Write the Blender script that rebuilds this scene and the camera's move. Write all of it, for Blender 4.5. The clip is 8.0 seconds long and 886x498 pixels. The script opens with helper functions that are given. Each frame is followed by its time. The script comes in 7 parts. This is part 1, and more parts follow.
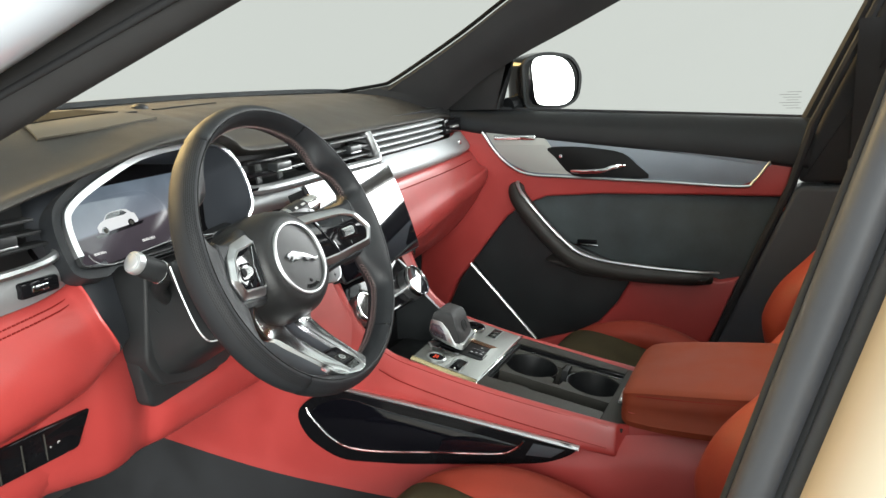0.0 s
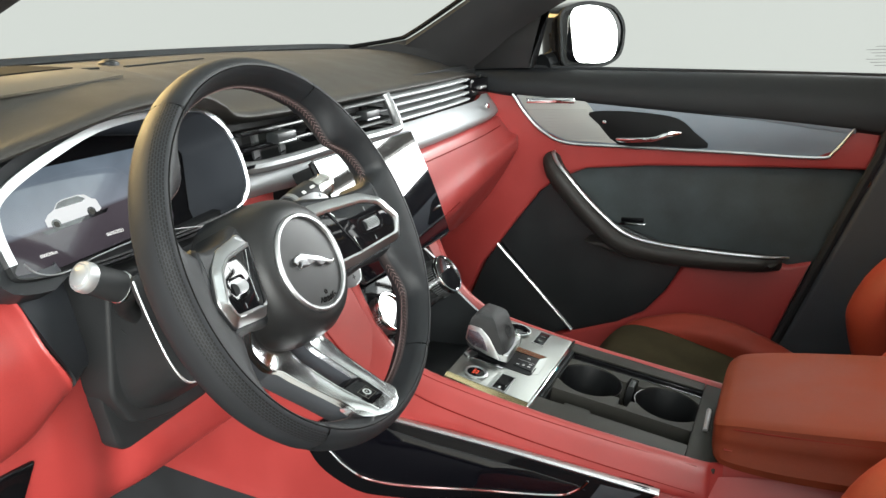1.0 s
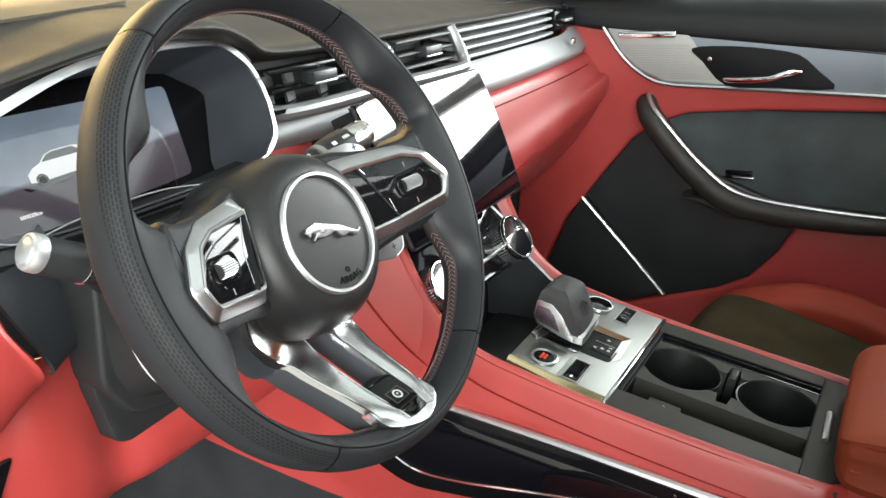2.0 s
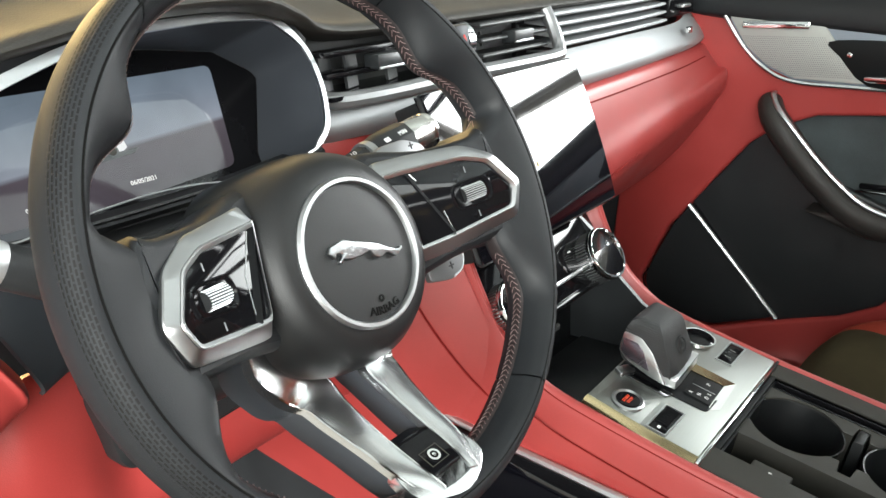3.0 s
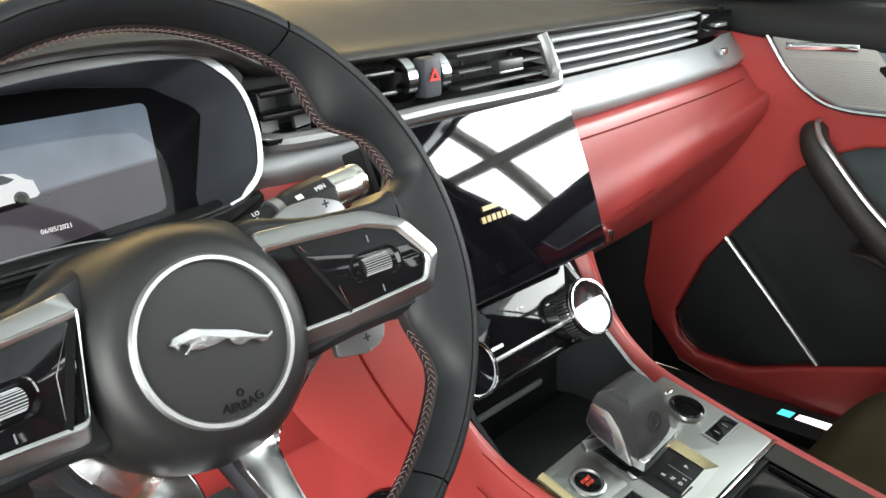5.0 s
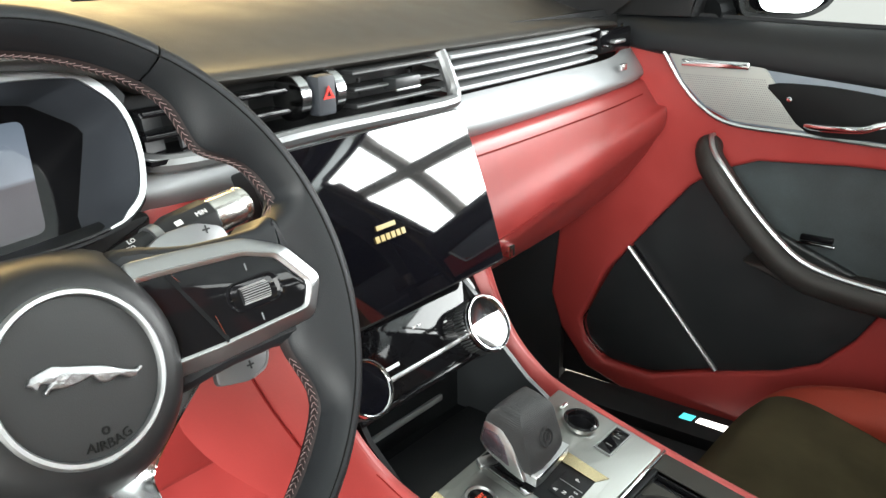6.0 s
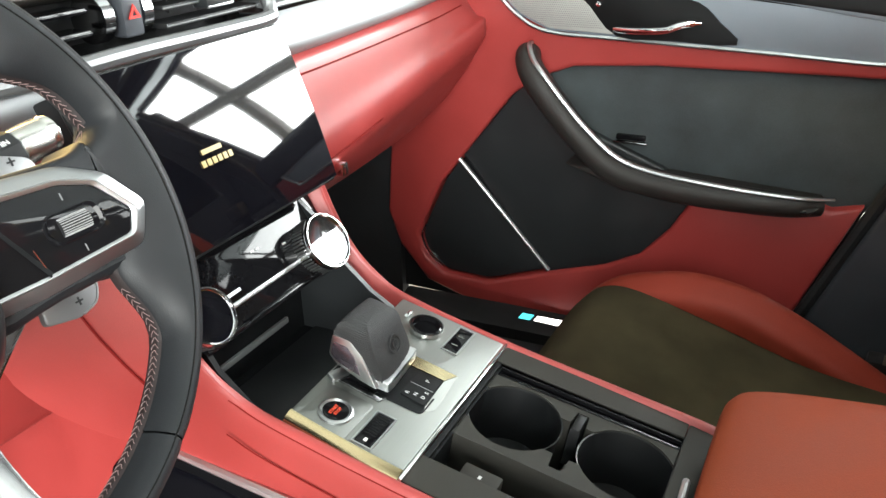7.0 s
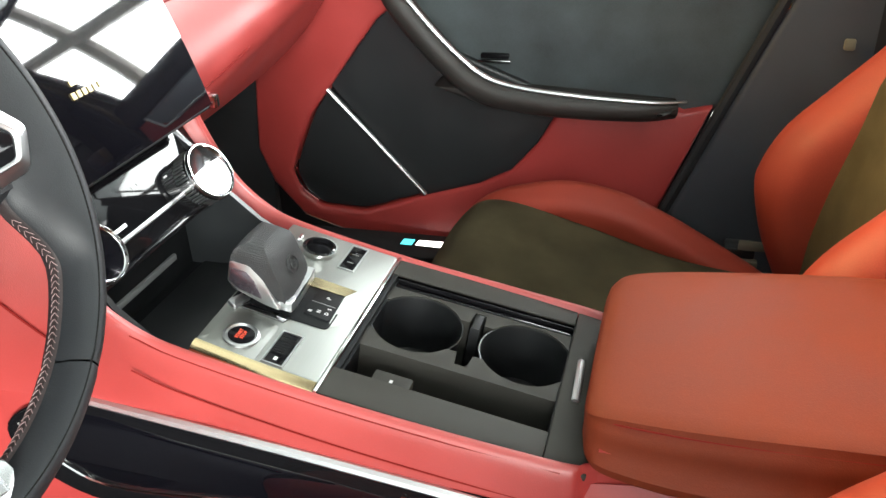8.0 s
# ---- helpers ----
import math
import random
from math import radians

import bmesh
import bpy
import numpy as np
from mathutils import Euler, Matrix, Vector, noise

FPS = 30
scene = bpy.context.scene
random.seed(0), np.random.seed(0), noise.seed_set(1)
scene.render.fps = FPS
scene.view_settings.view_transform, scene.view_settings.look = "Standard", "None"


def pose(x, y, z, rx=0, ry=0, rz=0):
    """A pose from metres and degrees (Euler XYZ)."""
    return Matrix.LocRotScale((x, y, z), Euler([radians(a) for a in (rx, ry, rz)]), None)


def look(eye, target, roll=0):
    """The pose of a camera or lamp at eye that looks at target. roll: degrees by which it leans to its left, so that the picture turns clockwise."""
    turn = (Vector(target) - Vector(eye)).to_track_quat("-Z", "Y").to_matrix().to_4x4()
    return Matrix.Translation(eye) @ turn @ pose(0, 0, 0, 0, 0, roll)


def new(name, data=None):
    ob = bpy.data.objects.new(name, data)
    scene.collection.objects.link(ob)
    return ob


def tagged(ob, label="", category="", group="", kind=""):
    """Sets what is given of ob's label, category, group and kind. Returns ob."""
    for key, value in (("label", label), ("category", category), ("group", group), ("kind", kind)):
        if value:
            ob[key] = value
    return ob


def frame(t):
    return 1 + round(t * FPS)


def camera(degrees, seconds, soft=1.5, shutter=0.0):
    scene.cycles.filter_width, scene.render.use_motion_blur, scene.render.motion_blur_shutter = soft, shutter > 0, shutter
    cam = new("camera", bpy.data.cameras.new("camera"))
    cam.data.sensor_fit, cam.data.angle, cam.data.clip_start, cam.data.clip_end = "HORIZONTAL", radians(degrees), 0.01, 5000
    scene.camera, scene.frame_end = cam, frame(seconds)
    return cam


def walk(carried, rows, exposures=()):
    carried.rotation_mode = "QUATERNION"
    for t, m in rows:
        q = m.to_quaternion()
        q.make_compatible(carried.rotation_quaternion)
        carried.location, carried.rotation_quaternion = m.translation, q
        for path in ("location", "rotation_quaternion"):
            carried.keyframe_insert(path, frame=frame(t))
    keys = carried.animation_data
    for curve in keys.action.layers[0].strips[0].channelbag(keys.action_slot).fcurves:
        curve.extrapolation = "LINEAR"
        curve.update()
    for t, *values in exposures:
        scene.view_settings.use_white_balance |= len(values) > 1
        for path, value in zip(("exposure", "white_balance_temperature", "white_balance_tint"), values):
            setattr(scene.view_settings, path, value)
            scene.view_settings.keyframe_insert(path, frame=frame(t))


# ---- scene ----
cam = camera(56.48, 8.0)
PATH = [
    (0, (-1.2450, -0.5969, 1.2958), (-0.3566, -0.1979, 1.0690), -2.29),
    (0.3, (-1.1769, -0.5503, 1.2920), (-0.2912, -0.1452, 1.0652), -2.25),
    (0.5, (-1.1306, -0.5143, 1.2910), (-0.2481, -0.1040, 1.0611), -2.25),
    (0.8, (-1.0637, -0.4594, 1.2855), (-0.1844, -0.0523, 1.0383), -2.42),
    (1, (-1.0254, -0.4381, 1.2751), (-0.1477, -0.0427, 1.0046), -2.32),
    (1.2, (-0.9903, -0.4260, 1.2686), (-0.1155, -0.0332, 0.9850), -2.27),
    (1.5, (-0.9392, -0.4136, 1.2596), (-0.0808, 0.0018, 0.9585), -2.59),
    (1.7, (-0.9059, -0.4089, 1.2537), (-0.0708, 0.0410, 0.9372), -3.00),
    (2.8, (-0.7435, -0.3561, 1.2318), (0.0144, 0.2022, 0.8944), -2.75),
    (3, (-0.7283, -0.3526, 1.2282), (0.0069, 0.2344, 0.8894), -2.50),
    (3.5, (-0.6883, -0.3444, 1.2239), (0.0069, 0.2873, 0.8808), -2.20),
    (3.8, (-0.6680, -0.3500, 1.2235), (0.0102, 0.2980, 0.8771), -2.21),
    (4, (-0.6571, -0.3568, 1.2233), (0.0133, 0.2990, 0.8762), -2.29),
    (4.5, (-0.6229, -0.3772, 1.2366), (0.0345, 0.2909, 0.8880), -2.52),
    (4.7, (-0.6057, -0.3831, 1.2422), (0.0555, 0.2837, 0.8984), -2.70),
    (5.8, (-0.5597, -0.4105, 1.2683), (0.1507, 0.2108, 0.9375), -1.29),
    (6, (-0.5602, -0.4116, 1.2657), (0.1694, 0.1822, 0.9265), -1.21),
    (6.2, (-0.5583, -0.4127, 1.2645), (0.1891, 0.1483, 0.9085), -1.15),
    (6.5, (-0.5604, -0.4160, 1.2607), (0.2127, 0.0924, 0.8814), -1.29),
    (7, (-0.5668, -0.4183, 1.2543), (0.2384, -0.0043, 0.8297), -1.72),
    (7.2, (-0.5719, -0.4180, 1.2509), (0.2426, -0.0388, 0.8119), -2.05),
    (7.5, (-0.5804, -0.4160, 1.2449), (0.2437, -0.0898, 0.7819), -2.29),
    (8, (-0.6027, -0.4049, 1.2359), (0.2309, -0.1506, 0.7456), -2.31),
]
walk(cam, [(t, look(eye, target, roll)) for t, eye, target, roll in PATH], exposures=((0.0, 0.36), (0.7, 0.37), (1.5, 0.54), (3.0, 0.48), (4.5, 0.40), (6.0, 0.66), (7.0, 0.88), (8.0, 1.18)))

# ---- light: a bright showroom; glazing known from reflections, the other lamps unseen ----
world = bpy.data.worlds.new("showroom_air")
scene.world = world
world.use_nodes = True
world.node_tree.nodes["Background"].inputs[0].default_value = (0.9, 0.95, 1.0, 1)
world.node_tree.nodes["Background"].inputs[1].default_value = 0.3


def area_lamp(name, eye, target, sx, sy, power, colour):
    d = bpy.data.lights.new(name, "AREA")
    d.shape, d.size, d.size_y, d.energy, d.color = "RECTANGLE", sx, sy, power, colour
    ob = new(name, d)
    ob.matrix_world = look(eye, target)
    return ob


# Unseen fill from above, for the metal spokes and upward faces.
area_lamp("ceiling_fill", (-0.6, -1.4, 4.4), (-0.6, -1.4, 0), 5.0, 5.0, 18, (1.0, 0.98, 0.95))
# Added fill from the driver's side; the walls have no doorway there.
area_lamp("driver_side_fill", (-5.2, -3.2, 2.3), (-0.3, 0.2, 0.8), 4.2, 3.0, 600, (0.965, 0.985, 0.95))
# Added unseen warm lamp that gives the dash top its golden sheen.
area_lamp("warm_front_fill", (1.2, 5.2, 3.2), (0.9, 0.2, 1.3), 7.0, 2.3, 270, (1.0, 0.68, 0.27)).data.spread = radians(80)
area_lamp("daylight_glazing", (5.80, -3.75, 2.9), (-1, -3.75, 2.6), 5.2, 3.3, 1050, (0.97, 1.0, 1.0))
# Added unseen lamp behind the car; the wing mirror glass reflects it.
area_lamp("rear_fill", (2.2, -6.8, 2.5), (1.0, 0, 1.2), 4.6, 3.6, 430, (0.97, 1.0, 1.0))


# ---- materials ----
def material(name, colour, rough, metal=0.0, grain=0.0, scale=400.0, vary=0.12, coat=0.0, sheen=0.0, aniso=False, cells=False, spec=0.5):
    """A surface with colour variation at two scales and a fine relief."""
    m = bpy.data.materials.new(name)
    m.use_nodes = True
    nt = m.node_tree
    b = nt.nodes["Principled BSDF"]
    b.inputs["Metallic"].default_value = metal
    b.inputs["Specular IOR Level"].default_value = spec
    b.inputs["Coat Weight"].default_value = coat
    b.inputs["Coat Roughness"].default_value = 0.04
    b.inputs["Sheen Weight"].default_value = sheen
    b.inputs["Sheen Roughness"].default_value = 0.6
    co = nt.nodes.new("ShaderNodeTexCoord")
    mp = nt.nodes.new("ShaderNodeMapping")
    nt.links.new(co.outputs["Object"], mp.inputs["Vector"])
    if aniso:
        mp.inputs["Scale"].default_value = aniso
    big = nt.nodes.new("ShaderNodeTexNoise")
    big.inputs["Scale"].default_value = 14.0
    big.inputs["Detail"].default_value = 3.0
    nt.links.new(co.outputs["Object"], big.inputs["Vector"])
    if cells:
        fine = nt.nodes.new("ShaderNodeTexVoronoi")
        fine.inputs["Scale"].default_value = scale
        height = fine.outputs["Distance"]
    else:
        fine = nt.nodes.new("ShaderNodeTexNoise")
        fine.inputs["Scale"].default_value = scale
        fine.inputs["Detail"].default_value = 4.0
        height = fine.outputs[0]
    nt.links.new(mp.outputs["Vector"], fine.inputs["Vector"])
    add = nt.nodes.new("ShaderNodeMath")
    add.operation = "ADD"
    half = nt.nodes.new("ShaderNodeMath")
    half.operation = "MULTIPLY"
    half.inputs[1].default_value = 0.4
    nt.links.new(height, half.inputs[0])
    nt.links.new(big.outputs[0], add.inputs[0])
    nt.links.new(half.outputs[0], add.inputs[1])
    ramp = nt.nodes.new("ShaderNodeValToRGB")
    ramp.color_ramp.elements[0].position, ramp.color_ramp.elements[1].position = 0.35, 0.95
    lo, hi = [tuple(min(1, max(0, c * k)) for c in colour) + (1,) for k in (1 - vary, 1 + vary)]
    ramp.color_ramp.elements[0].color, ramp.color_ramp.elements[1].color = lo, hi
    nt.links.new(add.outputs[0], ramp.inputs[0])
    nt.links.new(ramp.outputs[0], b.inputs["Base Color"])
    rr = nt.nodes.new("ShaderNodeMapRange")
    rr.inputs["From Min"].default_value, rr.inputs["From Max"].default_value = 0.3, 0.75
    rr.inputs["To Min"].default_value, rr.inputs["To Max"].default_value = max(0.0, rough * 0.85), min(1.0, rough * 1.15)
    nt.links.new(big.outputs[0], rr.inputs["Value"])
    nt.links.new(rr.outputs["Result"], b.inputs["Roughness"])
    if grain:
        bp = nt.nodes.new("ShaderNodeBump")
        bp.inputs["Strength"].default_value = grain
        bp.inputs["Distance"].default_value = 0.0004
        nt.links.new(height, bp.inputs["Height"])
        nt.links.new(bp.outputs[0], b.inputs["Normal"])
    return m


def perforate(m):
    """Staggered rows of short slits in a band of the surface, along its own unwrapping (one unit is 5.25 mm)."""
    nt = m.node_tree
    b = nt.nodes["Principled BSDF"]
    uv, sep, brick = (nt.nodes.new("ShaderNode" + k) for k in ("UVMap", "SeparateXYZ", "TexBrick"))
    uv.uv_map = "unwrapped"
    brick.offset = 0.5
    for k, v in (("Scale", 1.0), ("Mortar Size", 0.115), ("Mortar Smooth", 0.3), ("Brick Width", 0.80), ("Row Height", 0.42)):
        brick.inputs[k].default_value = v
    nt.links.new(uv.outputs[0], brick.inputs["Vector"])
    nt.links.new(uv.outputs[0], sep.inputs[0])
    lo, hi, slit, mul, mul2 = (nt.nodes.new("ShaderNodeMath") for _ in range(5))
    lo.operation, hi.operation, slit.operation, mul.operation, mul2.operation = "GREATER_THAN", "LESS_THAN", "SUBTRACT", "MULTIPLY", "MULTIPLY"
    lo.inputs[1].default_value, hi.inputs[1].default_value, slit.inputs[0].default_value = 0.8, 3.5, 1.0
    nt.links.new(sep.outputs["Y"], lo.inputs[0])
    nt.links.new(sep.outputs["Y"], hi.inputs[0])
    nt.links.new(brick.outputs["Fac"], slit.inputs[1])
    nt.links.new(lo.outputs[0], mul.inputs[0])
    nt.links.new(hi.outputs[0], mul.inputs[1])
    nt.links.new(mul.outputs[0], mul2.inputs[0])
    nt.links.new(slit.outputs[0], mul2.inputs[1])
    mix = nt.nodes.new("ShaderNodeMix")
    mix.data_type = "RGBA"
    nt.links.new(mul2.outputs[0], mix.inputs["Factor"])
    nt.links.new(b.inputs["Base Color"].links[0].from_socket, mix.inputs[6])
    mix.inputs[7].default_value = (0.004, 0.004, 0.004, 1)
    nt.links.new(mix.outputs[2], b.inputs["Base Color"])
    bp = nt.nodes.new("ShaderNodeBump")
    bp.invert = True
    bp.inputs["Strength"].default_value, bp.inputs["Distance"].default_value = 0.6, 0.0006
    nt.links.new(mul2.outputs[0], bp.inputs["Height"])
    nt.links.new(b.inputs["Normal"].links[0].from_socket, bp.inputs["Normal"])
    nt.links.new(bp.outputs[0], b.inputs["Normal"])
    return m


def glowing(name, colour, strength):
    m = bpy.data.materials.new(name)
    m.use_nodes = True
    b = m.node_tree.nodes["Principled BSDF"]
    b.inputs["Base Color"].default_value = (*[0.02 * c for c in colour], 1)
    b.inputs["Roughness"].default_value = 0.2
    b.inputs["Emission Color"].default_value = (*colour, 1)
    b.inputs["Emission Strength"].default_value = strength
    return m


def pane_material(name, gloss):
    m = bpy.data.materials.new(name)
    m.use_nodes = True
    nt = m.node_tree
    nt.nodes.remove(nt.nodes["Principled BSDF"])
    mix, tr, gl = (nt.nodes.new("ShaderNode" + k) for k in ("MixShader", "BsdfTransparent", "BsdfGlossy"))
    tr.inputs[0].default_value = (0.975, 0.985, 0.978, 1)
    gl.inputs["Roughness"].default_value = 0.02
    mix.inputs[0].default_value = gloss
    nt.links.new(tr.outputs[0], mix.inputs[1])
    nt.links.new(gl.outputs[0], mix.inputs[2])
    nt.links.new(mix.outputs[0], nt.nodes["Material Output"].inputs[0])
    return m


RED = material("red_leather", (0.385, 0.044, 0.040), 0.42, grain=0.22, scale=1100, vary=0.10, cells=True, spec=0.78)
# Red leather toned apart for the different light on seats and armrest.
RED_SEAT = material("red_leather_seat_tone", (0.262, 0.036, 0.020), 0.58, grain=0.25, scale=800, vary=0.12, cells=True, spec=0.28)
RED_ARM = material("red_leather_armrest_tone", (0.192, 0.034, 0.013), 0.58, grain=0.22, scale=800, vary=0.10, cells=True, spec=0.3)
RED_DARK = material("dark_red_seam_and_crease", (0.20, 0.012, 0.010), 0.8, spec=0.2)
LEATHER = material("black_leather", (0.012, 0.0135, 0.0155), 0.55, grain=0.18, scale=1300, vary=0.08, cells=True, spec=0.34)
HUBSKIN = material("smooth_black_hub_skin", (0.010, 0.0105, 0.011), 0.47, grain=0.12, scale=1300, vary=0.08, cells=True, spec=0.42)
GRIP = material("perforated_black_leather", (0.018, 0.019, 0.021), 0.52, grain=0.30, scale=800, vary=0.2, cells=True)
RIMGRIP = perforate(material("slotted_black_leather", (0.016, 0.0175, 0.020), 0.60, grain=0.15, scale=1500, vary=0.1, cells=True, spec=0.3))
SOFT = material("soft_touch_dash_skin", (0.032, 0.029, 0.025), 0.58, grain=0.4, scale=700, vary=0.15, cells=True)
PLASTIC = material("black_moulded_plastic", (0.019, 0.020, 0.021), 0.5, grain=0.2, scale=900, vary=0.2, spec=0.25)
GREYPLASTIC = material("charcoal_plastic", (0.042, 0.047, 0.056), 0.55, grain=0.2, scale=900, vary=0.12)
TRAY = material("dark_grey_console_plastic", (0.040, 0.039, 0.034), 0.66, grain=0.25, scale=700, vary=0.1, spec=0.25)
CLOTH = material("black_suede_cloth", (0.045, 0.056, 0.059), 0.95, grain=0.9, scale=800, vary=0.45, sheen=0.1)
SUEDE = material("dark_olive_suede", (0.048, 0.040, 0.022), 1.0, grain=0.6, scale=1400, vary=0.4, spec=0.1)
CARPET = material("black_carpet", (0.018, 0.019, 0.021), 1.0, grain=1.0, scale=1200, vary=0.4)
SATIN = material("satin_aluminium", (0.42, 0.43, 0.435), 0.40, metal=1.0, grain=0.05, scale=900, vary=0.06, aniso=(0.03, 1, 1))
BRUSHED = material("brushed_grey_metal_trim", (0.40, 0.415, 0.425), 0.58, metal=0.6, grain=0.15, scale=1200, vary=0.08, aniso=(0.03, 1, 1))
DOORTRIM = material("grey_weave_metal_trim", (0.225, 0.265, 0.31), 0.5, metal=0.3, grain=0.3, scale=1400, vary=0.08, cells=True)
CHROME = material("bright_chrome", (0.86, 0.86, 0.86), 0.10, metal=1.0, vary=0.03)
DARKCHROME = material("dark_polished_metal", (0.45, 0.45, 0.46), 0.15, metal=1.0, vary=0.05)
GLOSS = material("piano_black", (0.006, 0.006, 0.007), 0.05, coat=0.0, vary=0.1, spec=0.2)
SCREEN = material("dark_display_glass", (0.004, 0.004, 0.006), 0.03, coat=0.6, vary=0.05, spec=0.65)
RUBBER = material("black_rubber_seal", (0.022, 0.023, 0.025), 0.75, grain=0.4, scale=600, vary=0.3, spec=0.25)
BRIGHTRING = material("bright_satin_ring", (0.62, 0.63, 0.64), 0.33, metal=1.0, vary=0.03)
SPOKE = material("polished_spoke_metal", (0.78, 0.79, 0.80), 0.23, metal=1.0, vary=0.05)
GREYMETAL = material("grey_door_aperture_paint", (0.10, 0.11, 0.125), 0.5, vary=0.1, spec=0.3)
DARKFRAME = material("dark_satin_door_frame", (0.050, 0.053, 0.060), 0.42, vary=0.06, spec=0.4)
# White paint twice: blue-grey for the shaded pillar, cream for the warm-lit edge.
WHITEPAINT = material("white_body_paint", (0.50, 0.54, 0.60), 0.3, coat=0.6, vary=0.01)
WARMLITPAINT = material("warm_lit_white_paint", (0.44, 0.385, 0.30), 0.35, coat=0.3, vary=0.01)
HEADLINER = material("charcoal_headlining", (0.09, 0.088, 0.085), 0.95, grain=0.5, scale=900, vary=0.08)
PILLARCLOTH = material("dark_pillar_cloth", (0.034, 0.034, 0.035), 0.95, grain=0.5, scale=900, vary=0.15, spec=0.15)
WALLPAINT = material("white_showroom_plaster", (0.42, 0.455, 0.46), 0.9, grain=0.1, scale=60, vary=0.02)
FLOORTILE = material("grey_showroom_floor", (0.34, 0.33, 0.31), 0.4, vary=0.1)
STEEL = material("dark_painted_steel", (0.10, 0.09, 0.08), 0.5, vary=0.15)
BROWNEDGE = material("dark_brown_leather_edge", (0.018, 0.012, 0.012), 0.6, grain=0.4, scale=900, vary=0.2)
DOORPLASTIC = material("smooth_black_door_plastic", (0.021, 0.0235, 0.025), 0.38, grain=0.1, scale=900, vary=0.15, spec=0.5)
VANE = material("grey_vent_vane", (0.018, 0.020, 0.022), 0.5, grain=0.2, scale=900, vary=0.1)
CAPMETAL = material("pale_satin_metal", (0.74, 0.75, 0.76), 0.42, metal=0.85, vary=0.03)
STALKMETAL = material("satin_chrome_stalk", (0.66, 0.65, 0.62), 0.22, metal=1.0, vary=0.04)
HANDLE = material("dark_taupe_handle_leather", (0.024, 0.022, 0.020), 0.55, grain=0.2, scale=1100, vary=0.1, cells=True, spec=0.4)
TINT = pane_material("dark_tinted_glass", 0.06)
TINT.node_tree.nodes["Transparent BSDF"].inputs[0].default_value = (0.05, 0.05, 0.05, 1)
THREAD = material("pale_pink_thread", (0.24, 0.165, 0.16), 0.8, vary=0.2)
WHITEINK = material("white_printed_mark", (0.75, 0.75, 0.75), 0.5, vary=0.03)
REDINK = material("red_printed_mark", (0.7, 0.03, 0.02), 0.5, vary=0.05)
BEIGE = material("beige_belt_webbing", (0.15, 0.135, 0.095), 0.8, grain=0.4, scale=900, vary=0.15)
INKBLACK = material("matt_black_print", (0.0075, 0.0075, 0.0075), 0.95, vary=0.05, spec=0.1)
DEEPBLACK = material("deep_black_insert", (0.009, 0.010, 0.011), 0.55, grain=0.2, scale=900, vary=0.15, spec=0.15)
CUPBLACK = material("smooth_black_moulding", (0.010, 0.011, 0.012), 0.44, grain=0.06, scale=900, vary=0.1, spec=0.5)
TRIMGREY = material("satin_grey_trim", (0.17, 0.175, 0.18), 0.45, grain=0.1, scale=900, vary=0.05)
EMBLEM = material("faceted_chrome", (0.36, 0.37, 0.38), 0.32, metal=1.0, grain=0.35, scale=130, vary=0.05)
EMBLEM.node_tree.nodes["Bump"].inputs["Distance"].default_value = 0.003
VENTBEZEL = material("satin_vent_metal", (0.24, 0.245, 0.25), 0.42, metal=0.7, grain=0.05, scale=900, vary=0.06)
# Tan base colour takes in the warm reflection on the rim.
HUDPLATE = material("warm_reflection_satin_plastic", (0.085, 0.075, 0.058), 0.5, grain=0.1, scale=900, vary=0.08)
KNOB = material("ribbed_black_leather", (0.022, 0.023, 0.024), 0.50, grain=0.08, scale=1500, vary=0.15, cells=True)

PLUM = material("dark_plum_polished_inlay", (0.16, 0.135, 0.16), 0.28, metal=0.85, vary=0.05)
# Gold base colour carries the warm reflection on these bevels.
GOLDTINT = material("gold_reflection_metal", (0.56, 0.46, 0.27), 0.19, metal=1.0, grain=0.06, scale=900, vary=0.06, aniso=(1, 0.03, 1))
PLATE = material("warm_reflection_satin_plastic", (0.085, 0.075, 0.058), 0.5, grain=0.1, scale=900, vary=0.08)
KNOB = material("dimpled_black_leather", (0.022, 0.023, 0.024), 0.55, grain=0.8, scale=900, vary=0.15, cells=True)
KNOB.node_tree.nodes["Bump"].inputs["Distance"].default_value = 0.0005
PLATE = material("brushed_console_aluminium", (0.285, 0.295, 0.28), 0.47, metal=1.0, grain=0.10, scale=900, vary=0.06, aniso=(0.03, 1, 1))
TWEETER = material("perforated_silver", (0.40, 0.415, 0.395), 0.55, metal=0.2, vary=0.05)
# Emission takes the place of light falling on the walls.
GLOWSHEET = glowing("self_lit_white_sheet", (0.93, 0.97, 0.925), 0.54)
GLOWSHEET.node_tree.nodes["Principled BSDF"].inputs["Roughness"].default_value = 1.0
GLOWSHEET.node_tree.nodes["Principled BSDF"].inputs["Specular IOR Level"].default_value = 0.0
GLASS = pane_material("clear_window_glass", 0.003)


# ---- mesh helpers ----
def finish(bm, name, mat, parent=None, label="", angle=35):
    bmesh.ops.recalc_face_normals(bm, faces=bm.faces)
    me = bpy.data.meshes.new(name)
    bm.to_mesh(me)
    bm.free()
    me.shade_smooth()
    me.set_sharp_from_angle(angle=radians(angle))
    me.materials.append(mat)
    ob = new(name, me)
    if parent is not None:
        ob.parent = parent
    if label:
        ob["label"] = label
    return ob


def part(name, bm, mat, parent, label="", angle=35):
    return finish(bm, name, mat, parent, label, angle)


def thing(name, label, category, m=None, group="", kind=""):
    ob = new(name)
    ob.empty_display_size = 0.05
    if m is not None:
        ob.matrix_world = m
    return tagged(ob, label, category, group, kind)


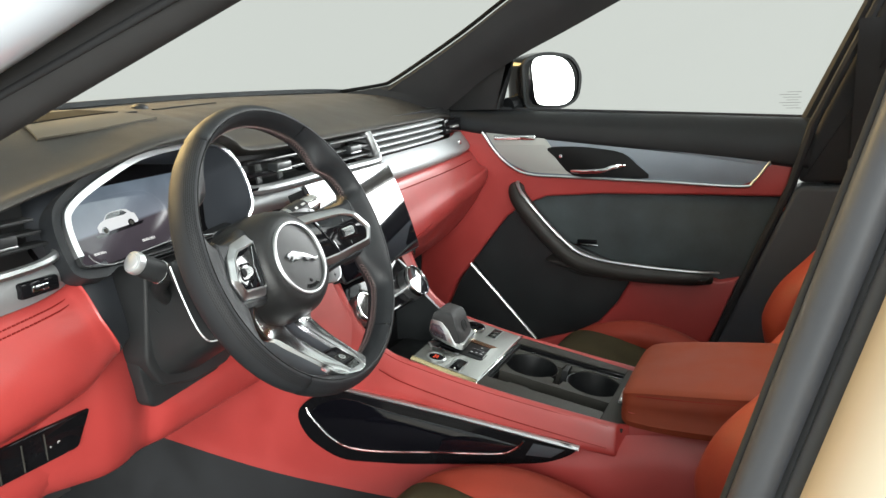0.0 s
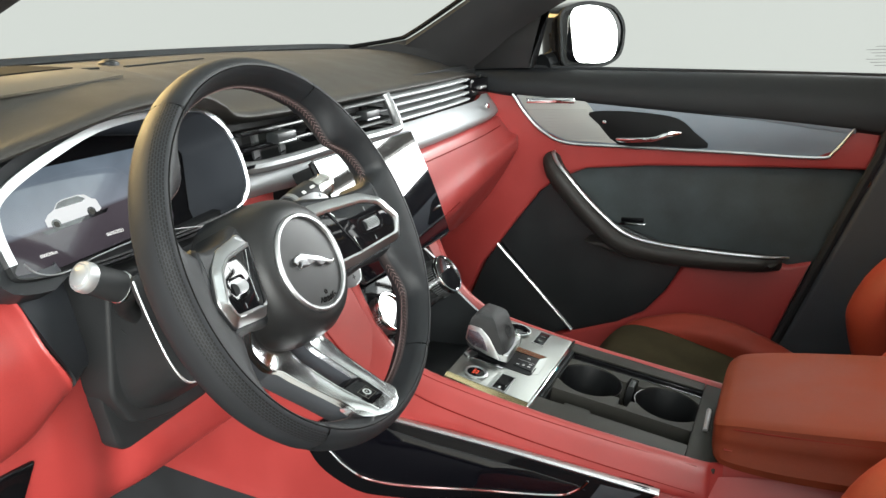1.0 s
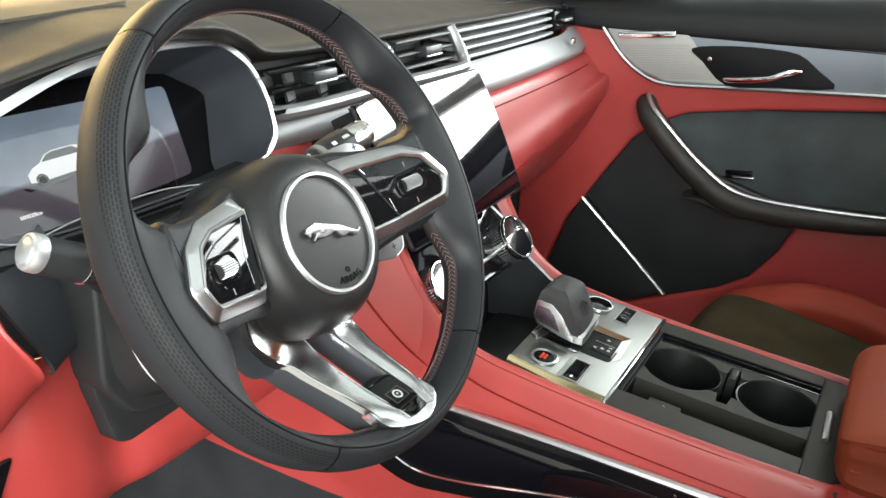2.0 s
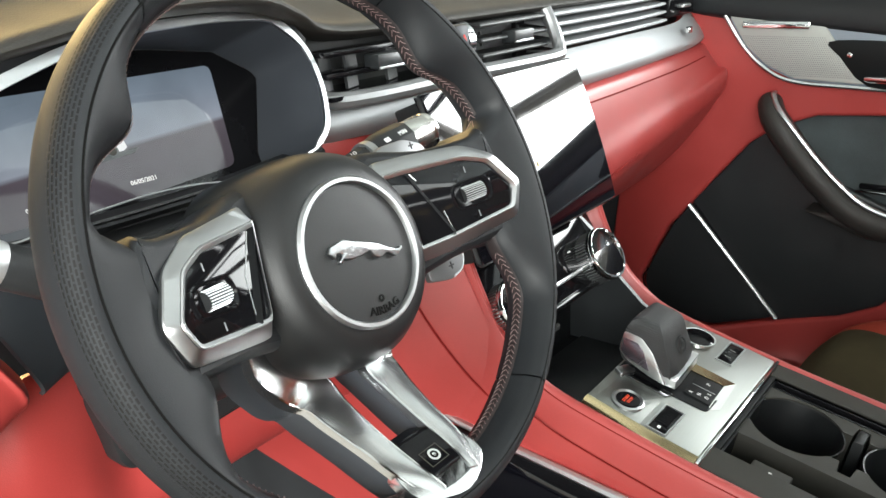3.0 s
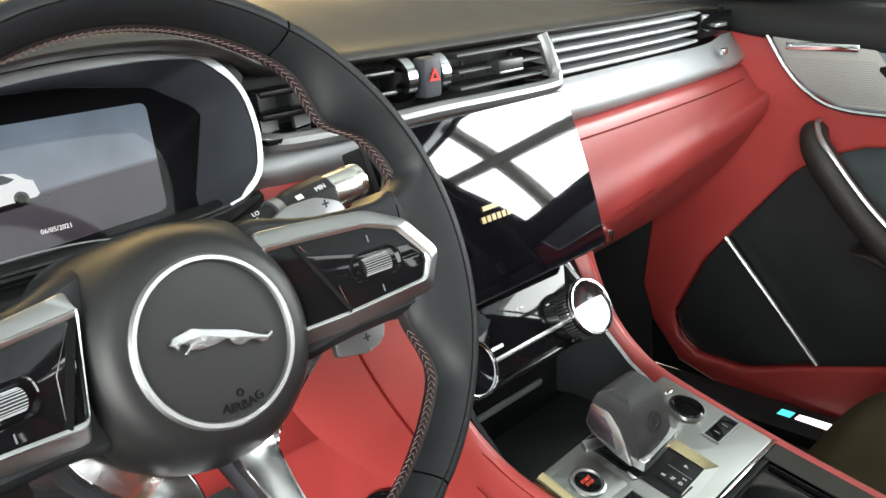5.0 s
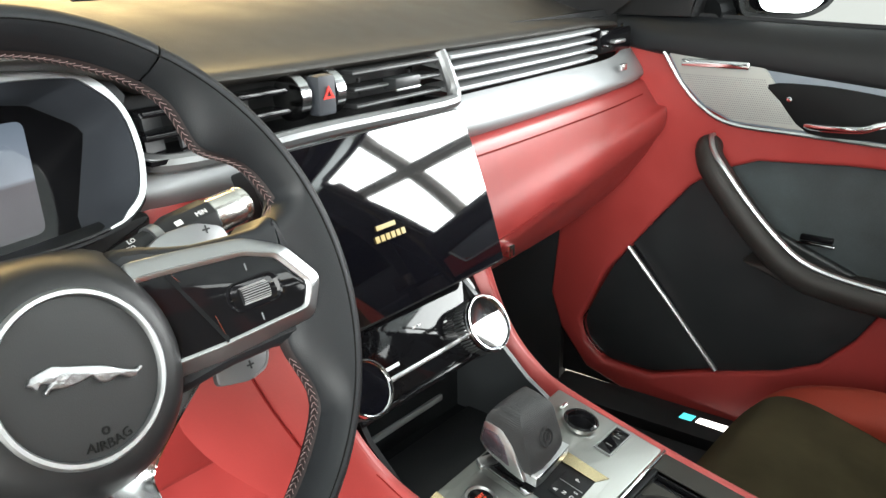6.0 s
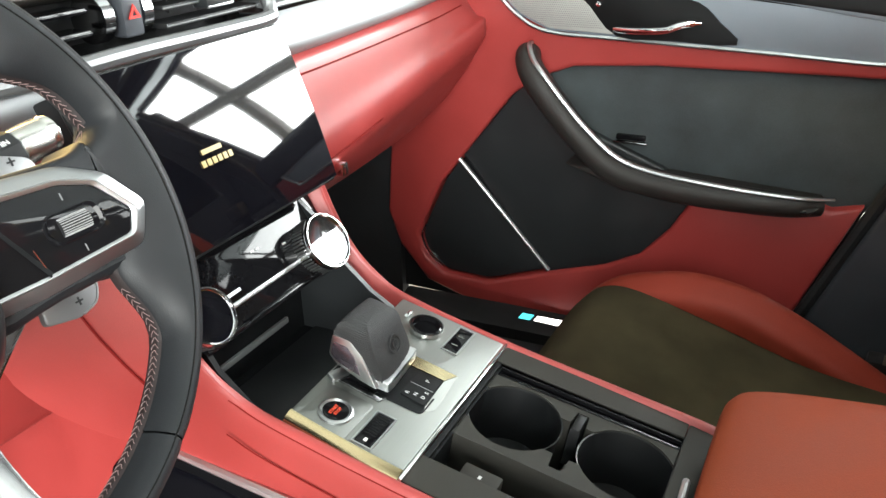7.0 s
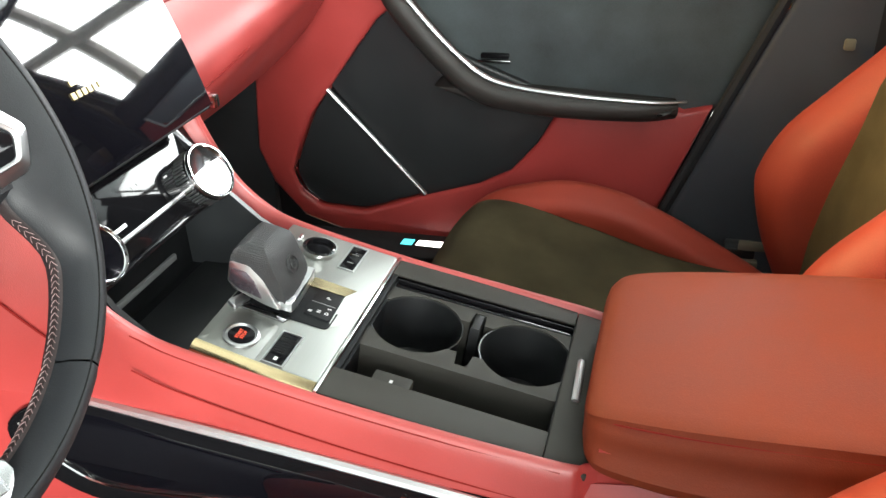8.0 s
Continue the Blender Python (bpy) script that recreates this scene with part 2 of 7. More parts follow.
def curve_pts(pts, n=6, closed=False):
    """A smooth curve through the points."""
    p = [Vector(q) for q in pts]
    out, c = [], len(p)
    for i in range(c if closed else c - 1):
        a, b = p[i], p[(i + 1) % c]
        z = p[(i - 1) % c] if closed or i > 0 else a * 2 - b
        d = p[(i + 2) % c] if closed or i + 2 < c else b * 2 - a
        for k in range(n):
            t = k / n
            out.append(0.5 * ((2 * a) + (b - z) * t + (2 * z - 5 * a + 4 * b - d) * t * t + (3 * a - z - 3 * b + d) * t ** 3))
    if not closed:
        out.append(p[-1].copy())
    return out


def rounded(pts, r, n=4):
    """A 2D outline with its corners rounded by about r."""
    p = [Vector(q) for q in pts]
    out, c = [], len(p)
    for i in range(c):
        a, b, d = p[i - 1], p[i], p[(i + 1) % c]
        ra, rd = min(r, (a - b).length * 0.45), min(r, (d - b).length * 0.45)
        s, e = b + (a - b).normalized() * ra, b + (d - b).normalized() * rd
        for k in range(n + 1):
            t = k / n
            out.append(s * (1 - t) ** 2 + b * 2 * t * (1 - t) + e * t * t)
    return out


def basis(o, u, v):
    """A frame: origin, and the directions of its first two axes; the third points out of the face."""
    u = Vector(u).normalized()
    n = u.cross(Vector(v)).normalized()
    v = n.cross(u)
    m = Matrix((u, v, n)).transposed().to_4x4()
    m.translation = o
    return m


DOORSIDE = basis((0, 0, 0), (0, -1, 0), (0, 0, 1))  # a = -y, b = z, out = -x
FACING = basis((0, 0, 0), (1, 0, 0), (0, 0, 1))  # a = x, b = z, out = -y


def add_prism(bm, m, outline, lo, hi, bevel=0.0, seg=2, holes=(), shape=None):
    """A plate of that outline, from depth lo to hi along the frame's third axis, its upper edge bevelled."""
    pts = [Vector((q[0], q[1])) for q in outline]
    area = sum(a.x * b.y - b.x * a.y for a, b in zip(pts, pts[1:] + pts[:1]))
    if area < 0:
        pts.reverse()
    f = shape or (lambda a, b: 0.0)
    made = []
    levels = [(lo, 0.0)]
    if bevel:
        levels += [(hi - bevel * (1 - math.sin(k * math.pi / 2 / seg)), bevel * (1 - math.cos(k * math.pi / 2 / seg))) for k in range(seg + 1)]
    else:
        levels.append((hi, 0.0))
    c = len(pts)
    rings = []
    for z, inset in levels:
        ring = []
        for i in range(c):
            a, b, d = pts[i - 1], pts[i], pts[(i + 1) % c]
            n1 = Vector((a.y - b.y, b.x - a.x))
            n2 = Vector((b.y - d.y, d.x - b.x))
            n1 = n1.normalized() if n1.length > 1e-9 else n1
            n2 = n2.normalized() if n2.length > 1e-9 else n2
            n = n1 + n2
            n = n.normalized() * min(1.6, 1 / max(0.5, n.length / 2)) if n.length > 1e-6 else n1
            q = b + n * inset
            ring.append(bm.verts.new(m @ Vector((q.x, q.y, z + f(q.x, q.y)))))
        rings.append(ring)
    for r1, r2 in zip(rings, rings[1:]):
        for i in range(c):
            bm.faces.new((r1[i], r1[(i + 1) % c], r2[(i + 1) % c], r2[i]))
    bm.faces.new(rings[-1])
    bm.faces.new(list(reversed(rings[0])))
    return bm


def prism(m, outline, lo, hi, bevel=0.0, seg=2, shape=None):
    return add_prism(bmesh.new(), m, outline, lo, hi, bevel, seg, (), shape)


def ring_prism(m, outer, inner, lo, hi, bm=None):
    """A frame between two outlines with equally many points."""
    bm = bm or bmesh.new()
    c = len(outer)
    loops = []
    for pts, z in ((outer, lo), (outer, hi), (inner, hi), (inner, lo)):
        loops.append([bm.verts.new(m @ Vector((q[0], q[1], z))) for q in pts])
    for a, b in zip(loops, loops[1:] + loops[:1]):
        for i in range(c):
            bm.faces.new((a[i], a[(i + 1) % c], b[(i + 1) % c], b[i]))
    return bm


def scaled(pts, k, ky=None, about=None):
    c = about or Vector((sum(p[0] for p in pts) / len(pts), sum(p[1] for p in pts) / len(pts)))
    return [Vector((c[0] + (p[0] - c[0]) * k, c[1] + (p[1] - c[1]) * (ky or k))) for p in pts]


def inset(pts, d):
    """The outline moved inwards by d."""
    p = [Vector((q[0], q[1])) for q in pts]
    area = sum(a.x * b.y - b.x * a.y for a, b in zip(p, p[1:] + p[:1]))
    s = 1 if area > 0 else -1
    out = []
    for i in range(len(p)):
        a, b, e = p[i - 1], p[i], p[(i + 1) % len(p)]
        n1, n2 = Vector((a.y - b.y, b.x - a.x)), Vector((b.y - e.y, e.x - b.x))
        n = (n1.normalized() if n1.length > 1e-9 else n1) + (n2.normalized() if n2.length > 1e-9 else n2)
        out.append(b + (n.normalized() if n.length > 1e-6 else n) * d * s)
    return out


def add_box(bm, lo, hi, r=0.003, m=None, seg=2):
    """A box with rounded edges, in the frame m."""
    lo, hi = Vector(lo), Vector(hi)
    got = bmesh.ops.create_cube(bm, size=1.0)["verts"]
    for v in got:
        v.co = Vector([lo[i] + (v.co[i] + 0.5) * (hi[i] - lo[i]) for i in range(3)])
    if r:
        edges = list({e for v in got for e in v.link_edges})
        got = bmesh.ops.bevel(bm, geom=edges, offset=min(r, min(hi - lo) * 0.45), segments=seg, affect="EDGES", profile=0.5)["verts"]
        seen = set(got)
        stack = list(got)
        while stack:
            v = stack.pop()
            for e in v.link_edges:
                w = e.other_vert(v)
                if w not in seen:
                    seen.add(w)
                    stack.append(w)
        got = list(seen)
    if m is not None:
        for v in got:
            v.co = m @ v.co
    return bm


def box(lo, hi, r=0.003, m=None, seg=2):
    return add_box(bmesh.new(), lo, hi, r, m, seg)


def add_tube(bm, pts, radius, n=8, flat=1.0, up=(0, 0, 1), closed=False):
    """A swept tube; radius may be a list. flat squeezes it along the second section axis."""
    p = [Vector(q) for q in pts]
    c = len(p)
    rad = radius if isinstance(radius, (list, tuple)) else [radius] * c
    loops = []
    for i in range(c):
        t = (p[(i + 1) % c] - p[i - 1]) if closed or 0 < i < c - 1 else (p[1] - p[0] if i == 0 else p[-1] - p[-2])
        t.normalize()
        s = t.cross(Vector(up))
        s = s.normalized() if s.length > 1e-4 else t.cross(Vector((1, 0, 0))).normalized()
        w = s.cross(t).normalized()
        loops.append([bm.verts.new(p[i] + (s * math.cos(a) + w * math.sin(a) * flat) * rad[i]) for a in (2 * math.pi * k / n for k in range(n))])
    for i in range(c if closed else c - 1):
        a, b = loops[i], loops[(i + 1) % c]
        for k in range(n):
            bm.faces.new((a[k], a[(k + 1) % n], b[(k + 1) % n], b[k]))
    if not closed:
        bm.faces.new(loops[0])
        bm.faces.new(list(reversed(loops[-1])))
    return bm


def tube(pts, radius, n=8, flat=1.0, up=(0, 0, 1), closed=False):
    return add_tube(bmesh.new(), pts, radius, n, flat, up, closed)


def add_lathe(bm, m, profile, n=32, cap=True):
    """A turned form: profile of (radius, height) along the frame's third axis."""
    loops = [[bm.verts.new(m @ Vector((r * math.cos(a), r * math.sin(a), h))) for a in (2 * math.pi * k / n for k in range(n))] if r > 1e-6 else [bm.verts.new(m @ Vector((0, 0, h)))] for r, h in profile]
    for a, b in zip(loops, loops[1:]):
        for k in range(n):
            q = [a[k % len(a)], a[(k + 1) % len(a)], b[(k + 1) % len(b)], b[k % len(b)]]
            q = [v for i, v in enumerate(q) if v not in q[:i]]
            if len(q) > 2:
                bm.faces.new(q)
    for end in (loops[0], loops[-1]) if cap else ():
        if len(end) > 2:
            bm.faces.new(end)
    return bm


def lathe(m, profile, n=32, cap=True):
    return add_lathe(bmesh.new(), m, profile, n, cap)


def skin(rows, nu=6, nv=5, thick=0.0, closed=False):
    """A smooth sheet over rows of points, each row with equally many; thick closes it behind."""
    rows = [curve_pts(r, nv, closed) for r in rows]
    cols = [curve_pts(c, nu) for c in zip(*rows)]
    bm = bmesh.new()
    grid = [[bm.verts.new(v) for v in col] for col in cols]
    k = len(grid)
    for i in range(k if closed else k - 1):
        a, b = grid[i], grid[(i + 1) % k]
        for j in range(len(a) - 1):
            bm.faces.new((a[j], b[j], b[j + 1], a[j + 1]))
    if closed:
        bm.faces.new([g[0] for g in grid])
        bm.faces.new([g[-1] for g in reversed(grid)])
    if thick:
        bmesh.ops.recalc_face_normals(bm, faces=bm.faces)
        bmesh.ops.solidify(bm, geom=list(bm.faces), thickness=thick)
    return bm


def letters(text, size, m, depth=0.0004, arc=0.0, bm=None):
    """Raised writing in the built-in font, centred on the frame m. arc bends it upwards at both ends, on that radius."""
    cu = bpy.data.curves.new("writing", "FONT")
    cu.body, cu.size, cu.extrude, cu.align_x, cu.align_y, cu.resolution_u = text, size, depth, "CENTER", "CENTER", 2
    ob = bpy.data.objects.new("writing", cu)
    scene.collection.objects.link(ob)
    me = bpy.data.meshes.new_from_object(ob.evaluated_get(bpy.context.evaluated_depsgraph_get()))
    bpy.data.objects.remove(ob)
    bpy.data.curves.remove(cu)
    bm = bm or bmesh.new()
    old = set(bm.verts)
    bm.from_mesh(me)
    bpy.data.meshes.remove(me)
    for v in bm.verts:
        if v in old:
            continue
        if arc:
            a, r = v.co.x / arc, arc - v.co.y
            v.co.x, v.co.y = r * math.sin(a), arc - r * math.cos(a)
        v.co = m @ v.co
    return bm


# ---- the showroom ----
def slab(name, lo, hi, mat, label, category):
    ob = finish(box(lo, hi, 0), name, mat)
    return tagged(ob, label, category, kind="structure")


slab("floor", (-7, -7, -0.1), (7, 7, 0), FLOORTILE, "grey polished showroom floor", "floor")
slab("ceiling", (-7, -7, 4.6), (7, 7, 4.7), WALLPAINT, "white showroom ceiling", "ceiling")
slab("wall_east", (6.0, -7, 0), (6.2, 7, 4.6), WALLPAINT, "plain white showroom wall", "wall")
slab("wall_west", (-7.2, -7, 0), (-7, 7, 4.6), WALLPAINT, "plain white showroom wall", "wall")
slab("wall_north", (-7, 5.4, 0), (6, 5.6, 4.6), WALLPAINT, "plain white showroom wall", "wall")
slab("wall_south", (-7, -7.2, 0), (6, -7, 4.6), WALLPAINT, "plain white showroom wall", "wall")
# Added glowing sheet: stands in for evenly lit walls and fills the cabin.
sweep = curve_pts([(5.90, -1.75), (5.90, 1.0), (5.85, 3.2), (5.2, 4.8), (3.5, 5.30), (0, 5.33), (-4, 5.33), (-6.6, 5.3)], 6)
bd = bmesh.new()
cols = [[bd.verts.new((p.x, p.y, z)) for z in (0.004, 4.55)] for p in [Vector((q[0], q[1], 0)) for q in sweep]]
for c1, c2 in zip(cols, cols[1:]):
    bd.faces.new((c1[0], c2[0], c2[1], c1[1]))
tagged(finish(bd, "backdrop", GLOWSHEET), "glowing white sheet in place of lit showroom walls", "backdrop", kind="structure")
brace = thing("steel_cross_brace", "dark steel cross brace fixed to the white wall", "brace")
for a, b in (((5.70, -4.75, 4.6), (5.70, -3.85, 0.0)), ((5.66, -6.6, 4.0), (5.66, -1.6, 2.5))):
    part("steel_bar", tube([a, b], 0.14, 8), STEEL, brace)

# ---- the car's body around the cabin ----
CARFLOOR = 0.42
tagged(finish(box((-0.75, -1.9, 0.30), (0.78, 0.95, CARFLOOR), 0), "cabin_floor", CARPET), "black carpeted cabin floor", "car floor", kind="structure")
tagged(finish(box((-0.75, 0.80, CARFLOOR), (0.78, 0.86, 1.17), 0), "bulkhead", CARPET), "dark bulkhead in front of the footwells", "bulkhead", kind="structure")
tagged(finish(box((-0.74, -1.95, CARFLOOR), (0.78, -1.90, 1.05), 0), "rear_bulkhead", PLASTIC), "dark panel closing the rear of the cabin", "bulkhead", kind="structure")
tagged(finish(box((0.775, 0.37, 0.30), (0.80, 0.86, 1.19), 0), "side_wall_passenger", CARPET), "dark footwell side wall on the passenger side", "wall", kind="structure")
tagged(finish(box((-0.79, 0.37, 0.30), (-0.765, 0.86, 1.19), 0), "side_wall_driver", CARPET), "dark footwell side wall on the driver side", "wall", kind="structure")
# Unseen roof: opening and lining tone chosen to steer light and reflections inside.
roof = thing("roof", "white car roof with a wide glass panel", "car roof", kind="structure")
roof_out = rounded([(-0.60, -0.08), (0.60, -0.08), (0.62, -1.95), (-0.62, -1.95)], 0.06)
roof_in = rounded([(-0.47, -0.20), (0.47, -0.20), (0.47, -1.55), (-0.47, -1.55)], 0.06)
part("headlining", ring_prism(Matrix.Translation((0, 0, 1.60)), roof_out, roof_in, 0.0, 0.02), HEADLINER, roof, "charcoal cloth headlining")
part("roof_skin", ring_prism(Matrix.Translation((0, 0, 1.622)), roof_out, roof_in, 0.0, 0.02), WHITEPAINT, roof)
glass_roof = part("glass_panel", prism(Matrix.Translation((0, 0, 1.645)), inset(roof_in, -0.02), 0.0, 0.005), GLASS, roof, "clear glass roof panel")
glass_roof.visible_shadow = False
tail = thing("tailgate", "closed tailgate with a dark tinted window", "tailgate", kind="structure")
part("tailgate_frame", ring_prism(FACING @ Matrix.Translation((0, 0, 1.93)), [(-0.72, 1.0), (0.72, 1.0), (0.64, 1.56), (-0.64, 1.56)], [(-0.58, 1.08), (0.58, 1.08), (0.52, 1.48), (-0.52, 1.48)], -0.02, 0.02), PLASTIC, tail)
part("tinted_pane", prism(FACING @ Matrix.Translation((0, 0, 1.93)), [(-0.59, 1.07), (0.59, 1.07), (0.53, 1.49), (-0.53, 1.49)], -0.005, 0.0), TINT, tail)
for sx in (-1, 1):
    w_ = tagged(finish(prism(DOORSIDE, [(0.78, 1.12), (1.95, 1.14), (1.95, 1.56), (0.92, 1.53)], -sx * 0.78 - 0.004, -sx * 0.78), "rear_side_window", TINT), "dark tinted rear side window", "window", kind="structure")
tagged(finish(box((-0.78, -1.95, 0.42), (-0.72, -0.70, 1.13), 0.01), "rear_door_driver_side", PLASTIC), "dark rear door panel on the driver side", "door", kind="structure")
bench = thing("rear_bench", "red and black rear bench seat", "seat")
part("bench_cushion", box((-0.66, -1.62, 0.50), (0.66, -1.12, 0.74), 0.05, seg=4), RED_SEAT, bench)
part("bench_back", box((-0.66, -1.80, 0.70), (0.66, -1.60, 1.32), 0.06, seg=4), CLOTH, bench)
part("bench_base", box((-0.66, -1.62, 0.42), (0.66, -1.14, 0.52), 0.01), PLASTIC, bench)

# passenger A-pillar: from the dash corner to the roof rail
WEDGE = [(0.60, 0.50, 1.215), (0.64, 0.40, 1.228), (0.64, 0.362, 1.239), (0.64, 0.266, 1.291), (0.64, 0.159, 1.353), (0.64, 0.058, 1.418), (0.62, -0.10, 1.51)]
SWEDGE = [(0.735, 0.34, 1.13), (0.74, 0.285, 1.168), (0.74, 0.22, 1.215), (0.74, 0.172, 1.252), (0.74, 0.066, 1.31), (0.74, -0.048, 1.362), (0.72, -0.22, 1.44)]
a_mid = [((Vector(a) + Vector(b)) / 2 + Vector((-0.016, -0.022, 0))) for a, b in zip(WEDGE, SWEDGE)]
a_pillar = thing("front_pillar", "dark cloth-covered front pillar beside the windscreen", "pillar", kind="structure")
part("pillar_trim", skin([WEDGE, a_mid, SWEDGE], 5, 4, 0.02), PILLARCLOTH, a_pillar)
part("windscreen_band", tube([Vector(q) + Vector((-0.004, 0.006, 0.004)) for q in curve_pts(WEDGE, 4)], 0.005, 6), INKBLACK, a_pillar, "black edge of the windscreen")

# windscreen and its base line
WSBASE = [(-0.70, 0.36, 1.215), (-0.55, 0.52, 1.228), (-0.25, 0.60, 1.232), (0.10, 0.61, 1.230), (0.40, 0.57, 1.224), (0.60, 0.50, 1.215), (0.71, 0.40, 1.190)]
windscreen = thing("windscreen", "clear raked windscreen with a black border", "windscreen")
ws_top = [(-0.58, -0.12, 1.585), (-0.4, -0.08, 1.60), (-0.2, -0.06, 1.605), (0.1, -0.06, 1.605), (0.4, -0.08, 1.60), (0.58, -0.12, 1.585), (0.70, -0.20, 1.55)]
g = part("pane", skin([WSBASE, [(Vector(a) + Vector(b)) / 2 + Vector((0, 0.03, 0.03)) for a, b in zip(WSBASE, ws_top)], ws_top], 4, 4, 0.004), GLASS, windscreen)
g.visible_shadow = False
part("lower_border", tube([Vector(q) + Vector((0, 0.004, 0.001)) for q in curve_pts(WSBASE, 5)], 0.011, 6), DEEPBLACK, windscreen, "black ceramic border along the base")

# passenger B-pillar
b_pillar = thing("centre_pillar", "charcoal plastic centre pillar with a seat belt", "pillar", kind="structure")
bp_low = rounded([(0.575, 0.985), (0.482, 0.757), (0.392, 0.53), (0.33, 0.40), (0.95, 0.40), (0.95, 0.74), (0.98, 0.985)], 0.02)
part("lower_trim", prism(DOORSIDE, bp_low, -0.80, -0.735, 0.012, 3), GREYPLASTIC, b_pillar)
bp_up = rounded([(0.575, 0.99), (0.615, 1.12), (0.735, 1.40), (0.79, 1.57), (0.92, 1.57), (0.80, 1.25), (0.72, 0.99)], 0.02)
part("upper_trim", prism(DOORSIDE, bp_up, -0.82, -0.75, 0.012, 3), PILLARCLOTH, b_pillar)
part("door_seal", tube([(0.742, -0.725, 1.40), (0.742, -0.602, 1.12), (0.745, -0.566, 0.985), (0.745, -0.474, 0.757), (0.745, -0.385, 0.53), (0.745, -0.33, 0.42)], 0.010, 8), RUBBER, b_pillar)
part("belt_webbing", prism(basis((0.728, -0.70, 1.00), (0, -1, 0), (0.02, 0.30, -1)), [(-0.022, -0.34), (0.022, -0.34), (0.022, 0.42), (-0.022, 0.42)], 0, 0.0015), RUBBER, b_pillar)
part("belt_stop", box((0.720, -0.650, 0.871), (0.729, -0.634, 0.888), 0.003), BEIGE, b_pillar, "beige stop on the belt")
part("belt_guide", box((0.70, -0.735, 1.00), (0.735, -0.675, 1.05), 0.008), GREYPLASTIC, b_pillar)

# rear door on the passenger side: panel below, opening above
tagged(finish(prism(DOORSIDE, rounded([(0.63, 0.42), (0.63, 1.00), (0.73, 1.12), (1.75, 1.16), (1.75, 0.42)], 0.02), -0.84, -0.77, 0.01), "rear_door_panel", PLASTIC), "dark rear door panel behind the centre pillar", "door", kind="structure")
tagged(finish(tube([(0.68, -0.05, 1.535), (0.68, -0.22, 1.575), (0.67, -0.6, 1.605), (0.66, -1.2, 1.60), (0.65, -1.95, 1.55)], 0.035, 8), "roof_rail", PILLARCLOTH), "dark cloth roof rail over the side windows", "trim", kind="structure")

# driver's door aperture: front pillar and centre pillar edges
near_a = thing("door_aperture_front", "open driver door frame, front pillar with rubber seal", "pillar", kind="structure")
da = Vector((0, -0.936, 0.352))


def rail(name, x, y, z, d, before, after, r, mat, parent, flat=1.0, label=""):
    a, b = Vector((x, y, z)) - d * before, Vector((x, y, z)) + d * after
    mid = (a + b) / 2
    return part(name, tube(curve_pts([a, mid, b], 8), r, 12, flat, up=(1, 0, 0)), mat, parent, label)


rail("pillar_trim", -0.710, 0.080, 1.272, da, 0.30, 0.55, 0.030, PILLARCLOTH, near_a)
rail("pillar_seam", -0.7385, -0.059, 1.3125, Vector((0, -0.946, 0.324)), 0.45, 0.45, 0.0035, RUBBER, near_a, label="dark seam along the pillar trim")
rail("door_flange", -0.735, 0.060, 1.312, da, 0.30, 0.55, 0.020, GREYMETAL, near_a, label="grey painted door flange")
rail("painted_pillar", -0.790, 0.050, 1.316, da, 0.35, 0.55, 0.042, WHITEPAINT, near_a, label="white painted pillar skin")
near_b = thing("door_aperture_rear", "open driver door frame, centre pillar edge with seals", "pillar", kind="structure")
db = Vector((0, -0.27, 0.963))
rail("inner_seal", -0.778, -0.5895, 1.125, db, 0.80, 0.45, 0.0040, RUBBER, near_b)
rail("aperture_metal", -0.784, -0.6020, 1.125, db, 0.80, 0.45, 0.0128, DARKFRAME, near_b, label="satin grey door frame")
rail("outer_seal", -0.790, -0.6150, 1.125, db, 0.80, 0.45, 0.0040, RUBBER, near_b)
rail("aperture_lip", -0.794, -0.6225, 1.125, db, 0.80, 0.45, 0.0075, DARKFRAME, near_b)
rail("pillar_body", -0.745, -0.640, 1.125, db, 0.80, 0.45, 0.040, PLASTIC, near_b)
rail("painted_edge", -0.812, -0.6600, 1.125, db, 0.80, 0.45, 0.038, WARMLITPAINT, near_b, label="white body paint, cream for warm light")
sill = thing("driver_sill", "dark driver door sill", "sill", kind="structure")
part("sill_cover", box((-0.80, -0.62, 0.36), (-0.66, 0.42, 0.46), 0.015), PLASTIC, sill)


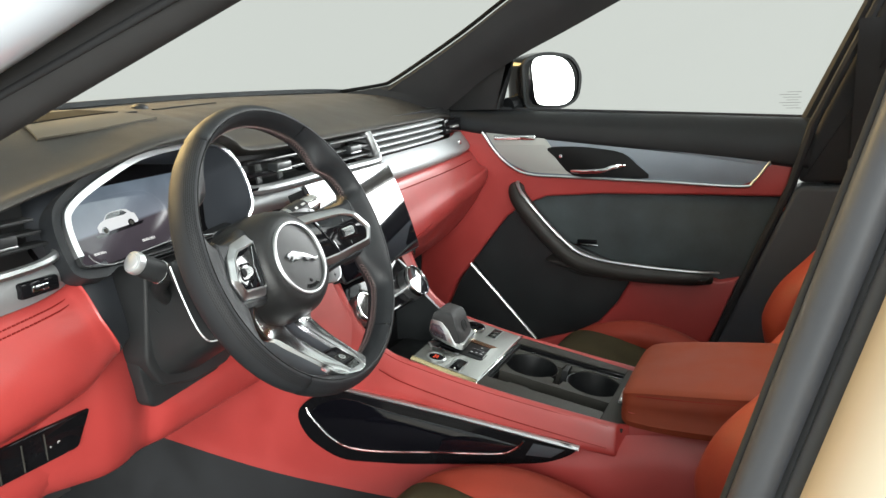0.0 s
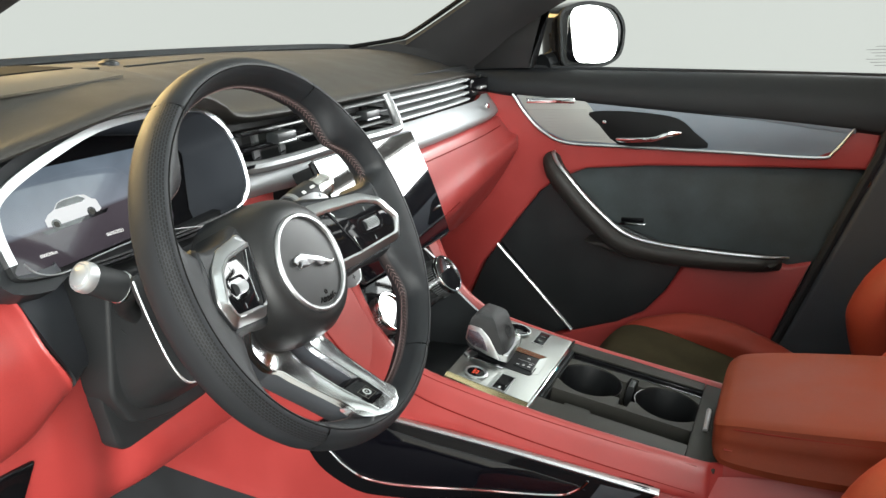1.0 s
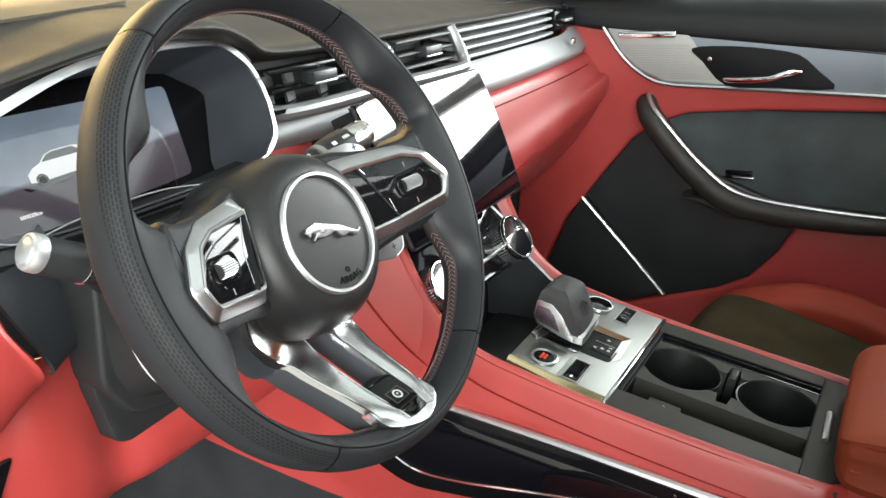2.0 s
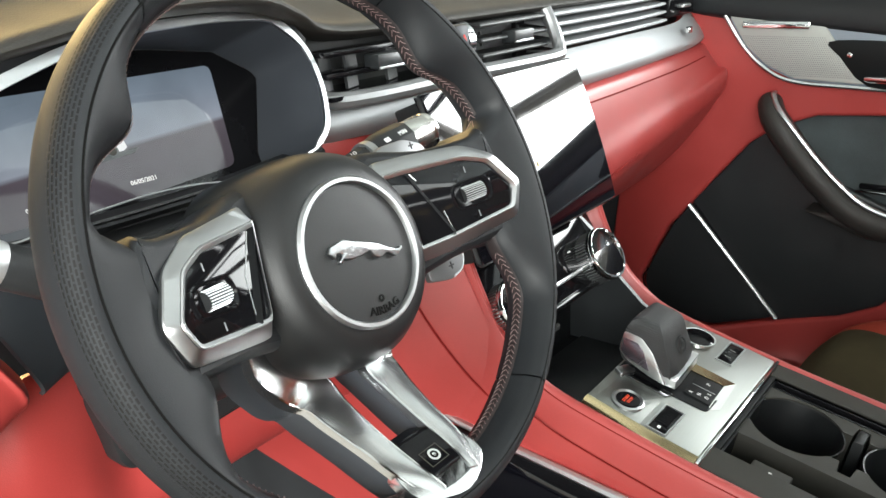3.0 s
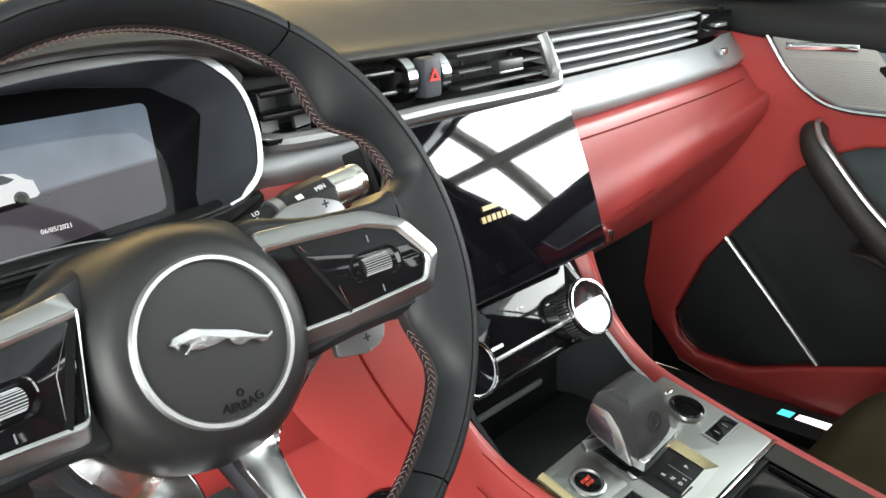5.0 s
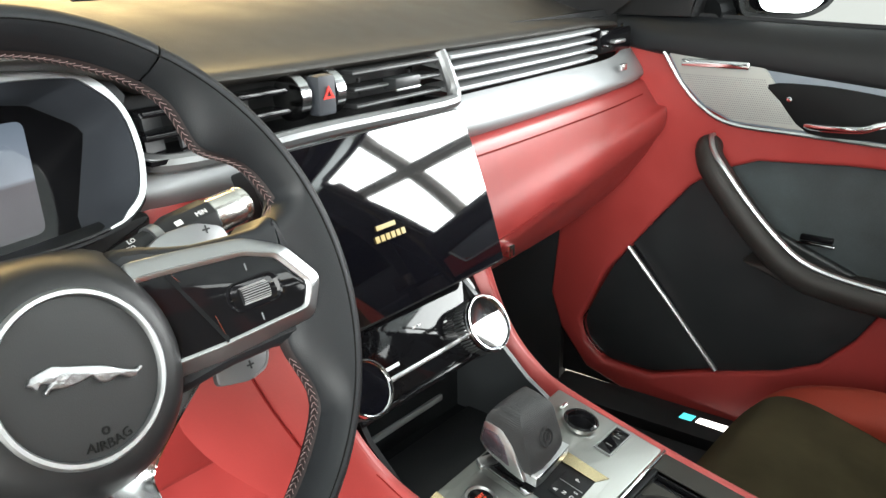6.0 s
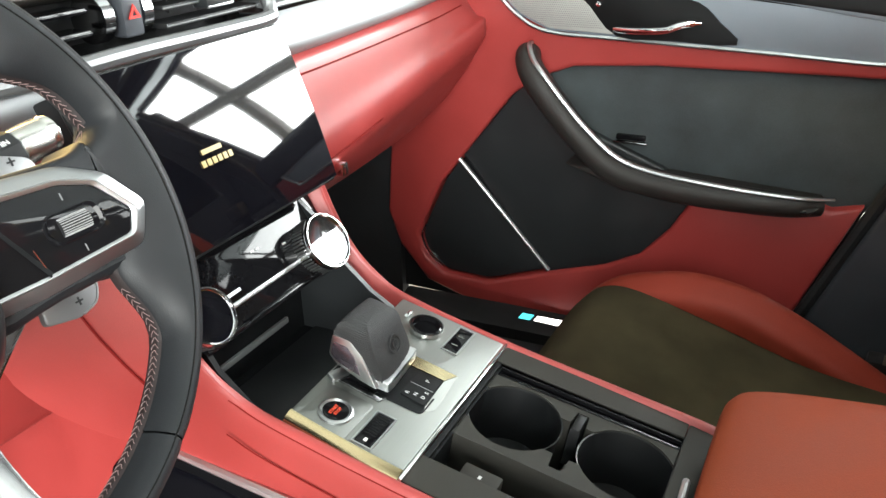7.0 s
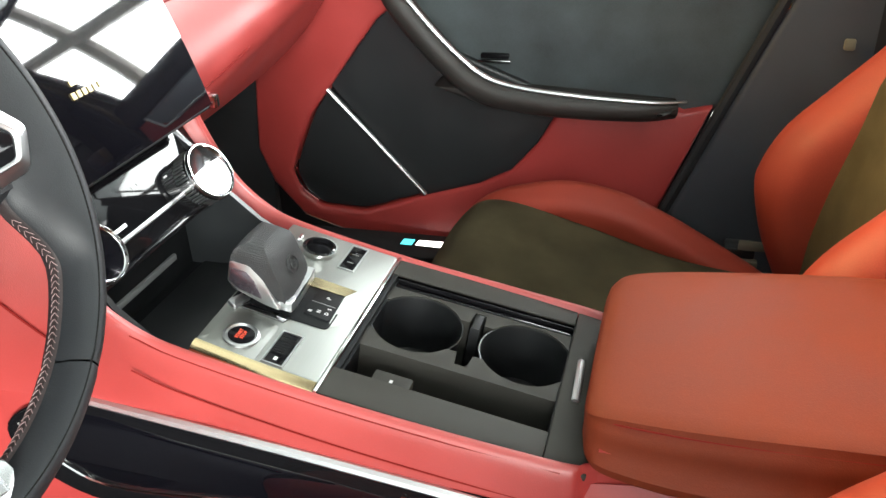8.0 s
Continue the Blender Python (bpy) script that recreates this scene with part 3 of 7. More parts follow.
# ---- passenger door ----
def passenger_door():
    d = thing("passenger_door", "closed passenger door with red leather and black suede trim", "door")
    part("door_shell", prism(DOORSIDE, [(-0.40, 0.44), (0.36, 0.44), (0.47, 0.757), (0.59, 1.05), (0.59, 1.12), (-0.30, 1.15), (-0.40, 1.10)], -0.90, -0.79), PLASTIC, d)
    part("suede_insert", prism(DOORSIDE, curve_pts([(0.545, 0.958), (0.30, 0.958), (0.05, 0.955), (-0.10, 0.93), (-0.12, 0.85), (0.0, 0.76), (0.2, 0.74), (0.47, 0.745)], 4, True), -0.795, -0.778, 0.004), CLOTH, d, "black suede insert")
    leather = [(0.30, 1.15), (-0.10, 1.11), (-0.40, 1.07), (-0.572, 1.05), (-0.556, 0.955), (-0.38, 0.954), (-0.125, 0.949), (0.008, 0.939), (0.053, 0.922), (0.09, 0.902), (0.117, 0.882), (0.173, 0.813), (0.215, 0.757), (0.262, 0.70), (0.302, 0.615), (0.316, 0.578), (0.302, 0.533), (0.262, 0.503), (0.166, 0.501), (0.041, 0.548), (-0.065, 0.583), (-0.126, 0.616), (-0.173, 0.672), (-0.208, 0.735), (-0.226, 0.757), (-0.392, 0.754), (-0.417, 0.746), (-0.462, 0.757), (-0.378, 0.53), (-0.34, 0.45), (0.20, 0.45), (0.30, 0.48), (0.36, 0.55), (0.385, 0.62), (0.375, 0.72), (0.36, 0.85), (0.34, 1.0)]
    part("leather_panel", prism(DOORSIDE, [(-y, z) for y, z in leather], -0.80, -0.757, 0.008, 3), RED, d, "red leather door lining")
    lower = [(0.085, 0.91), (0.117, 0.884), (0.173, 0.813), (0.2205, 0.757), (0.135, 0.655), (0.041, 0.545), (-0.065, 0.580), (-0.126, 0.613), (-0.176, 0.672), (-0.215, 0.745), (-0.15, 0.78), (-0.02, 0.83)]
    part("lower_panel", prism(DOORSIDE, [(-y, z) for y, z in lower], -0.80, -0.766, 0.006, 3), DOORPLASTIC, d, "black moulded lower panel")
    speaker = [(0.221, 0.750), (0.257, 0.70), (0.297, 0.615), (0.311, 0.578), (0.297, 0.537), (0.258, 0.508), (0.166, 0.507), (0.043, 0.552)]
    sp = part("speaker_grille", prism(DOORSIDE, rounded([(-y, z) for y, z in speaker], 0.015, 3), -0.80, -0.767, 0.003), DOORPLASTIC, d, "black triangular speaker grille")
    part("speaker_strip", tube([(0.760, 0.223, 0.750), (0.760, 0.13, 0.65), (0.760, 0.041, 0.552)], 0.0045, 8), BRIGHTRING, sp, "chrome strip")
    part("speaker_rim", tube(curve_pts([(0.765, 0.303, 0.600), (0.765, 0.313, 0.576), (0.765, 0.299, 0.538), (0.765, 0.270, 0.514)], 4), 0.0022, 6), CHROME, sp)
    # belt rail under the window
    belt = []
    for y, zt, zl in ((0.33, 1.163, 1.135), (0.20, 1.160, 1.108), (0.02, 1.152, 1.090), (-0.18, 1.145, 1.071), (-0.40, 1.138, 1.050), (-0.60, 1.130, 1.028)):
        belt.append([(0.83, y, zt - 0.01), (0.805, y, zt), (0.775, y, zt - 0.004), (0.748, y, (zt + zl) / 2 + 0.006), (0.742, y, zl + 0.01), (0.752, y, zl - 0.006), (0.80, y, zl - 0.01)])
    part("belt_rail", skin(belt, 4, 4, closed=True), LEATHER, d, "black padded top rail")
    part("window_seal", tube([(0.80, 0.30, 1.163), (0.80, 0.02, 1.153), (0.80, -0.30, 1.142), (0.80, -0.60, 1.131)], 0.006, 6), RUBBER, d)
    # metal decor with speaker end, handle recess
    dec = [(-0.174, 1.110), (-0.141, 1.057), (-0.103, 1.021), (-0.05, 0.998), (0.061, 0.993), (0.289, 0.986), (0.456, 0.980), (0.486, 0.993), (0.503, 1.015), (0.520, 1.043), (0.18, 1.085), (-0.019, 1.105)]
    trim = part("decor_panel", prism(DOORSIDE, dec, -0.78, -0.748, 0.003), DOORTRIM, d, "grey weave-finish metal trim")
    tw = [(-0.168, 1.108), (-0.136, 1.056), (-0.099, 1.024), (-0.048, 1.002), (0.060, 0.998), (-0.016, 1.100)]
    tg = part("tweeter_grille", prism(DOORSIDE, tw, -0.76, -0.745, 0.002), TWEETER, trim, "perforated silver tweeter grille")
    dots = bmesh.new()
    for i in range(60):
        for j in range(26):
            a_, b_ = -0.15 + 0.0035 * i + 0.00175 * (j % 2), 1.004 + 0.0033 * j
            if b_ > 1.006 and a_ < 0.050 - (b_ - 0.998) * 0.75 and a_ > -0.150 + max(0, 1.075 - b_) * 1.05 + max(0, 1.02 - b_) * 1.6 and b_ < 1.072:
                ring = [dots.verts.new((0.7447, -a_ + 0.00095 * math.cos(q), b_ + 0.00095 * math.sin(q))) for q in (0, 1.257, 2.513, 3.770, 5.027)]
                dots.faces.new(ring)
    part("perforation", dots, TRIMGREY, tg)["kind"] = "stuff"
    part("tweeter_badge", box((0.738, -0.010, 1.078), (0.746, 0.100, 1.090), 0.002, m=Matrix.Translation((0, 0.04, 0.006))), CHROME, trim)
    low = curve_pts([(0.746, 0.174, 1.104), (0.746, 0.141, 1.056), (0.746, 0.103, 1.020), (0.746, 0.05, 0.997), (0.746, -0.061, 0.992), (0.746, -0.289, 0.985), (0.746, -0.456, 0.979), (0.746, -0.486, 0.991), (0.746, -0.519, 1.038)], 6)
    part("chrome_edge", tube(low, 0.0032, 6), BRIGHTRING, trim, "thin chrome edge")
    part("upper_strip", prism(DOORSIDE, [(0.12, 1.085), (0.521, 1.040), (0.521, 1.027), (0.314, 1.056), (0.19, 1.069)], -0.76, -0.744, 0.002), DOORTRIM, trim)
    rec = curve_pts([(0.000, 1.064), (0.06, 1.068), (0.125, 1.064), (0.187, 1.053), (0.222, 1.025), (0.249, 0.994), (0.15, 0.994), (0.066, 0.996), (0.02, 1.04)], 3, True)
    hr = part("handle_recess", prism(DOORSIDE, rec, -0.76, -0.7435, 0.001), DEEPBLACK, trim, "glossy black handle recess")
    part("pull_handle", tube(curve_pts([(0.738, -0.062, 1.008), (0.726, -0.10, 1.010), (0.722, -0.145, 1.014), (0.724, -0.17, 1.023), (0.730, -0.197, 1.025)], 5), [0.004] + [0.0055] * 18 + [0.003] * 2, 8, 0.7, up=(1, 0, 0)), CHROME, hr, "chrome pull handle")
    part("lock_button", lathe(basis((0.744, -0.035, 1.045), (0, -1, 0), (0, 0, 1)), [(0.004, 0), (0.004, 0.006), (0, 0.007)], 12), CHROME, hr)
    # grab handle and armrest
    arm = [(0.755, 0.083, 0.955), (0.728, 0.078, 0.958), (0.706, 0.060, 0.935), (0.700, 0.015, 0.882), (0.696, -0.035, 0.832), (0.694, -0.085, 0.795), (0.695, -0.150, 0.778), (0.700, -0.25, 0.769), (0.715, -0.35, 0.763), (0.74, -0.400, 0.760)]
    pts = curve_pts(arm, 6)
    thick = [0.0185 + 0.005 * min(1, i / 14) - 0.007 * max(0, (i - len(pts) * 0.7) / (len(pts) * 0.3)) for i in range(len(pts))]
    part("grab_handle", tube(pts, thick, 16, 1.0, up=(1, 0, 0)), HANDLE, d, "black grab handle flowing into the armrest")
    part("armrest_body", prism(DOORSIDE, [(0.0, 0.786), (0.09, 0.788), (0.15, 0.776), (0.400, 0.764), (0.388, 0.750), (0.226, 0.748), (0.10, 0.750)], -0.79, -0.705, 0.010, 3), HANDLE, d)
    strip = []
    for i in range(4, len(pts)):
        f = (i - 4) / (len(pts) - 5)
        along = (pts[min(i + 1, len(pts) - 1)] - pts[i - 1]).normalized()
        out = Vector((-0.50, -0.30, 0.80))
        out = (out - along * out.dot(along)).normalized()
        strip.append(pts[i] + out * (thick[i] + 0.0005) + Vector((0.002 * f, -0.014 * f, 0)))
    part("armrest_strip", tube(strip, [0.0042 + 0.0014 * min(1, i / 25) - 0.003 * max(0, (i - len(strip) * 0.7) / (len(strip) * 0.3)) for i in range(len(strip))], 8, 0.8), BRIGHTRING, d, "satin chrome strip along the armrest")
    part("memory_switch", box((0.770, -0.118, 0.819), (0.782, -0.068, 0.828), 0.002), GLOSS, d)
    part("switch_bar", box((0.767, -0.122, 0.813), (0.782, -0.064, 0.8175), 0.001), CHROME, d)
    part("door_strap_bolt", lathe(basis((0.75, -0.552, 0.93), (0, -1, 0), (0, 0, 1)), [(0.007, 0), (0.007, 0.008), (0, 0.01)], 12), CHROME, d)
    # mirror triangle and window
    part("mirror_triangle", prism(DOORSIDE, [(-0.31, 1.158), (-0.14, 1.158), (-0.10, 1.30), (-0.085, 1.31)], -0.81, -0.765, 0.004), PLASTIC, d, "black mirror triangle")
    part("window_frame", tube([(0.79, 0.30, 1.165), (0.775, 0.172, 1.262), (0.77, 0.066, 1.32), (0.76, -0.048, 1.372), (0.74, -0.22, 1.45), (0.72, -0.45, 1.545), (0.71, -0.72, 1.555)], 0.011, 8), RUBBER, d)
    part("window_rear_frame", tube([(0.80, -0.588, 1.126), (0.77, -0.70, 1.378), (0.72, -0.75, 1.56)], 0.013, 8), RUBBER, d)
    pane = part("window_pane", prism(DOORSIDE, [(-0.14, 1.15), (0.585, 1.128), (0.71, 1.40), (0.5, 1.53), (0.22, 1.45), (0.05, 1.365), (-0.10, 1.29)], -0.808, -0.804), GLASS, d, "clear side window")
    pane.visible_shadow = False
    for k in range(7):
        part("etched_mark", box((0.8025, -0.575 + 0.006 * (k % 2), 1.152 + k * 0.006), (0.8035, -0.545 + 0.008 * (k % 3), 1.1527 + k * 0.006), 0), TRAY, pane)


passenger_door()


def wing_mirror():
    m = thing("wing_mirror", "black wing mirror with a white-lit glass", "mirror")
    face = basis((0.90, 0.03, 1.222), (0.85, -0.53, 0), (0, 0, 1))
    outline = rounded([(-0.112, 0.060), (-0.03, 0.078), (0.062, 0.066), (0.100, 0.02), (0.088, -0.052), (0.03, -0.074), (-0.106, -0.066)], 0.03, 4)
    glass = rounded([(-0.080, 0.060), (-0.02, 0.068), (0.036, 0.058), (0.066, 0.018), (0.058, -0.046), (0.02, -0.064), (-0.076, -0.057)], 0.026, 4)
    part("housing", add_prism(bmesh.new(), face @ Matrix.Rotation(math.pi, 4, "Y"), [(-q[0], q[1]) for q in outline], -0.004, 0.085, 0.05, 5), GLOSS, m, "black shell")
    part("mirror_rim", ring_prism(face, outline, inset(outline, 0.008), 0.0, 0.008), DEEPBLACK, m)
    part("glass_carrier", prism(face, inset(outline, 0.007), -0.003, 0.003), DEEPBLACK, m)
    part("mirror_glass", prism(face @ Matrix.Translation((0, 0, 0.010)) @ Matrix.Rotation(radians(-5.6), 4, "X"), glass, -0.002, 0.003), CHROME, m, "mirror glass")
    part("foot", tube([(0.80, 0.12, 1.165), (0.84, 0.10, 1.172), (0.87, 0.09, 1.19)], 0.022, 10), DEEPBLACK, m)


wing_mirror()


# ---- dashboard ----
dash = thing("dashboard", "black dashboard with silver trim and red leather lower half", "dashboard")


def top_row(x, y0, z0, mid, lip):
    (my, mz), (ly, lz) = mid, lip
    return [(x, y0, z0), (x, (y0 + my) / 2, (z0 + mz) / 2 + 0.004), (x, my, mz), (x, ly + 0.03, lz + 0.008), (x, ly, lz), (x, ly - 0.006, lz - 0.008), (x, ly + 0.02, lz - 0.016)]


part("dash_top", skin([
    top_row(-0.73, 0.34, 1.205, (0.30, 1.185), (0.235, 1.140)),
    top_row(-0.64, 0.43, 1.220, (0.34, 1.205), (0.230, 1.150)),
    top_row(-0.57, 0.50, 1.228, (0.36, 1.222), (0.225, 1.165)),
    top_row(-0.47, 0.56, 1.230, (0.36, 1.232), (0.215, 1.185)),
    top_row(-0.36, 0.58, 1.232, (0.36, 1.236), (0.212, 1.203)),
    top_row(-0.26, 0.60, 1.232, (0.36, 1.233), (0.212, 1.203)),
    top_row(-0.205, 0.60, 1.232, (0.36, 1.225), (0.222, 1.187)),
    top_row(-0.155, 0.61, 1.231, (0.36, 1.213), (0.235, 1.168)),
    top_row(-0.05, 0.61, 1.231, (0.36, 1.208), (0.228, 1.164)),
    top_row(0.22, 0.60, 1.229, (0.36, 1.205), (0.226, 1.163)),
    top_row(0.45, 0.56, 1.222, (0.38, 1.202), (0.236, 1.160)),
    top_row(0.62, 0.48, 1.214, (0.36, 1.198), (0.247, 1.158)),
    top_row(0.735, 0.36, 1.190, (0.31, 1.180), (0.262, 1.150)),
], 5, 4, 0.006), SOFT, dash, "soft black grained dash top")
part("demister_slot", tube([(-0.09, 0.477, 1.2235), (0.0, 0.488, 1.2236), (0.105, 0.497, 1.2235)], 0.004, 6, 0.5), DEEPBLACK, dash)
part("demister_slot", tube([(-0.318, 0.341, 1.2335), (-0.268, 0.346, 1.2320)], 0.003, 6, 0.5), DEEPBLACK, dash)
hud = part("display_aperture", skin([
    [(-0.490, 0.300, 1.2150), (-0.400, 0.283, 1.2205), (-0.290, 0.286, 1.2260)],
    [(-0.482, 0.319, 1.2235), (-0.401, 0.308, 1.2285), (-0.302, 0.308, 1.2315)],
    [(-0.475, 0.338, 1.2305), (-0.402, 0.332, 1.2340), (-0.315, 0.330, 1.2355)],
], 4, 4, 0.003), HUDPLATE, dash, "head-up display rim, tan for its warm reflection")
# Flat black sheet on the dash, painted in for the recess's shade.
part("aperture_shade", skin([
    [(-0.476, 0.341, 1.2320), (-0.402, 0.336, 1.2355), (-0.317, 0.333, 1.2365)],
    [(-0.470, 0.400, 1.2375), (-0.402, 0.400, 1.2400), (-0.330, 0.400, 1.2405)],
], 3, 3, 0.002), INKBLACK, hud)
part("light_sensor", lathe(Matrix.Translation((-0.079, 0.519, 1.224)), [(0.016, 0), (0.014, 0.006), (0.007, 0.010), (0, 0.011)], 20), PLASTIC, dash)
part("vent_cavity", box((-0.180, 0.27, 1.05), (0.76, 0.33, 1.17), 0), PLASTIC, dash)

# silver band across the dash and red leather under it
part("silver_band", skin([
    [(x, yt, zt), (x, yt - 0.010, zt - 0.012), (x, yb - 0.002, zb + 0.012), (x, yb + 0.012, zb - 0.004)]
    for x, yt, zt, yb, zb in ((-0.194, 0.229, 1.100, 0.213, 1.062), (-0.10, 0.215, 1.099, 0.205, 1.060), (0.10, 0.205, 1.098, 0.200, 1.048), (0.24, 0.214, 1.098, 0.196, 1.047), (0.45, 0.220, 1.098, 0.199, 1.047), (0.65, 0.226, 1.099, 0.203, 1.051), (0.74, 0.240, 1.112, 0.212, 1.054), (0.79, 0.250, 1.095, 0.225, 1.056))
], 6, 4, 0.003), BRUSHED, dash, "brushed silver trim band")
part("band_end_chrome", tube([(0.735, 0.248, 1.146), (0.757, 0.236, 1.115), (0.785, 0.222, 1.075), (0.797, 0.218, 1.052)], 0.0028, 6), CHROME, dash)
part("band_badge", box((0.652, 0.200, 1.082), (0.668, 0.206, 1.092), 0.001), CHROME, dash, "small chrome badge")


def red_row(x, y, z, yc, zc, low):
    """One section of the glovebox: rounded top edge, flat face, crease, and the underside that falls back."""
    return [(x, y + 0.012, z - 0.001), (x, y - 0.003, z - 0.002), (x, y - 0.013, z - 0.014), (x, (y - 0.013 + yc) / 2, (z - 0.014 + zc) / 2 + 0.006), (x, yc + 0.003, zc + 0.030), (x, yc + 0.003, zc + 0.002), (x, yc + 0.018, zc - 0.024), (x, yc + 0.045, (zc + low) / 2 - 0.016), (x, yc + 0.085, low), (x, yc + 0.20, low - 0.01)]


glove = part("glovebox", skin([
    red_row(0.125, 0.200, 1.046, 0.156, 0.905, 0.842), red_row(0.24, 0.200, 1.046, 0.156, 0.912, 0.836), red_row(0.36, 0.201, 1.047, 0.157, 0.924, 0.834), red_row(0.55, 0.204, 1.050, 0.158, 0.950, 0.842), red_row(0.68, 0.209, 1.053, 0.158, 0.970, 0.862), red_row(0.735, 0.213, 1.055, 0.160, 0.978, 0.878), red_row(0.762, 0.219, 1.055, 0.167, 0.980, 0.888), red_row(0.780, 0.230, 1.054, 0.180, 0.980, 0.896), red_row(0.792, 0.248, 1.052, 0.200, 0.978, 0.905), red_row(0.798, 0.272, 1.050, 0.226, 0.976, 0.915),
], 5, 5, 0.006), RED, dash, "red leather glovebox with a stitched upper edge")
part("stitch_groove", tube(curve_pts([(0.15, 0.1835, 1.0265), (0.30, 0.1840, 1.0268), (0.47, 0.1862, 1.029), (0.60, 0.1885, 1.032), (0.72, 0.1955, 1.036)], 5), 0.0013, 5), RED_DARK, glove)
part("glovebox_latch", box((0.268, 0.152, 0.890), (0.282, 0.170, 0.908), 0.003), CHROME, glove)
part("glovebox_gap", tube(curve_pts([(0.20, 0.1572, 0.917), (0.27, 0.1572, 0.921), (0.34, 0.1570, 0.930), (0.385, 0.1580, 0.936)], 5), 0.0012, 5), RED_DARK, glove)

# driver's side: silver end, red bolster, knee panel
part("silver_end", skin([
    [(x, 0.225 + e, zt), (x, 0.212 + e, zt - 0.006), (x, 0.206 + e, (zt + zb) / 2), (x, 0.212 + e, zb)]
    for x, zt, zb, e in ((-0.74, 1.072, 1.022, 0.02), (-0.66, 1.076, 1.032, 0.006), (-0.60, 1.078, 1.037, 0.0), (-0.555, 1.078, 1.044, 0.004), (-0.535, 1.070, 1.050, 0.016))
], 5, 4, 0.004), TRIMGREY, dash, "satin grey trim end")
sw = part("light_switch_bezel", box((-0.625, 0.200, 1.047), (-0.572, 0.214, 1.066), 0.004), GLOSS, dash)
part("thumb_wheel", box((-0.612, 0.198, 1.052), (-0.588, 0.206, 1.061), 0.003), DARKCHROME, sw)
def knee_row(x, y0, z0):
    return [Vector(q) for q in ((x, y0 + 0.03, z0), (x, y0, z0 - 0.004), (x, y0 - 0.035, z0 - 0.05), (x, y0 - 0.036, z0 - 0.105), (x, y0 + 0.00, z0 - 0.135), (x, y0 + 0.03, z0 - 0.155), (x, y0 + 0.036, z0 - 0.24), (x, y0 + 0.12, z0 - 0.31))]


flat_end = knee_row(-0.565, 0.210, 1.041)
edge = [Vector(q) for q in ((-0.547, 0.2415, 1.047), (-0.538, 0.211, 1.045), (-0.541, 0.177, 1.005), (-0.520, 0.175, 0.959), (-0.520, 0.206, 0.934), (-0.517, 0.242, 0.905), (-0.510, 0.262, 0.82), (-0.504, 0.33, 0.75))]
bolster = part("knee_bolster", skin([knee_row(-0.74, 0.215, 1.020), knee_row(-0.66, 0.208, 1.030), knee_row(-0.60, 0.208, 1.036), flat_end]
    + [[p.lerp(q, f) for p, q in zip(flat_end, edge)] for f in (0.5, 0.85, 1.0)] + [[q + Vector((0.010, 0.028, -0.003)) for q in edge]], 5, 5, 0.004), RED, dash, "red leather knee bolster with double stitching")
for dz in (0.0, 0.009):
    sb = bmesh.new()
    oy, oz = (-0.0062, -0.0085) if dz == 0 else (-0.0122, -0.0146)
    row = curve_pts([(x, y0 + oy, z0 + oz) for x, y0, z0 in ((-0.74, 0.215, 1.020), (-0.66, 0.208, 1.030), (-0.59, 0.208, 1.037), (-0.555, 0.2135, 1.0415))], 13)
    for p, q in zip(row, row[1:]):
        add_tube(sb, [p, p * 0.35 + q * 0.65], 0.0011, 5)
    part("stitching", sb, RED_DARK, bolster, "row of dark red stitches")
part("column_cheek", skin([
    [(-0.540, 0.222, 1.062), (-0.536, 0.2145, 1.042), (-0.520, 0.2020, 0.995), (-0.505, 0.1930, 0.955), (-0.503, 0.200, 0.945)],
    [(-0.492, 0.245, 1.050), (-0.488, 0.235, 1.032), (-0.474, 0.225, 0.990), (-0.467, 0.219, 0.954), (-0.466, 0.226, 0.943)],
    [(-0.447, 0.262, 1.046), (-0.443, 0.254, 1.028), (-0.435, 0.249, 0.982), (-0.429, 0.246, 0.948), (-0.428, 0.252, 0.937)],
    [(-0.432, 0.300, 1.046), (-0.428, 0.300, 1.028), (-0.420, 0.300, 0.982), (-0.415, 0.300, 0.948), (-0.415, 0.300, 0.937)],
], 4, 4, 0.003), GREYPLASTIC, dash, "charcoal plastic cheek beside the column")
part("lower_knee_panel", skin([
    [(x, y0, zt), (x, y0 - 0.008, (zt + zb) / 2), (x, y0 + 0.01, zb), (x, y0 + 0.06, zb - 0.02)]
    for x, y0, zt, zb in ((-0.74, 0.262, 0.90, 0.795), (-0.62, 0.244, 0.90, 0.788), (-0.54, 0.236, 0.91, 0.775), (-0.505, 0.231, 0.944, 0.771), (-0.47, 0.234, 0.942, 0.769), (-0.425, 0.246, 0.933, 0.768), (-0.38, 0.235, 0.86, 0.768), (-0.28, 0.235, 0.86, 0.768), (-0.18, 0.235, 0.88, 0.768), (-0.110, 0.235, 0.93, 0.768))
], 5, 5, 0.006), RED, dash, "red leather panel under the steering column")
pan = part("switch_panel", prism(basis((-0.60, 0.236, 0.855), (1, -0.05, 0), (0, 0.1, 1)), rounded([(-0.10, 0.021), (0.068, 0.021), (0.040, -0.021), (-0.10, -0.021)], 0.006), -0.01, 0.008, 0.002), GLOSS, dash, "black switch panel")
for k in range(3):
    part("switch_gap", box((-0.67 + k * 0.032, 0.2255, 0.838), (-0.669 + k * 0.032, 0.2275, 0.872), 0), TRAY, pan)
part("switch_mark", lathe(basis((-0.598, 0.228, 0.852), (1, 0, 0), (0, 0, 1)), [(0.0010, 0), (0.0010, 0.001)], 12), WHITEINK, pan)
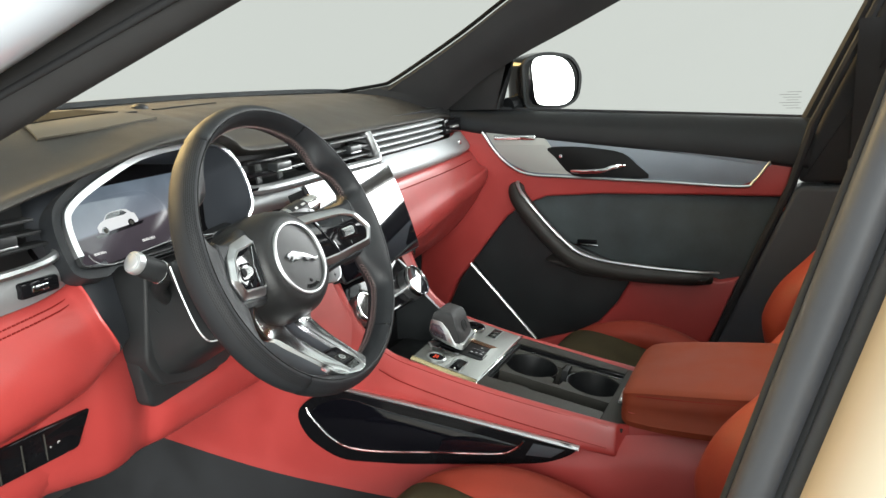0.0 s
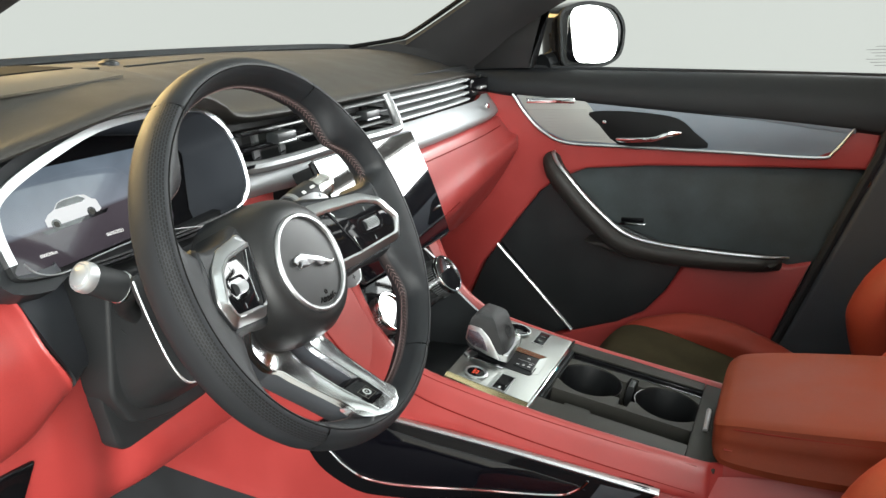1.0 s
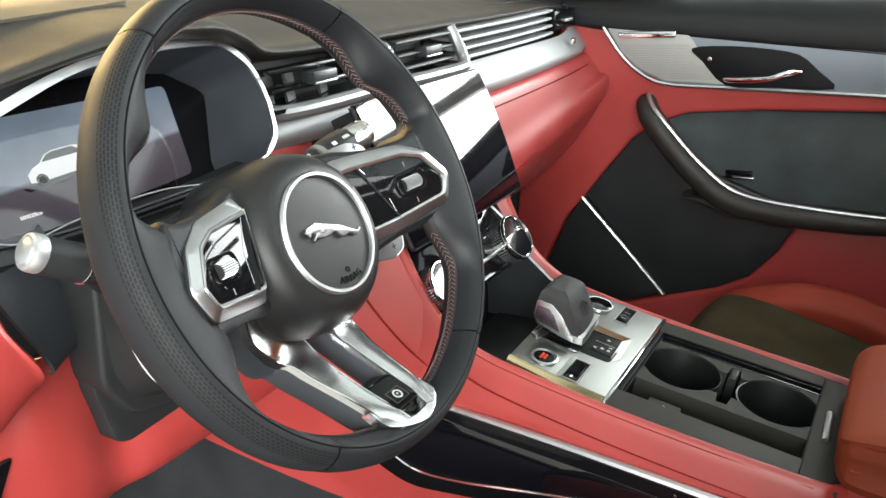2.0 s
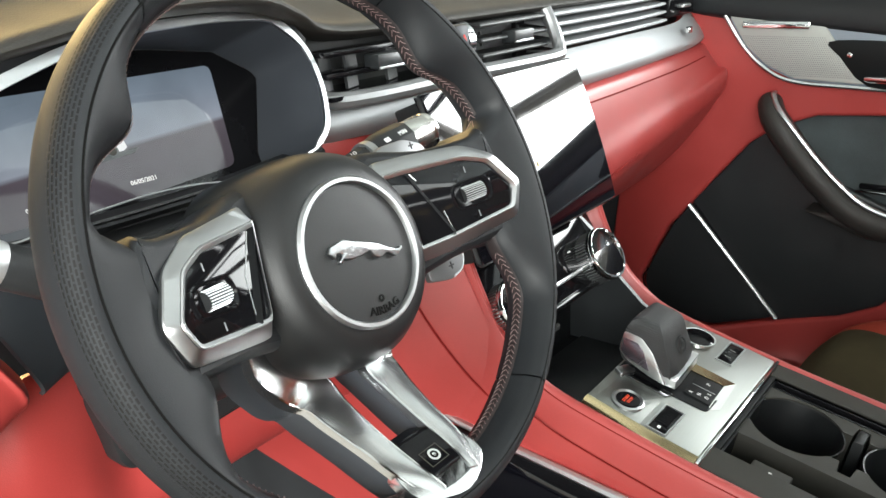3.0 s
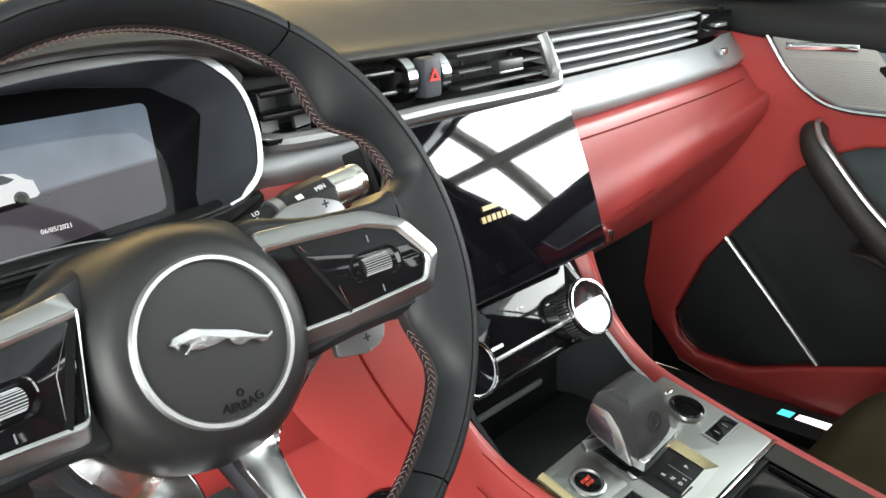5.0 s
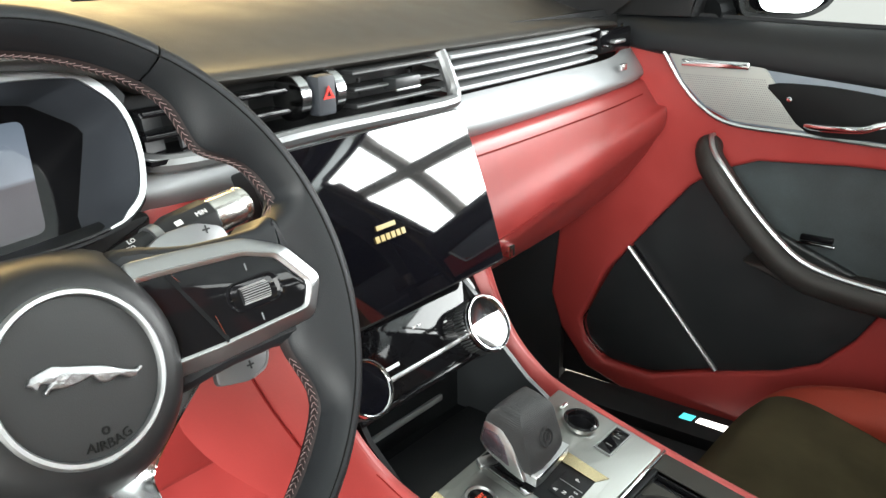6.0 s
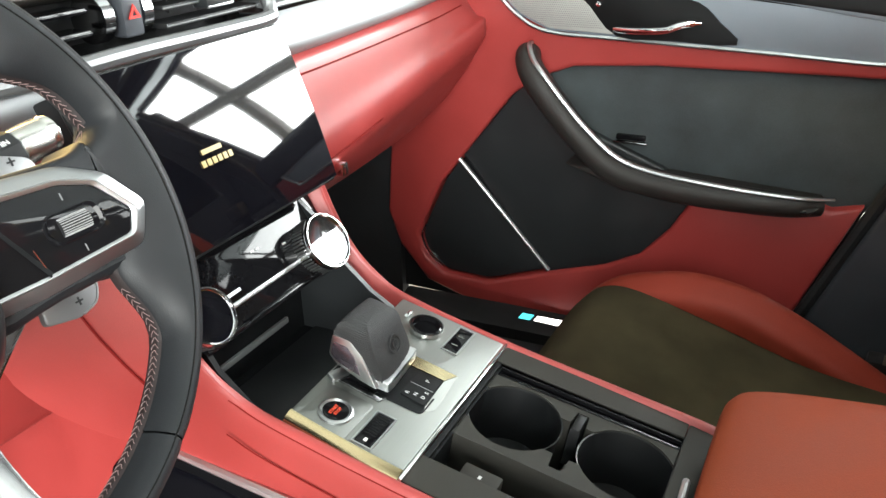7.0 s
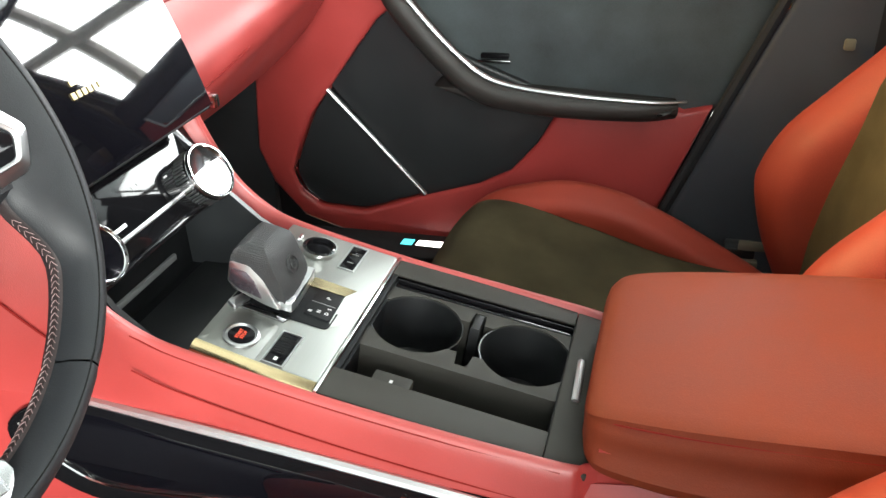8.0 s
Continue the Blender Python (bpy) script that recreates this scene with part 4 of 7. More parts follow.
part("switch_mark", lathe(basis((-0.586, 0.228, 0.853), (1, 0, 0), (0, 0, 1)), [(0.0011, 0), (0.0020, 0), (0.0020, 0.001), (0.0011, 0.001), (0.0011, 0)], 14, False), WHITEINK, pan)


# ---- air vents ----
def centre_vents():
    v = thing("centre_air_vents", "pair of black air vents with silver blade edges", "air vent")
    part("backing", box((-0.182, 0.262, 1.092), (0.205, 0.268, 1.166), 0), PLASTIC, v)
    low = curve_pts([(-0.187, 0.220, 1.1015), (-0.165, 0.205, 1.099), (-0.09, 0.196, 1.099), (0.0, 0.191, 1.101), (0.10, 0.188, 1.100), (0.190, 0.187, 1.100), (0.206, 0.190, 1.107), (0.208, 0.200, 1.130), (0.206, 0.212, 1.155)], 6)
    part("bezel", tube(low, 0.0085, 10, 1.0), VENTBEZEL, v, "satin silver lower bezel")
    part("lower_lip", prism(basis((0, 0.205, 1.1035), (1, 0, 0), (0, 1, 0)), [(-0.19, -0.004), (0.20, -0.012), (0.20, 0.055), (-0.19, 0.055)], -0.003, 0.001), GLOSS, v)
    for x0, x1 in ((-0.190, -0.034), (0.056, 0.198)):
        c = (x0 + x1) / 2
        near = x0 < 0
        for k, z in enumerate((1.143, 1.1235) if near else (1.148, 1.131, 1.114)):
            b = part("vent_blade", box((x0, 0.206 - 0.002 * k, z - 0.0026), (x1, 0.232, z + 0.0026), 0.0012), GLOSS if near else PLASTIC, v)
            part("blade_edge", box((x0, 0.2046 - 0.002 * k, z - 0.0009), (x1, 0.2066 - 0.002 * k, z + 0.0009), 0.0004), GLOSS if near else TRIMGREY, b, "" if near else "thin silver edge")
        tab = part("vent_tab", box((c - 0.020, 0.192, 1.124), (c + 0.022, 0.212, 1.138), 0.002), DOORPLASTIC, v)
        part("tab_edge", box((c - 0.019, 0.1915, 1.1235), (c + 0.021, 0.195, 1.1265), 0.001), SATIN, tab)
        for q in ((x0 + 0.012, x0 + 0.048, c + 0.030) if near else (x0 + 0.03, c + 0.042)):
            for zv in ((1.1330, 1.1140) if near else (1.130,)):
                part("vane", prism(basis((q, 0.226, zv), (1, 0.35, 0), (0, 0.12, 1)), [(-0.001, -0.0085), (0.024 if near else 0.003, -0.0085), (0.024 if near else 0.003, 0.0085), (-0.001, 0.0085)], -0.003, 0.0), VANE if near else PLASTIC, v)
    hz = part("hazard_switch", box((-0.002, 0.196, 1.113), (0.022, 0.214, 1.153), 0.003), GREYPLASTIC, v, "hazard switch with a red triangle")
    tri = [(0.0, 0.008), (0.0075, -0.005), (-0.0075, -0.005)]
    part("triangle_mark", ring_prism(basis((0.010, 0.195, 1.135), (1, 0, 0), (0, 0, 1)), tri, scaled(tri, 0.45), 0.0, 0.0012), REDINK, hz)
    for x in (-0.014, 0.034):
        part("vent_wheel", lathe(basis((x - 0.007, 0.222, 1.132), (0, 1, 0), (0, 0, 1)), [(0.018, 0), (0.0225, 0.001), (0.0225, 0.013), (0.018, 0.014)], 28), DARKCHROME, v, "ribbed dark chrome wheel")


centre_vents()


def passenger_vent():
    v = thing("passenger_air_vent", "long silver louvred air vent above the glovebox", "air vent")
    part("backing", box((0.215, 0.262, 1.095), (0.745, 0.268, 1.16), 0), PLASTIC, v)
    for k, z in enumerate((1.146, 1.133, 1.120, 1.107)):
        pts = [(0.226, 0.212 - 0.0015 * k, z), (0.40, 0.217 - 0.0015 * k, z - 0.001), (0.54, 0.223 - 0.0015 * k, z - 0.001), (0.622 - 0.004 * k, 0.228 - 0.0015 * k, z)]
        top = [Vector(q) for q in curve_pts(pts, 5)]
        b = bmesh.new()
        rows = [[b.verts.new(q + Vector(o)) for q in top] for o in ((0, 0, 0.0026), (0, -0.002, -0.0005), (0, 0.002, -0.0030), (0, 0.045, 0.002), (0, 0.045, 0.005))]
        for r1, r2 in zip(rows, rows[1:] + rows[:1]):
            for i in range(len(top) - 1):
                b.faces.new((r1[i], r1[i + 1], r2[i + 1], r2[i]))
        b.faces.new([r[0] for r in rows])
        b.faces.new([r[-1] for r in reversed(rows)])
        part("louvre", b, BRUSHED, v, "silver louvre")
    part("end_grille", box((0.610, 0.214, 1.110), (0.712, 0.232, 1.146), 0.003, m=Matrix.Translation((0, 0.004, 0))), GLOSS, v, "glossy black end grille")
    part("end_tab", box((0.640, 0.208, 1.124), (0.676, 0.220, 1.130), 0.002), SATIN, v)


passenger_vent()


def driver_vent():
    v = thing("driver_air_vent", "black side air vent with silver lower bezel", "air vent")
    part("backing", box((-0.74, 0.268, 1.06), (-0.555, 0.275, 1.15), 0), PLASTIC, v)
    part("bezel", tube(curve_pts([(-0.74, 0.235, 1.070), (-0.66, 0.212, 1.077), (-0.60, 0.206, 1.080), (-0.565, 0.210, 1.086), (-0.556, 0.222, 1.098)], 5), 0.006, 8), SATIN, v)
    for k, z in enumerate((1.130, 1.115, 1.100)):
        y = 0.224 - 0.002 * k
        part("vent_blade", box((-0.73, y, z - 0.002), (-0.575 + 0.006 * k, y + 0.022, z + 0.002), 0.001), PLASTIC, v)
    tab = part("vent_tab", box((-0.66, 0.208, 1.106), (-0.612, 0.230, 1.121), 0.004), PLASTIC, v)
    part("tab_edge", box((-0.659, 0.2075, 1.1055), (-0.613, 0.211, 1.1085), 0.001), SATIN, tab)


driver_vent()


# ---- instrument cluster ----
def instrument_cluster():
    c = thing("instrument_cluster", "hooded digital instrument display with a silver surround", "instrument panel")
    t = radians(25)
    face = basis((0, 0.201 - 1.105 * math.tan(t), 0), (1, 0, 0), (0, math.sin(t), math.cos(t)))
    k = 1 / math.cos(t)

    def zz(z):
        return (z + 0.0845 * math.sin(t)) * k

    line = [(-0.198, 1.104), (-0.1945, 1.138), (-0.2020, 1.160), (-0.2160, 1.1755), (-0.236, 1.1840), (-0.305, 1.1865), (-0.390, 1.181), (-0.470, 1.162), (-0.530, 1.140), (-0.549, 1.119), (-0.553, 1.080), (-0.543, 1.066), (-0.480, 1.060), (-0.400, 1.059), (-0.265, 1.062), (-0.216, 1.075)]
    out = curve_pts([(x, z * k) for x, z in line], 4, True)
    wide = [max(0.25, min(1.0, max(0.0, (-0.25 - p[0]) / 0.20)), min(0.75, max(0.0, (p[1] / k - 1.150) / 0.025))) for p in out]
    inn = [p + (q - p) * (0.5 if p[1] < 1.078 * k and p[0] < -0.23 else 1.0 + 1.3 * f) for p, q, f in zip(out, inset(out, 0.0038), wide)]
    bright = [min(out[i][1], out[(i + 1) % len(out)][1]) > (1.078 if out[i][0] < -0.4 else 1.064) * k for i in range(len(out))]
    for nm, want, mat, lab in (("surround", True, BRIGHTRING, "satin silver surround"), ("lower_lip", False, PLASTIC, "black lower lip")):
        rb = bmesh.new()
        for i in range(len(out)):
            if bright[i] == want:
                j = (i + 1) % len(out)
                p = [rb.verts.new(face @ Vector((*v, z))) for v in (out[i], out[j]) for z in (-0.010, 0.003)] + [rb.verts.new(face @ Vector((*v, z))) for v in (inn[i], inn[j]) for z in (0.003, 0.0002)]
                for q in ((0, 2, 3, 1), (1, 3, 6, 4), (4, 6, 7, 5), (5, 7, 2, 0)):
                    rb.faces.new([p[t_] for t_ in q])
        bmesh.ops.remove_doubles(rb, verts=rb.verts, dist=1e-6)
        part(nm, rb, mat, c, lab)
    lip = curve_pts([(-0.5390, 1.0790), (-0.5345, 1.0708), (-0.522, 1.0640), (-0.502, 1.0615), (-0.470, 1.0650), (-0.430, 1.0672), (-0.400, 1.0678), (-0.365, 1.0662), (-0.330, 1.0610), (-0.300, 1.0560)], 5)
    part("chrome_lip", tube([face @ Vector((x, z * k, 0.0035)) for x, z in lip], 0.0008, 6), VENTBEZEL, c, "thin bright line along the lower lip")
    part("hood_skirt", ring_prism(face, [p if p[1] > 1.155 * k or p[0] < -0.5 else q for p, q in zip(inset(out, -0.012), inset(out, -0.003))], inset(out, -0.0005), -0.03, -0.004), LEATHER, c)
    wall = bmesh.new()
    # the well narrows to a mask with cut corners
    half_mask = [(0.1485, 1.089), (0.1820, 1.154), (0.1780, 1.162), (0.1430, 1.184), (0.0650, 1.1945)]
    mask = [(-0.375 + x, z * k) for x, z in [(0.1485, 1.066)] + half_mask] + [(-0.375 - x * 0.96, z * k) for x, z in [(0.1600, 1.089), (0.1755, 1.150), (0.1740, 1.160), (0.1430, 1.184), (0.0650, 1.1945)][::-1] + [(0.1740, 1.075), (0.1700, 1.060)]]
    heart, mid = Vector((-0.375, 1.130 * k)), Vector((-0.375, 1.120 * k))

    def onto_mask(q):
        d = Vector(q) - mid
        for p1, p2 in zip(mask, mask[1:] + mask[:1]):
            e, f = Vector(p2) - Vector(p1), Vector(p1) - heart
            den = d.x * e.y - d.y * e.x
            if abs(den) > 1e-12:
                u, v = (f.x * e.y - f.y * e.x) / den, (f.x * d.y - f.y * d.x) / den
                if u > 0 and -1e-9 <= v <= 1 + 1e-9:
                    return heart + d * u
        return heart + d * 0.95

    deep = [onto_mask(q) for q in inn]
    a = [wall.verts.new(face @ Vector((q[0], q[1], 0.0))) for q in inn]
    for f in (0.25, 0.5, 0.75, 1.0):
        b = [wall.verts.new(face @ Vector((p[0] + (q[0] - p[0]) * f, p[1] + (q[1] - p[1]) * f, -0.085 * f))) for p, q in zip(inn, deep)]
        for i in range(len(a)):
            wall.faces.new((a[i], a[(i + 1) % len(a)], b[(i + 1) % len(a)], b[i]))
        a = b
    part("inner_shroud", wall, GREYPLASTIC, c, "blue-grey inner shroud", 60)
    part("black_mask", prism(face, deep, -0.095, -0.086), GLOSS, c)
    d = part("display", prism(face, rounded([(-0.515, zz(1.137)), (-0.241, zz(1.137)), (-0.256, zz(1.049)), (-0.515, zz(1.036))], 0.008), -0.087, -0.0845), DISPLAY, c, "lit display with a white car on a grey ground")
    flat = face @ Matrix.Translation((0, 0, -0.0838))
    car_at = flat @ Matrix.Translation((-0.004, -0.005, 0))
    body = [(-0.425, 1.084), (-0.4245, 1.091), (-0.418, 1.0955), (-0.409, 1.0985), (-0.401, 1.1045), (-0.393, 1.1065), (-0.372, 1.1070), (-0.3625, 1.1055), (-0.356, 1.1000), (-0.351, 1.0985), (-0.3495, 1.0880), (-0.353, 1.0860), (-0.418, 1.0830)]
    car = part("car_shape", prism(car_at, [(x, zz(z)) for x, z in body], 0, 0.0003), GLOWCAR, d)
    part("car_glass", prism(car_at, [(x, zz(z)) for x, z in ((-0.407, 1.0988), (-0.400, 1.1040), (-0.393, 1.1055), (-0.372, 1.1060), (-0.364, 1.1015), (-0.370, 1.0995))], 0.0003, 0.0006), SCREEN, car)
    for x, z in ((-0.4135, 1.0845), (-0.3640, 1.0870)):
        wh = part("car_wheel", lathe(car_at @ Matrix.Translation((x, zz(z), 0.0003)), [(0.0058, 0), (0.0058, 0.0004)], 20), SCREEN, car)
        part("car_rim", lathe(car_at @ Matrix.Translation((x, zz(z), 0.0007)), [(0.0036, 0), (0.0036, 0.0003)], 14), TRAY, wh)
    part("ground_shade", prism(car_at, [(x, zz(z)) for x, z in ((-0.435, 1.081), (-0.340, 1.0865), (-0.345, 1.0825), (-0.43, 1.0775))], 0, 0.0002), SCREEN, d)
    part("date_text", letters("06/05/2021", 0.0056, flat @ Matrix.Translation((-0.351, zz(1.0555), 0.0004)), 0.0002), GLOWWHITE, d)
    part("distance_text", letters("000020km", 0.0050, flat @ Matrix.Translation((-0.443, zz(1.055), 0.0004)), 0.0002), GLOWWHITE, d)


def display_material():
    """The lit picture: a pale blue-grey sky over a dark ground."""
    m = bpy.data.materials.new("lit_instrument_display")
    m.use_nodes = True
    nt = m.node_tree
    b = nt.nodes["Principled BSDF"]
    b.inputs["Base Color"].default_value = (0.01, 0.01, 0.012, 1)
    b.inputs["Roughness"].default_value = 0.06
    co, sep = nt.nodes.new("ShaderNodeTexCoord"), nt.nodes.new("ShaderNodeSeparateXYZ")
    nt.links.new(co.outputs["Object"], sep.inputs[0])
    tilt = nt.nodes.new("ShaderNodeMath")
    tilt.operation = "MULTIPLY_ADD"
    tilt.inputs[1].default_value = -0.06
    nt.links.new(sep.outputs["X"], tilt.inputs[0])
    nt.links.new(sep.outputs["Z"], tilt.inputs[2])
    rng = nt.nodes.new("ShaderNodeMapRange")
    rng.inputs["From Min"].default_value, rng.inputs["From Max"].default_value = 1.04, 1.17
    nt.links.new(tilt.outputs[0], rng.inputs["Value"])
    ramp = nt.nodes.new("ShaderNodeValToRGB")
    e = ramp.color_ramp.elements
    e[0].position, e[0].color = 0.0, (0.045, 0.035, 0.045, 1)
    e[1].position, e[1].color = 1.0, (0.12, 0.16, 0.20, 1)
    for at, c in ((0.49, (0.075, 0.062, 0.075, 1)), (0.52, (0.24, 0.27, 0.32, 1)), (0.75, (0.17, 0.21, 0.26, 1))):
        q = e.new(at)
        q.color = c
    nt.links.new(rng.outputs["Result"], ramp.inputs[0])
    ns = nt.nodes.new("ShaderNodeTexNoise")
    ns.inputs["Scale"].default_value = 18
    nt.links.new(co.outputs["Object"], ns.inputs["Vector"])
    mul = nt.nodes.new("ShaderNodeMath")
    mul.operation = "MULTIPLY_ADD"
    mul.inputs[1].default_value, mul.inputs[2].default_value = 0.5, 0.42
    nt.links.new(ns.outputs[0], mul.inputs[0])
    nt.links.new(ramp.outputs[0], b.inputs["Emission Color"])
    nt.links.new(mul.outputs[0], b.inputs["Emission Strength"])
    return m


DISPLAY = display_material()
GLOWWHITE = glowing("lit_white_pixels", (0.9, 0.9, 0.88), 0.85)
GLOWCAR = glowing("lit_silver_pixels", (0.9, 0.92, 0.93), 0.62)
GLOWGOLD = glowing("lit_gold_pixels", (0.75, 0.58, 0.22), 0.7)
GLOWCYAN = glowing("lit_cyan_sill_mark", (0.1, 0.8, 0.9), 1.0)
GLOWSILL = glowing("lit_white_sill_mark", (1.0, 0.95, 0.9), 2.5)
GLOWRED = glowing("lit_red_letters", (1.0, 0.12, 0.06), 0.7)
instrument_cluster()


# ---- touchscreen and climate panel ----
XC = 0.008


def touchscreen():
    s = thing("touchscreen", "curved glass touchscreen, dark with a gold mark", "screen")
    t = radians(21.5)
    m = basis((XC, 0.106, 1.025), (1, 0, 0), (0, math.sin(t), math.cos(t)))
    out = rounded([(-0.143, 0.084), (0.143, 0.085), (0.137, -0.085), (-0.137, -0.085)], 0.004, 3)
    bow = lambda a, b: 0.004 - 9.0 * b * b * 0.06 - 0.12 * a * a  # noqa: E731
    rows = []
    for i in range(13):
        f = i / 12
        b = -0.085 + 0.17 * f
        w = 0.137 + 0.006 * f
        rows.append([Vector((-w + 2 * w * j / 8, b, bow(-w + 2 * w * j / 8, b))) for j in range(9)])
    gl = bmesh.new()
    g1 = [[gl.verts.new(m @ q) for q in r] for r in rows]
    g2 = [[gl.verts.new(m @ (q - Vector((0, 0, 0.010)))) for q in r] for r in rows]
    for g, back in ((g1, False), (g2, True)):
        for i in range(12):
            for j in range(8):
                q = (g[i][j], g[i][j + 1], g[i + 1][j + 1], g[i + 1][j])
                gl.faces.new(q[::-1] if back else q)
    rim1 = g1[0] + [r[-1] for r in g1[1:]] + g1[-1][-2::-1] + [r[0] for r in g1[-2:0:-1]]
    rim2 = g2[0] + [r[-1] for r in g2[1:]] + g2[-1][-2::-1] + [r[0] for r in g2[-2:0:-1]]
    for i in range(len(rim1)):
        j = (i + 1) % len(rim1)
        gl.faces.new((rim1[i], rim2[i], rim2[j], rim1[j]))
    part("glass", gl, SCREEN, s, "dark curved glass")
    edge = [m @ (Vector((q.x, q.y, bow(q.x, q.y) - 0.005))) for q in out]
    part("edge_frame", tube(edge, 0.0032, 6, closed=True), PLASTIC, s)
    part("casing", prism(m, scaled(out, 0.97), -0.045, -0.010), PLASTIC, s)
    mark = m @ Matrix.Translation((-0.022, -0.015, 0.0046))
    for k in range(6):
        part("logo_bar", box((k * 0.0072 - 0.021, -0.003, 0), (k * 0.0072 - 0.0162, 0.003, 0.0005), 0, m=mark), GLOWGOLD, s)
    part("logo_bar", box((-0.016, 0.008, 0), (0.010, 0.0125, 0.0005), 0, m=mark), GLOWGOLD, s)


touchscreen()


def climate_panel():
    c = thing("climate_panel", "piano-black climate panel with two chrome rotary knobs", "control panel")
    t = radians(32)
    m = basis((XC, 0.088, 0.895), (1, 0, 0), (0, math.sin(t), math.cos(t)))
    part("panel", prism(m, rounded([(-0.122, 0.056), (0.122, 0.056), (0.118, -0.028), (0.108, -0.046), (-0.108, -0.046), (-0.118, -0.028)], 0.006), -0.03, 0.0, 0.002), GLOSS, c)
    part("chrome_line", box((-0.095, -0.0242, 0.0), (0.095, -0.0194, 0.0018), 0.0008, m=m), SATIN, c)
    part("lower_bar", box((-0.108, -0.047, -0.02), (0.108, -0.040, 0.004), 0.002, m=m), GLOSS, c)
    for x0, x1, b0 in ((-0.056, -0.034, -0.0130), (0.002, 0.006, 0.012), (0.010, 0.014, 0.012), (0.046, 0.051, 0.002)):
        part("key_mark", box((x0, b0, 0.0), (x1, b0 + (0.0018 if x0 > 0 else 0.0034), 0.0008), 0, m=m), WHITEINK if x0 > 0 else SATIN, c)
    for x in (-0.096, 0.085):
        km = m @ Matrix.Translation((x, -0.016 if x < 0 else -0.0185, -0.0125)) @ Matrix.Scale(1.04 if x < 0 else 1.16, 4)
        kn = part("rotary_knob", lathe(km, [(0.028, 0.0), (0.028, 0.006), (0.0255, 0.008), (0.0255, 0.024), (0.0275, 0.026), (0.0275, 0.0285), (0.0255, 0.030), (0.0235, 0.0290)], 48), DARKCHROME, c, "knurled chrome rotary knob")
        tip = Matrix.Translation((0, 0, 0.0288)) @ Matrix.Rotation(radians(0 if x < 0 else -5), 4, "X") @ Matrix.Translation((0, 0, -0.0288))
        part("knob_display", lathe(km @ tip, [(0.0, 0.0280), (0.0236, 0.0280), (0.0236, 0.0294), (0.012, 0.0295), (0, 0.0295)], 40), SCREEN, kn, "dark glass knob face")
        part("knob_ring", lathe(km, [(0.0245, 0.0300), (0.0262, 0.0300), (0.0272, 0.0285), (0.0272, 0.0300), (0.0264, 0.0318), (0.0250, 0.0318), (0.0245, 0.0300)], 48, False), CHROME, kn, "bright chrome ring")
        kb = bmesh.new()
        for k in range(48):
            add_box(kb, (0.0250, -0.0006, 0.009), (0.0266, 0.0006, 0.023), 0, km @ Matrix.Rotation(2 * math.pi * k / 48, 4, "Z"))
        part("knurling", kb, SATIN, kn)


climate_panel()


# ---- centre console ----
SLOPE = math.atan2(0.028, 0.118)
PAD = basis((0.013, -0.130, 0.788), (1, 0, 0), (0, math.cos(SLOPE), math.sin(SLOPE)))  # a = x from the middle, b = forward up the slope
TL = math.atan2(0.040, 0.215)
TRY = basis((0.013, -0.134, 0.786), (1, 0, 0), (0, math.cos(TL), math.sin(TL)))


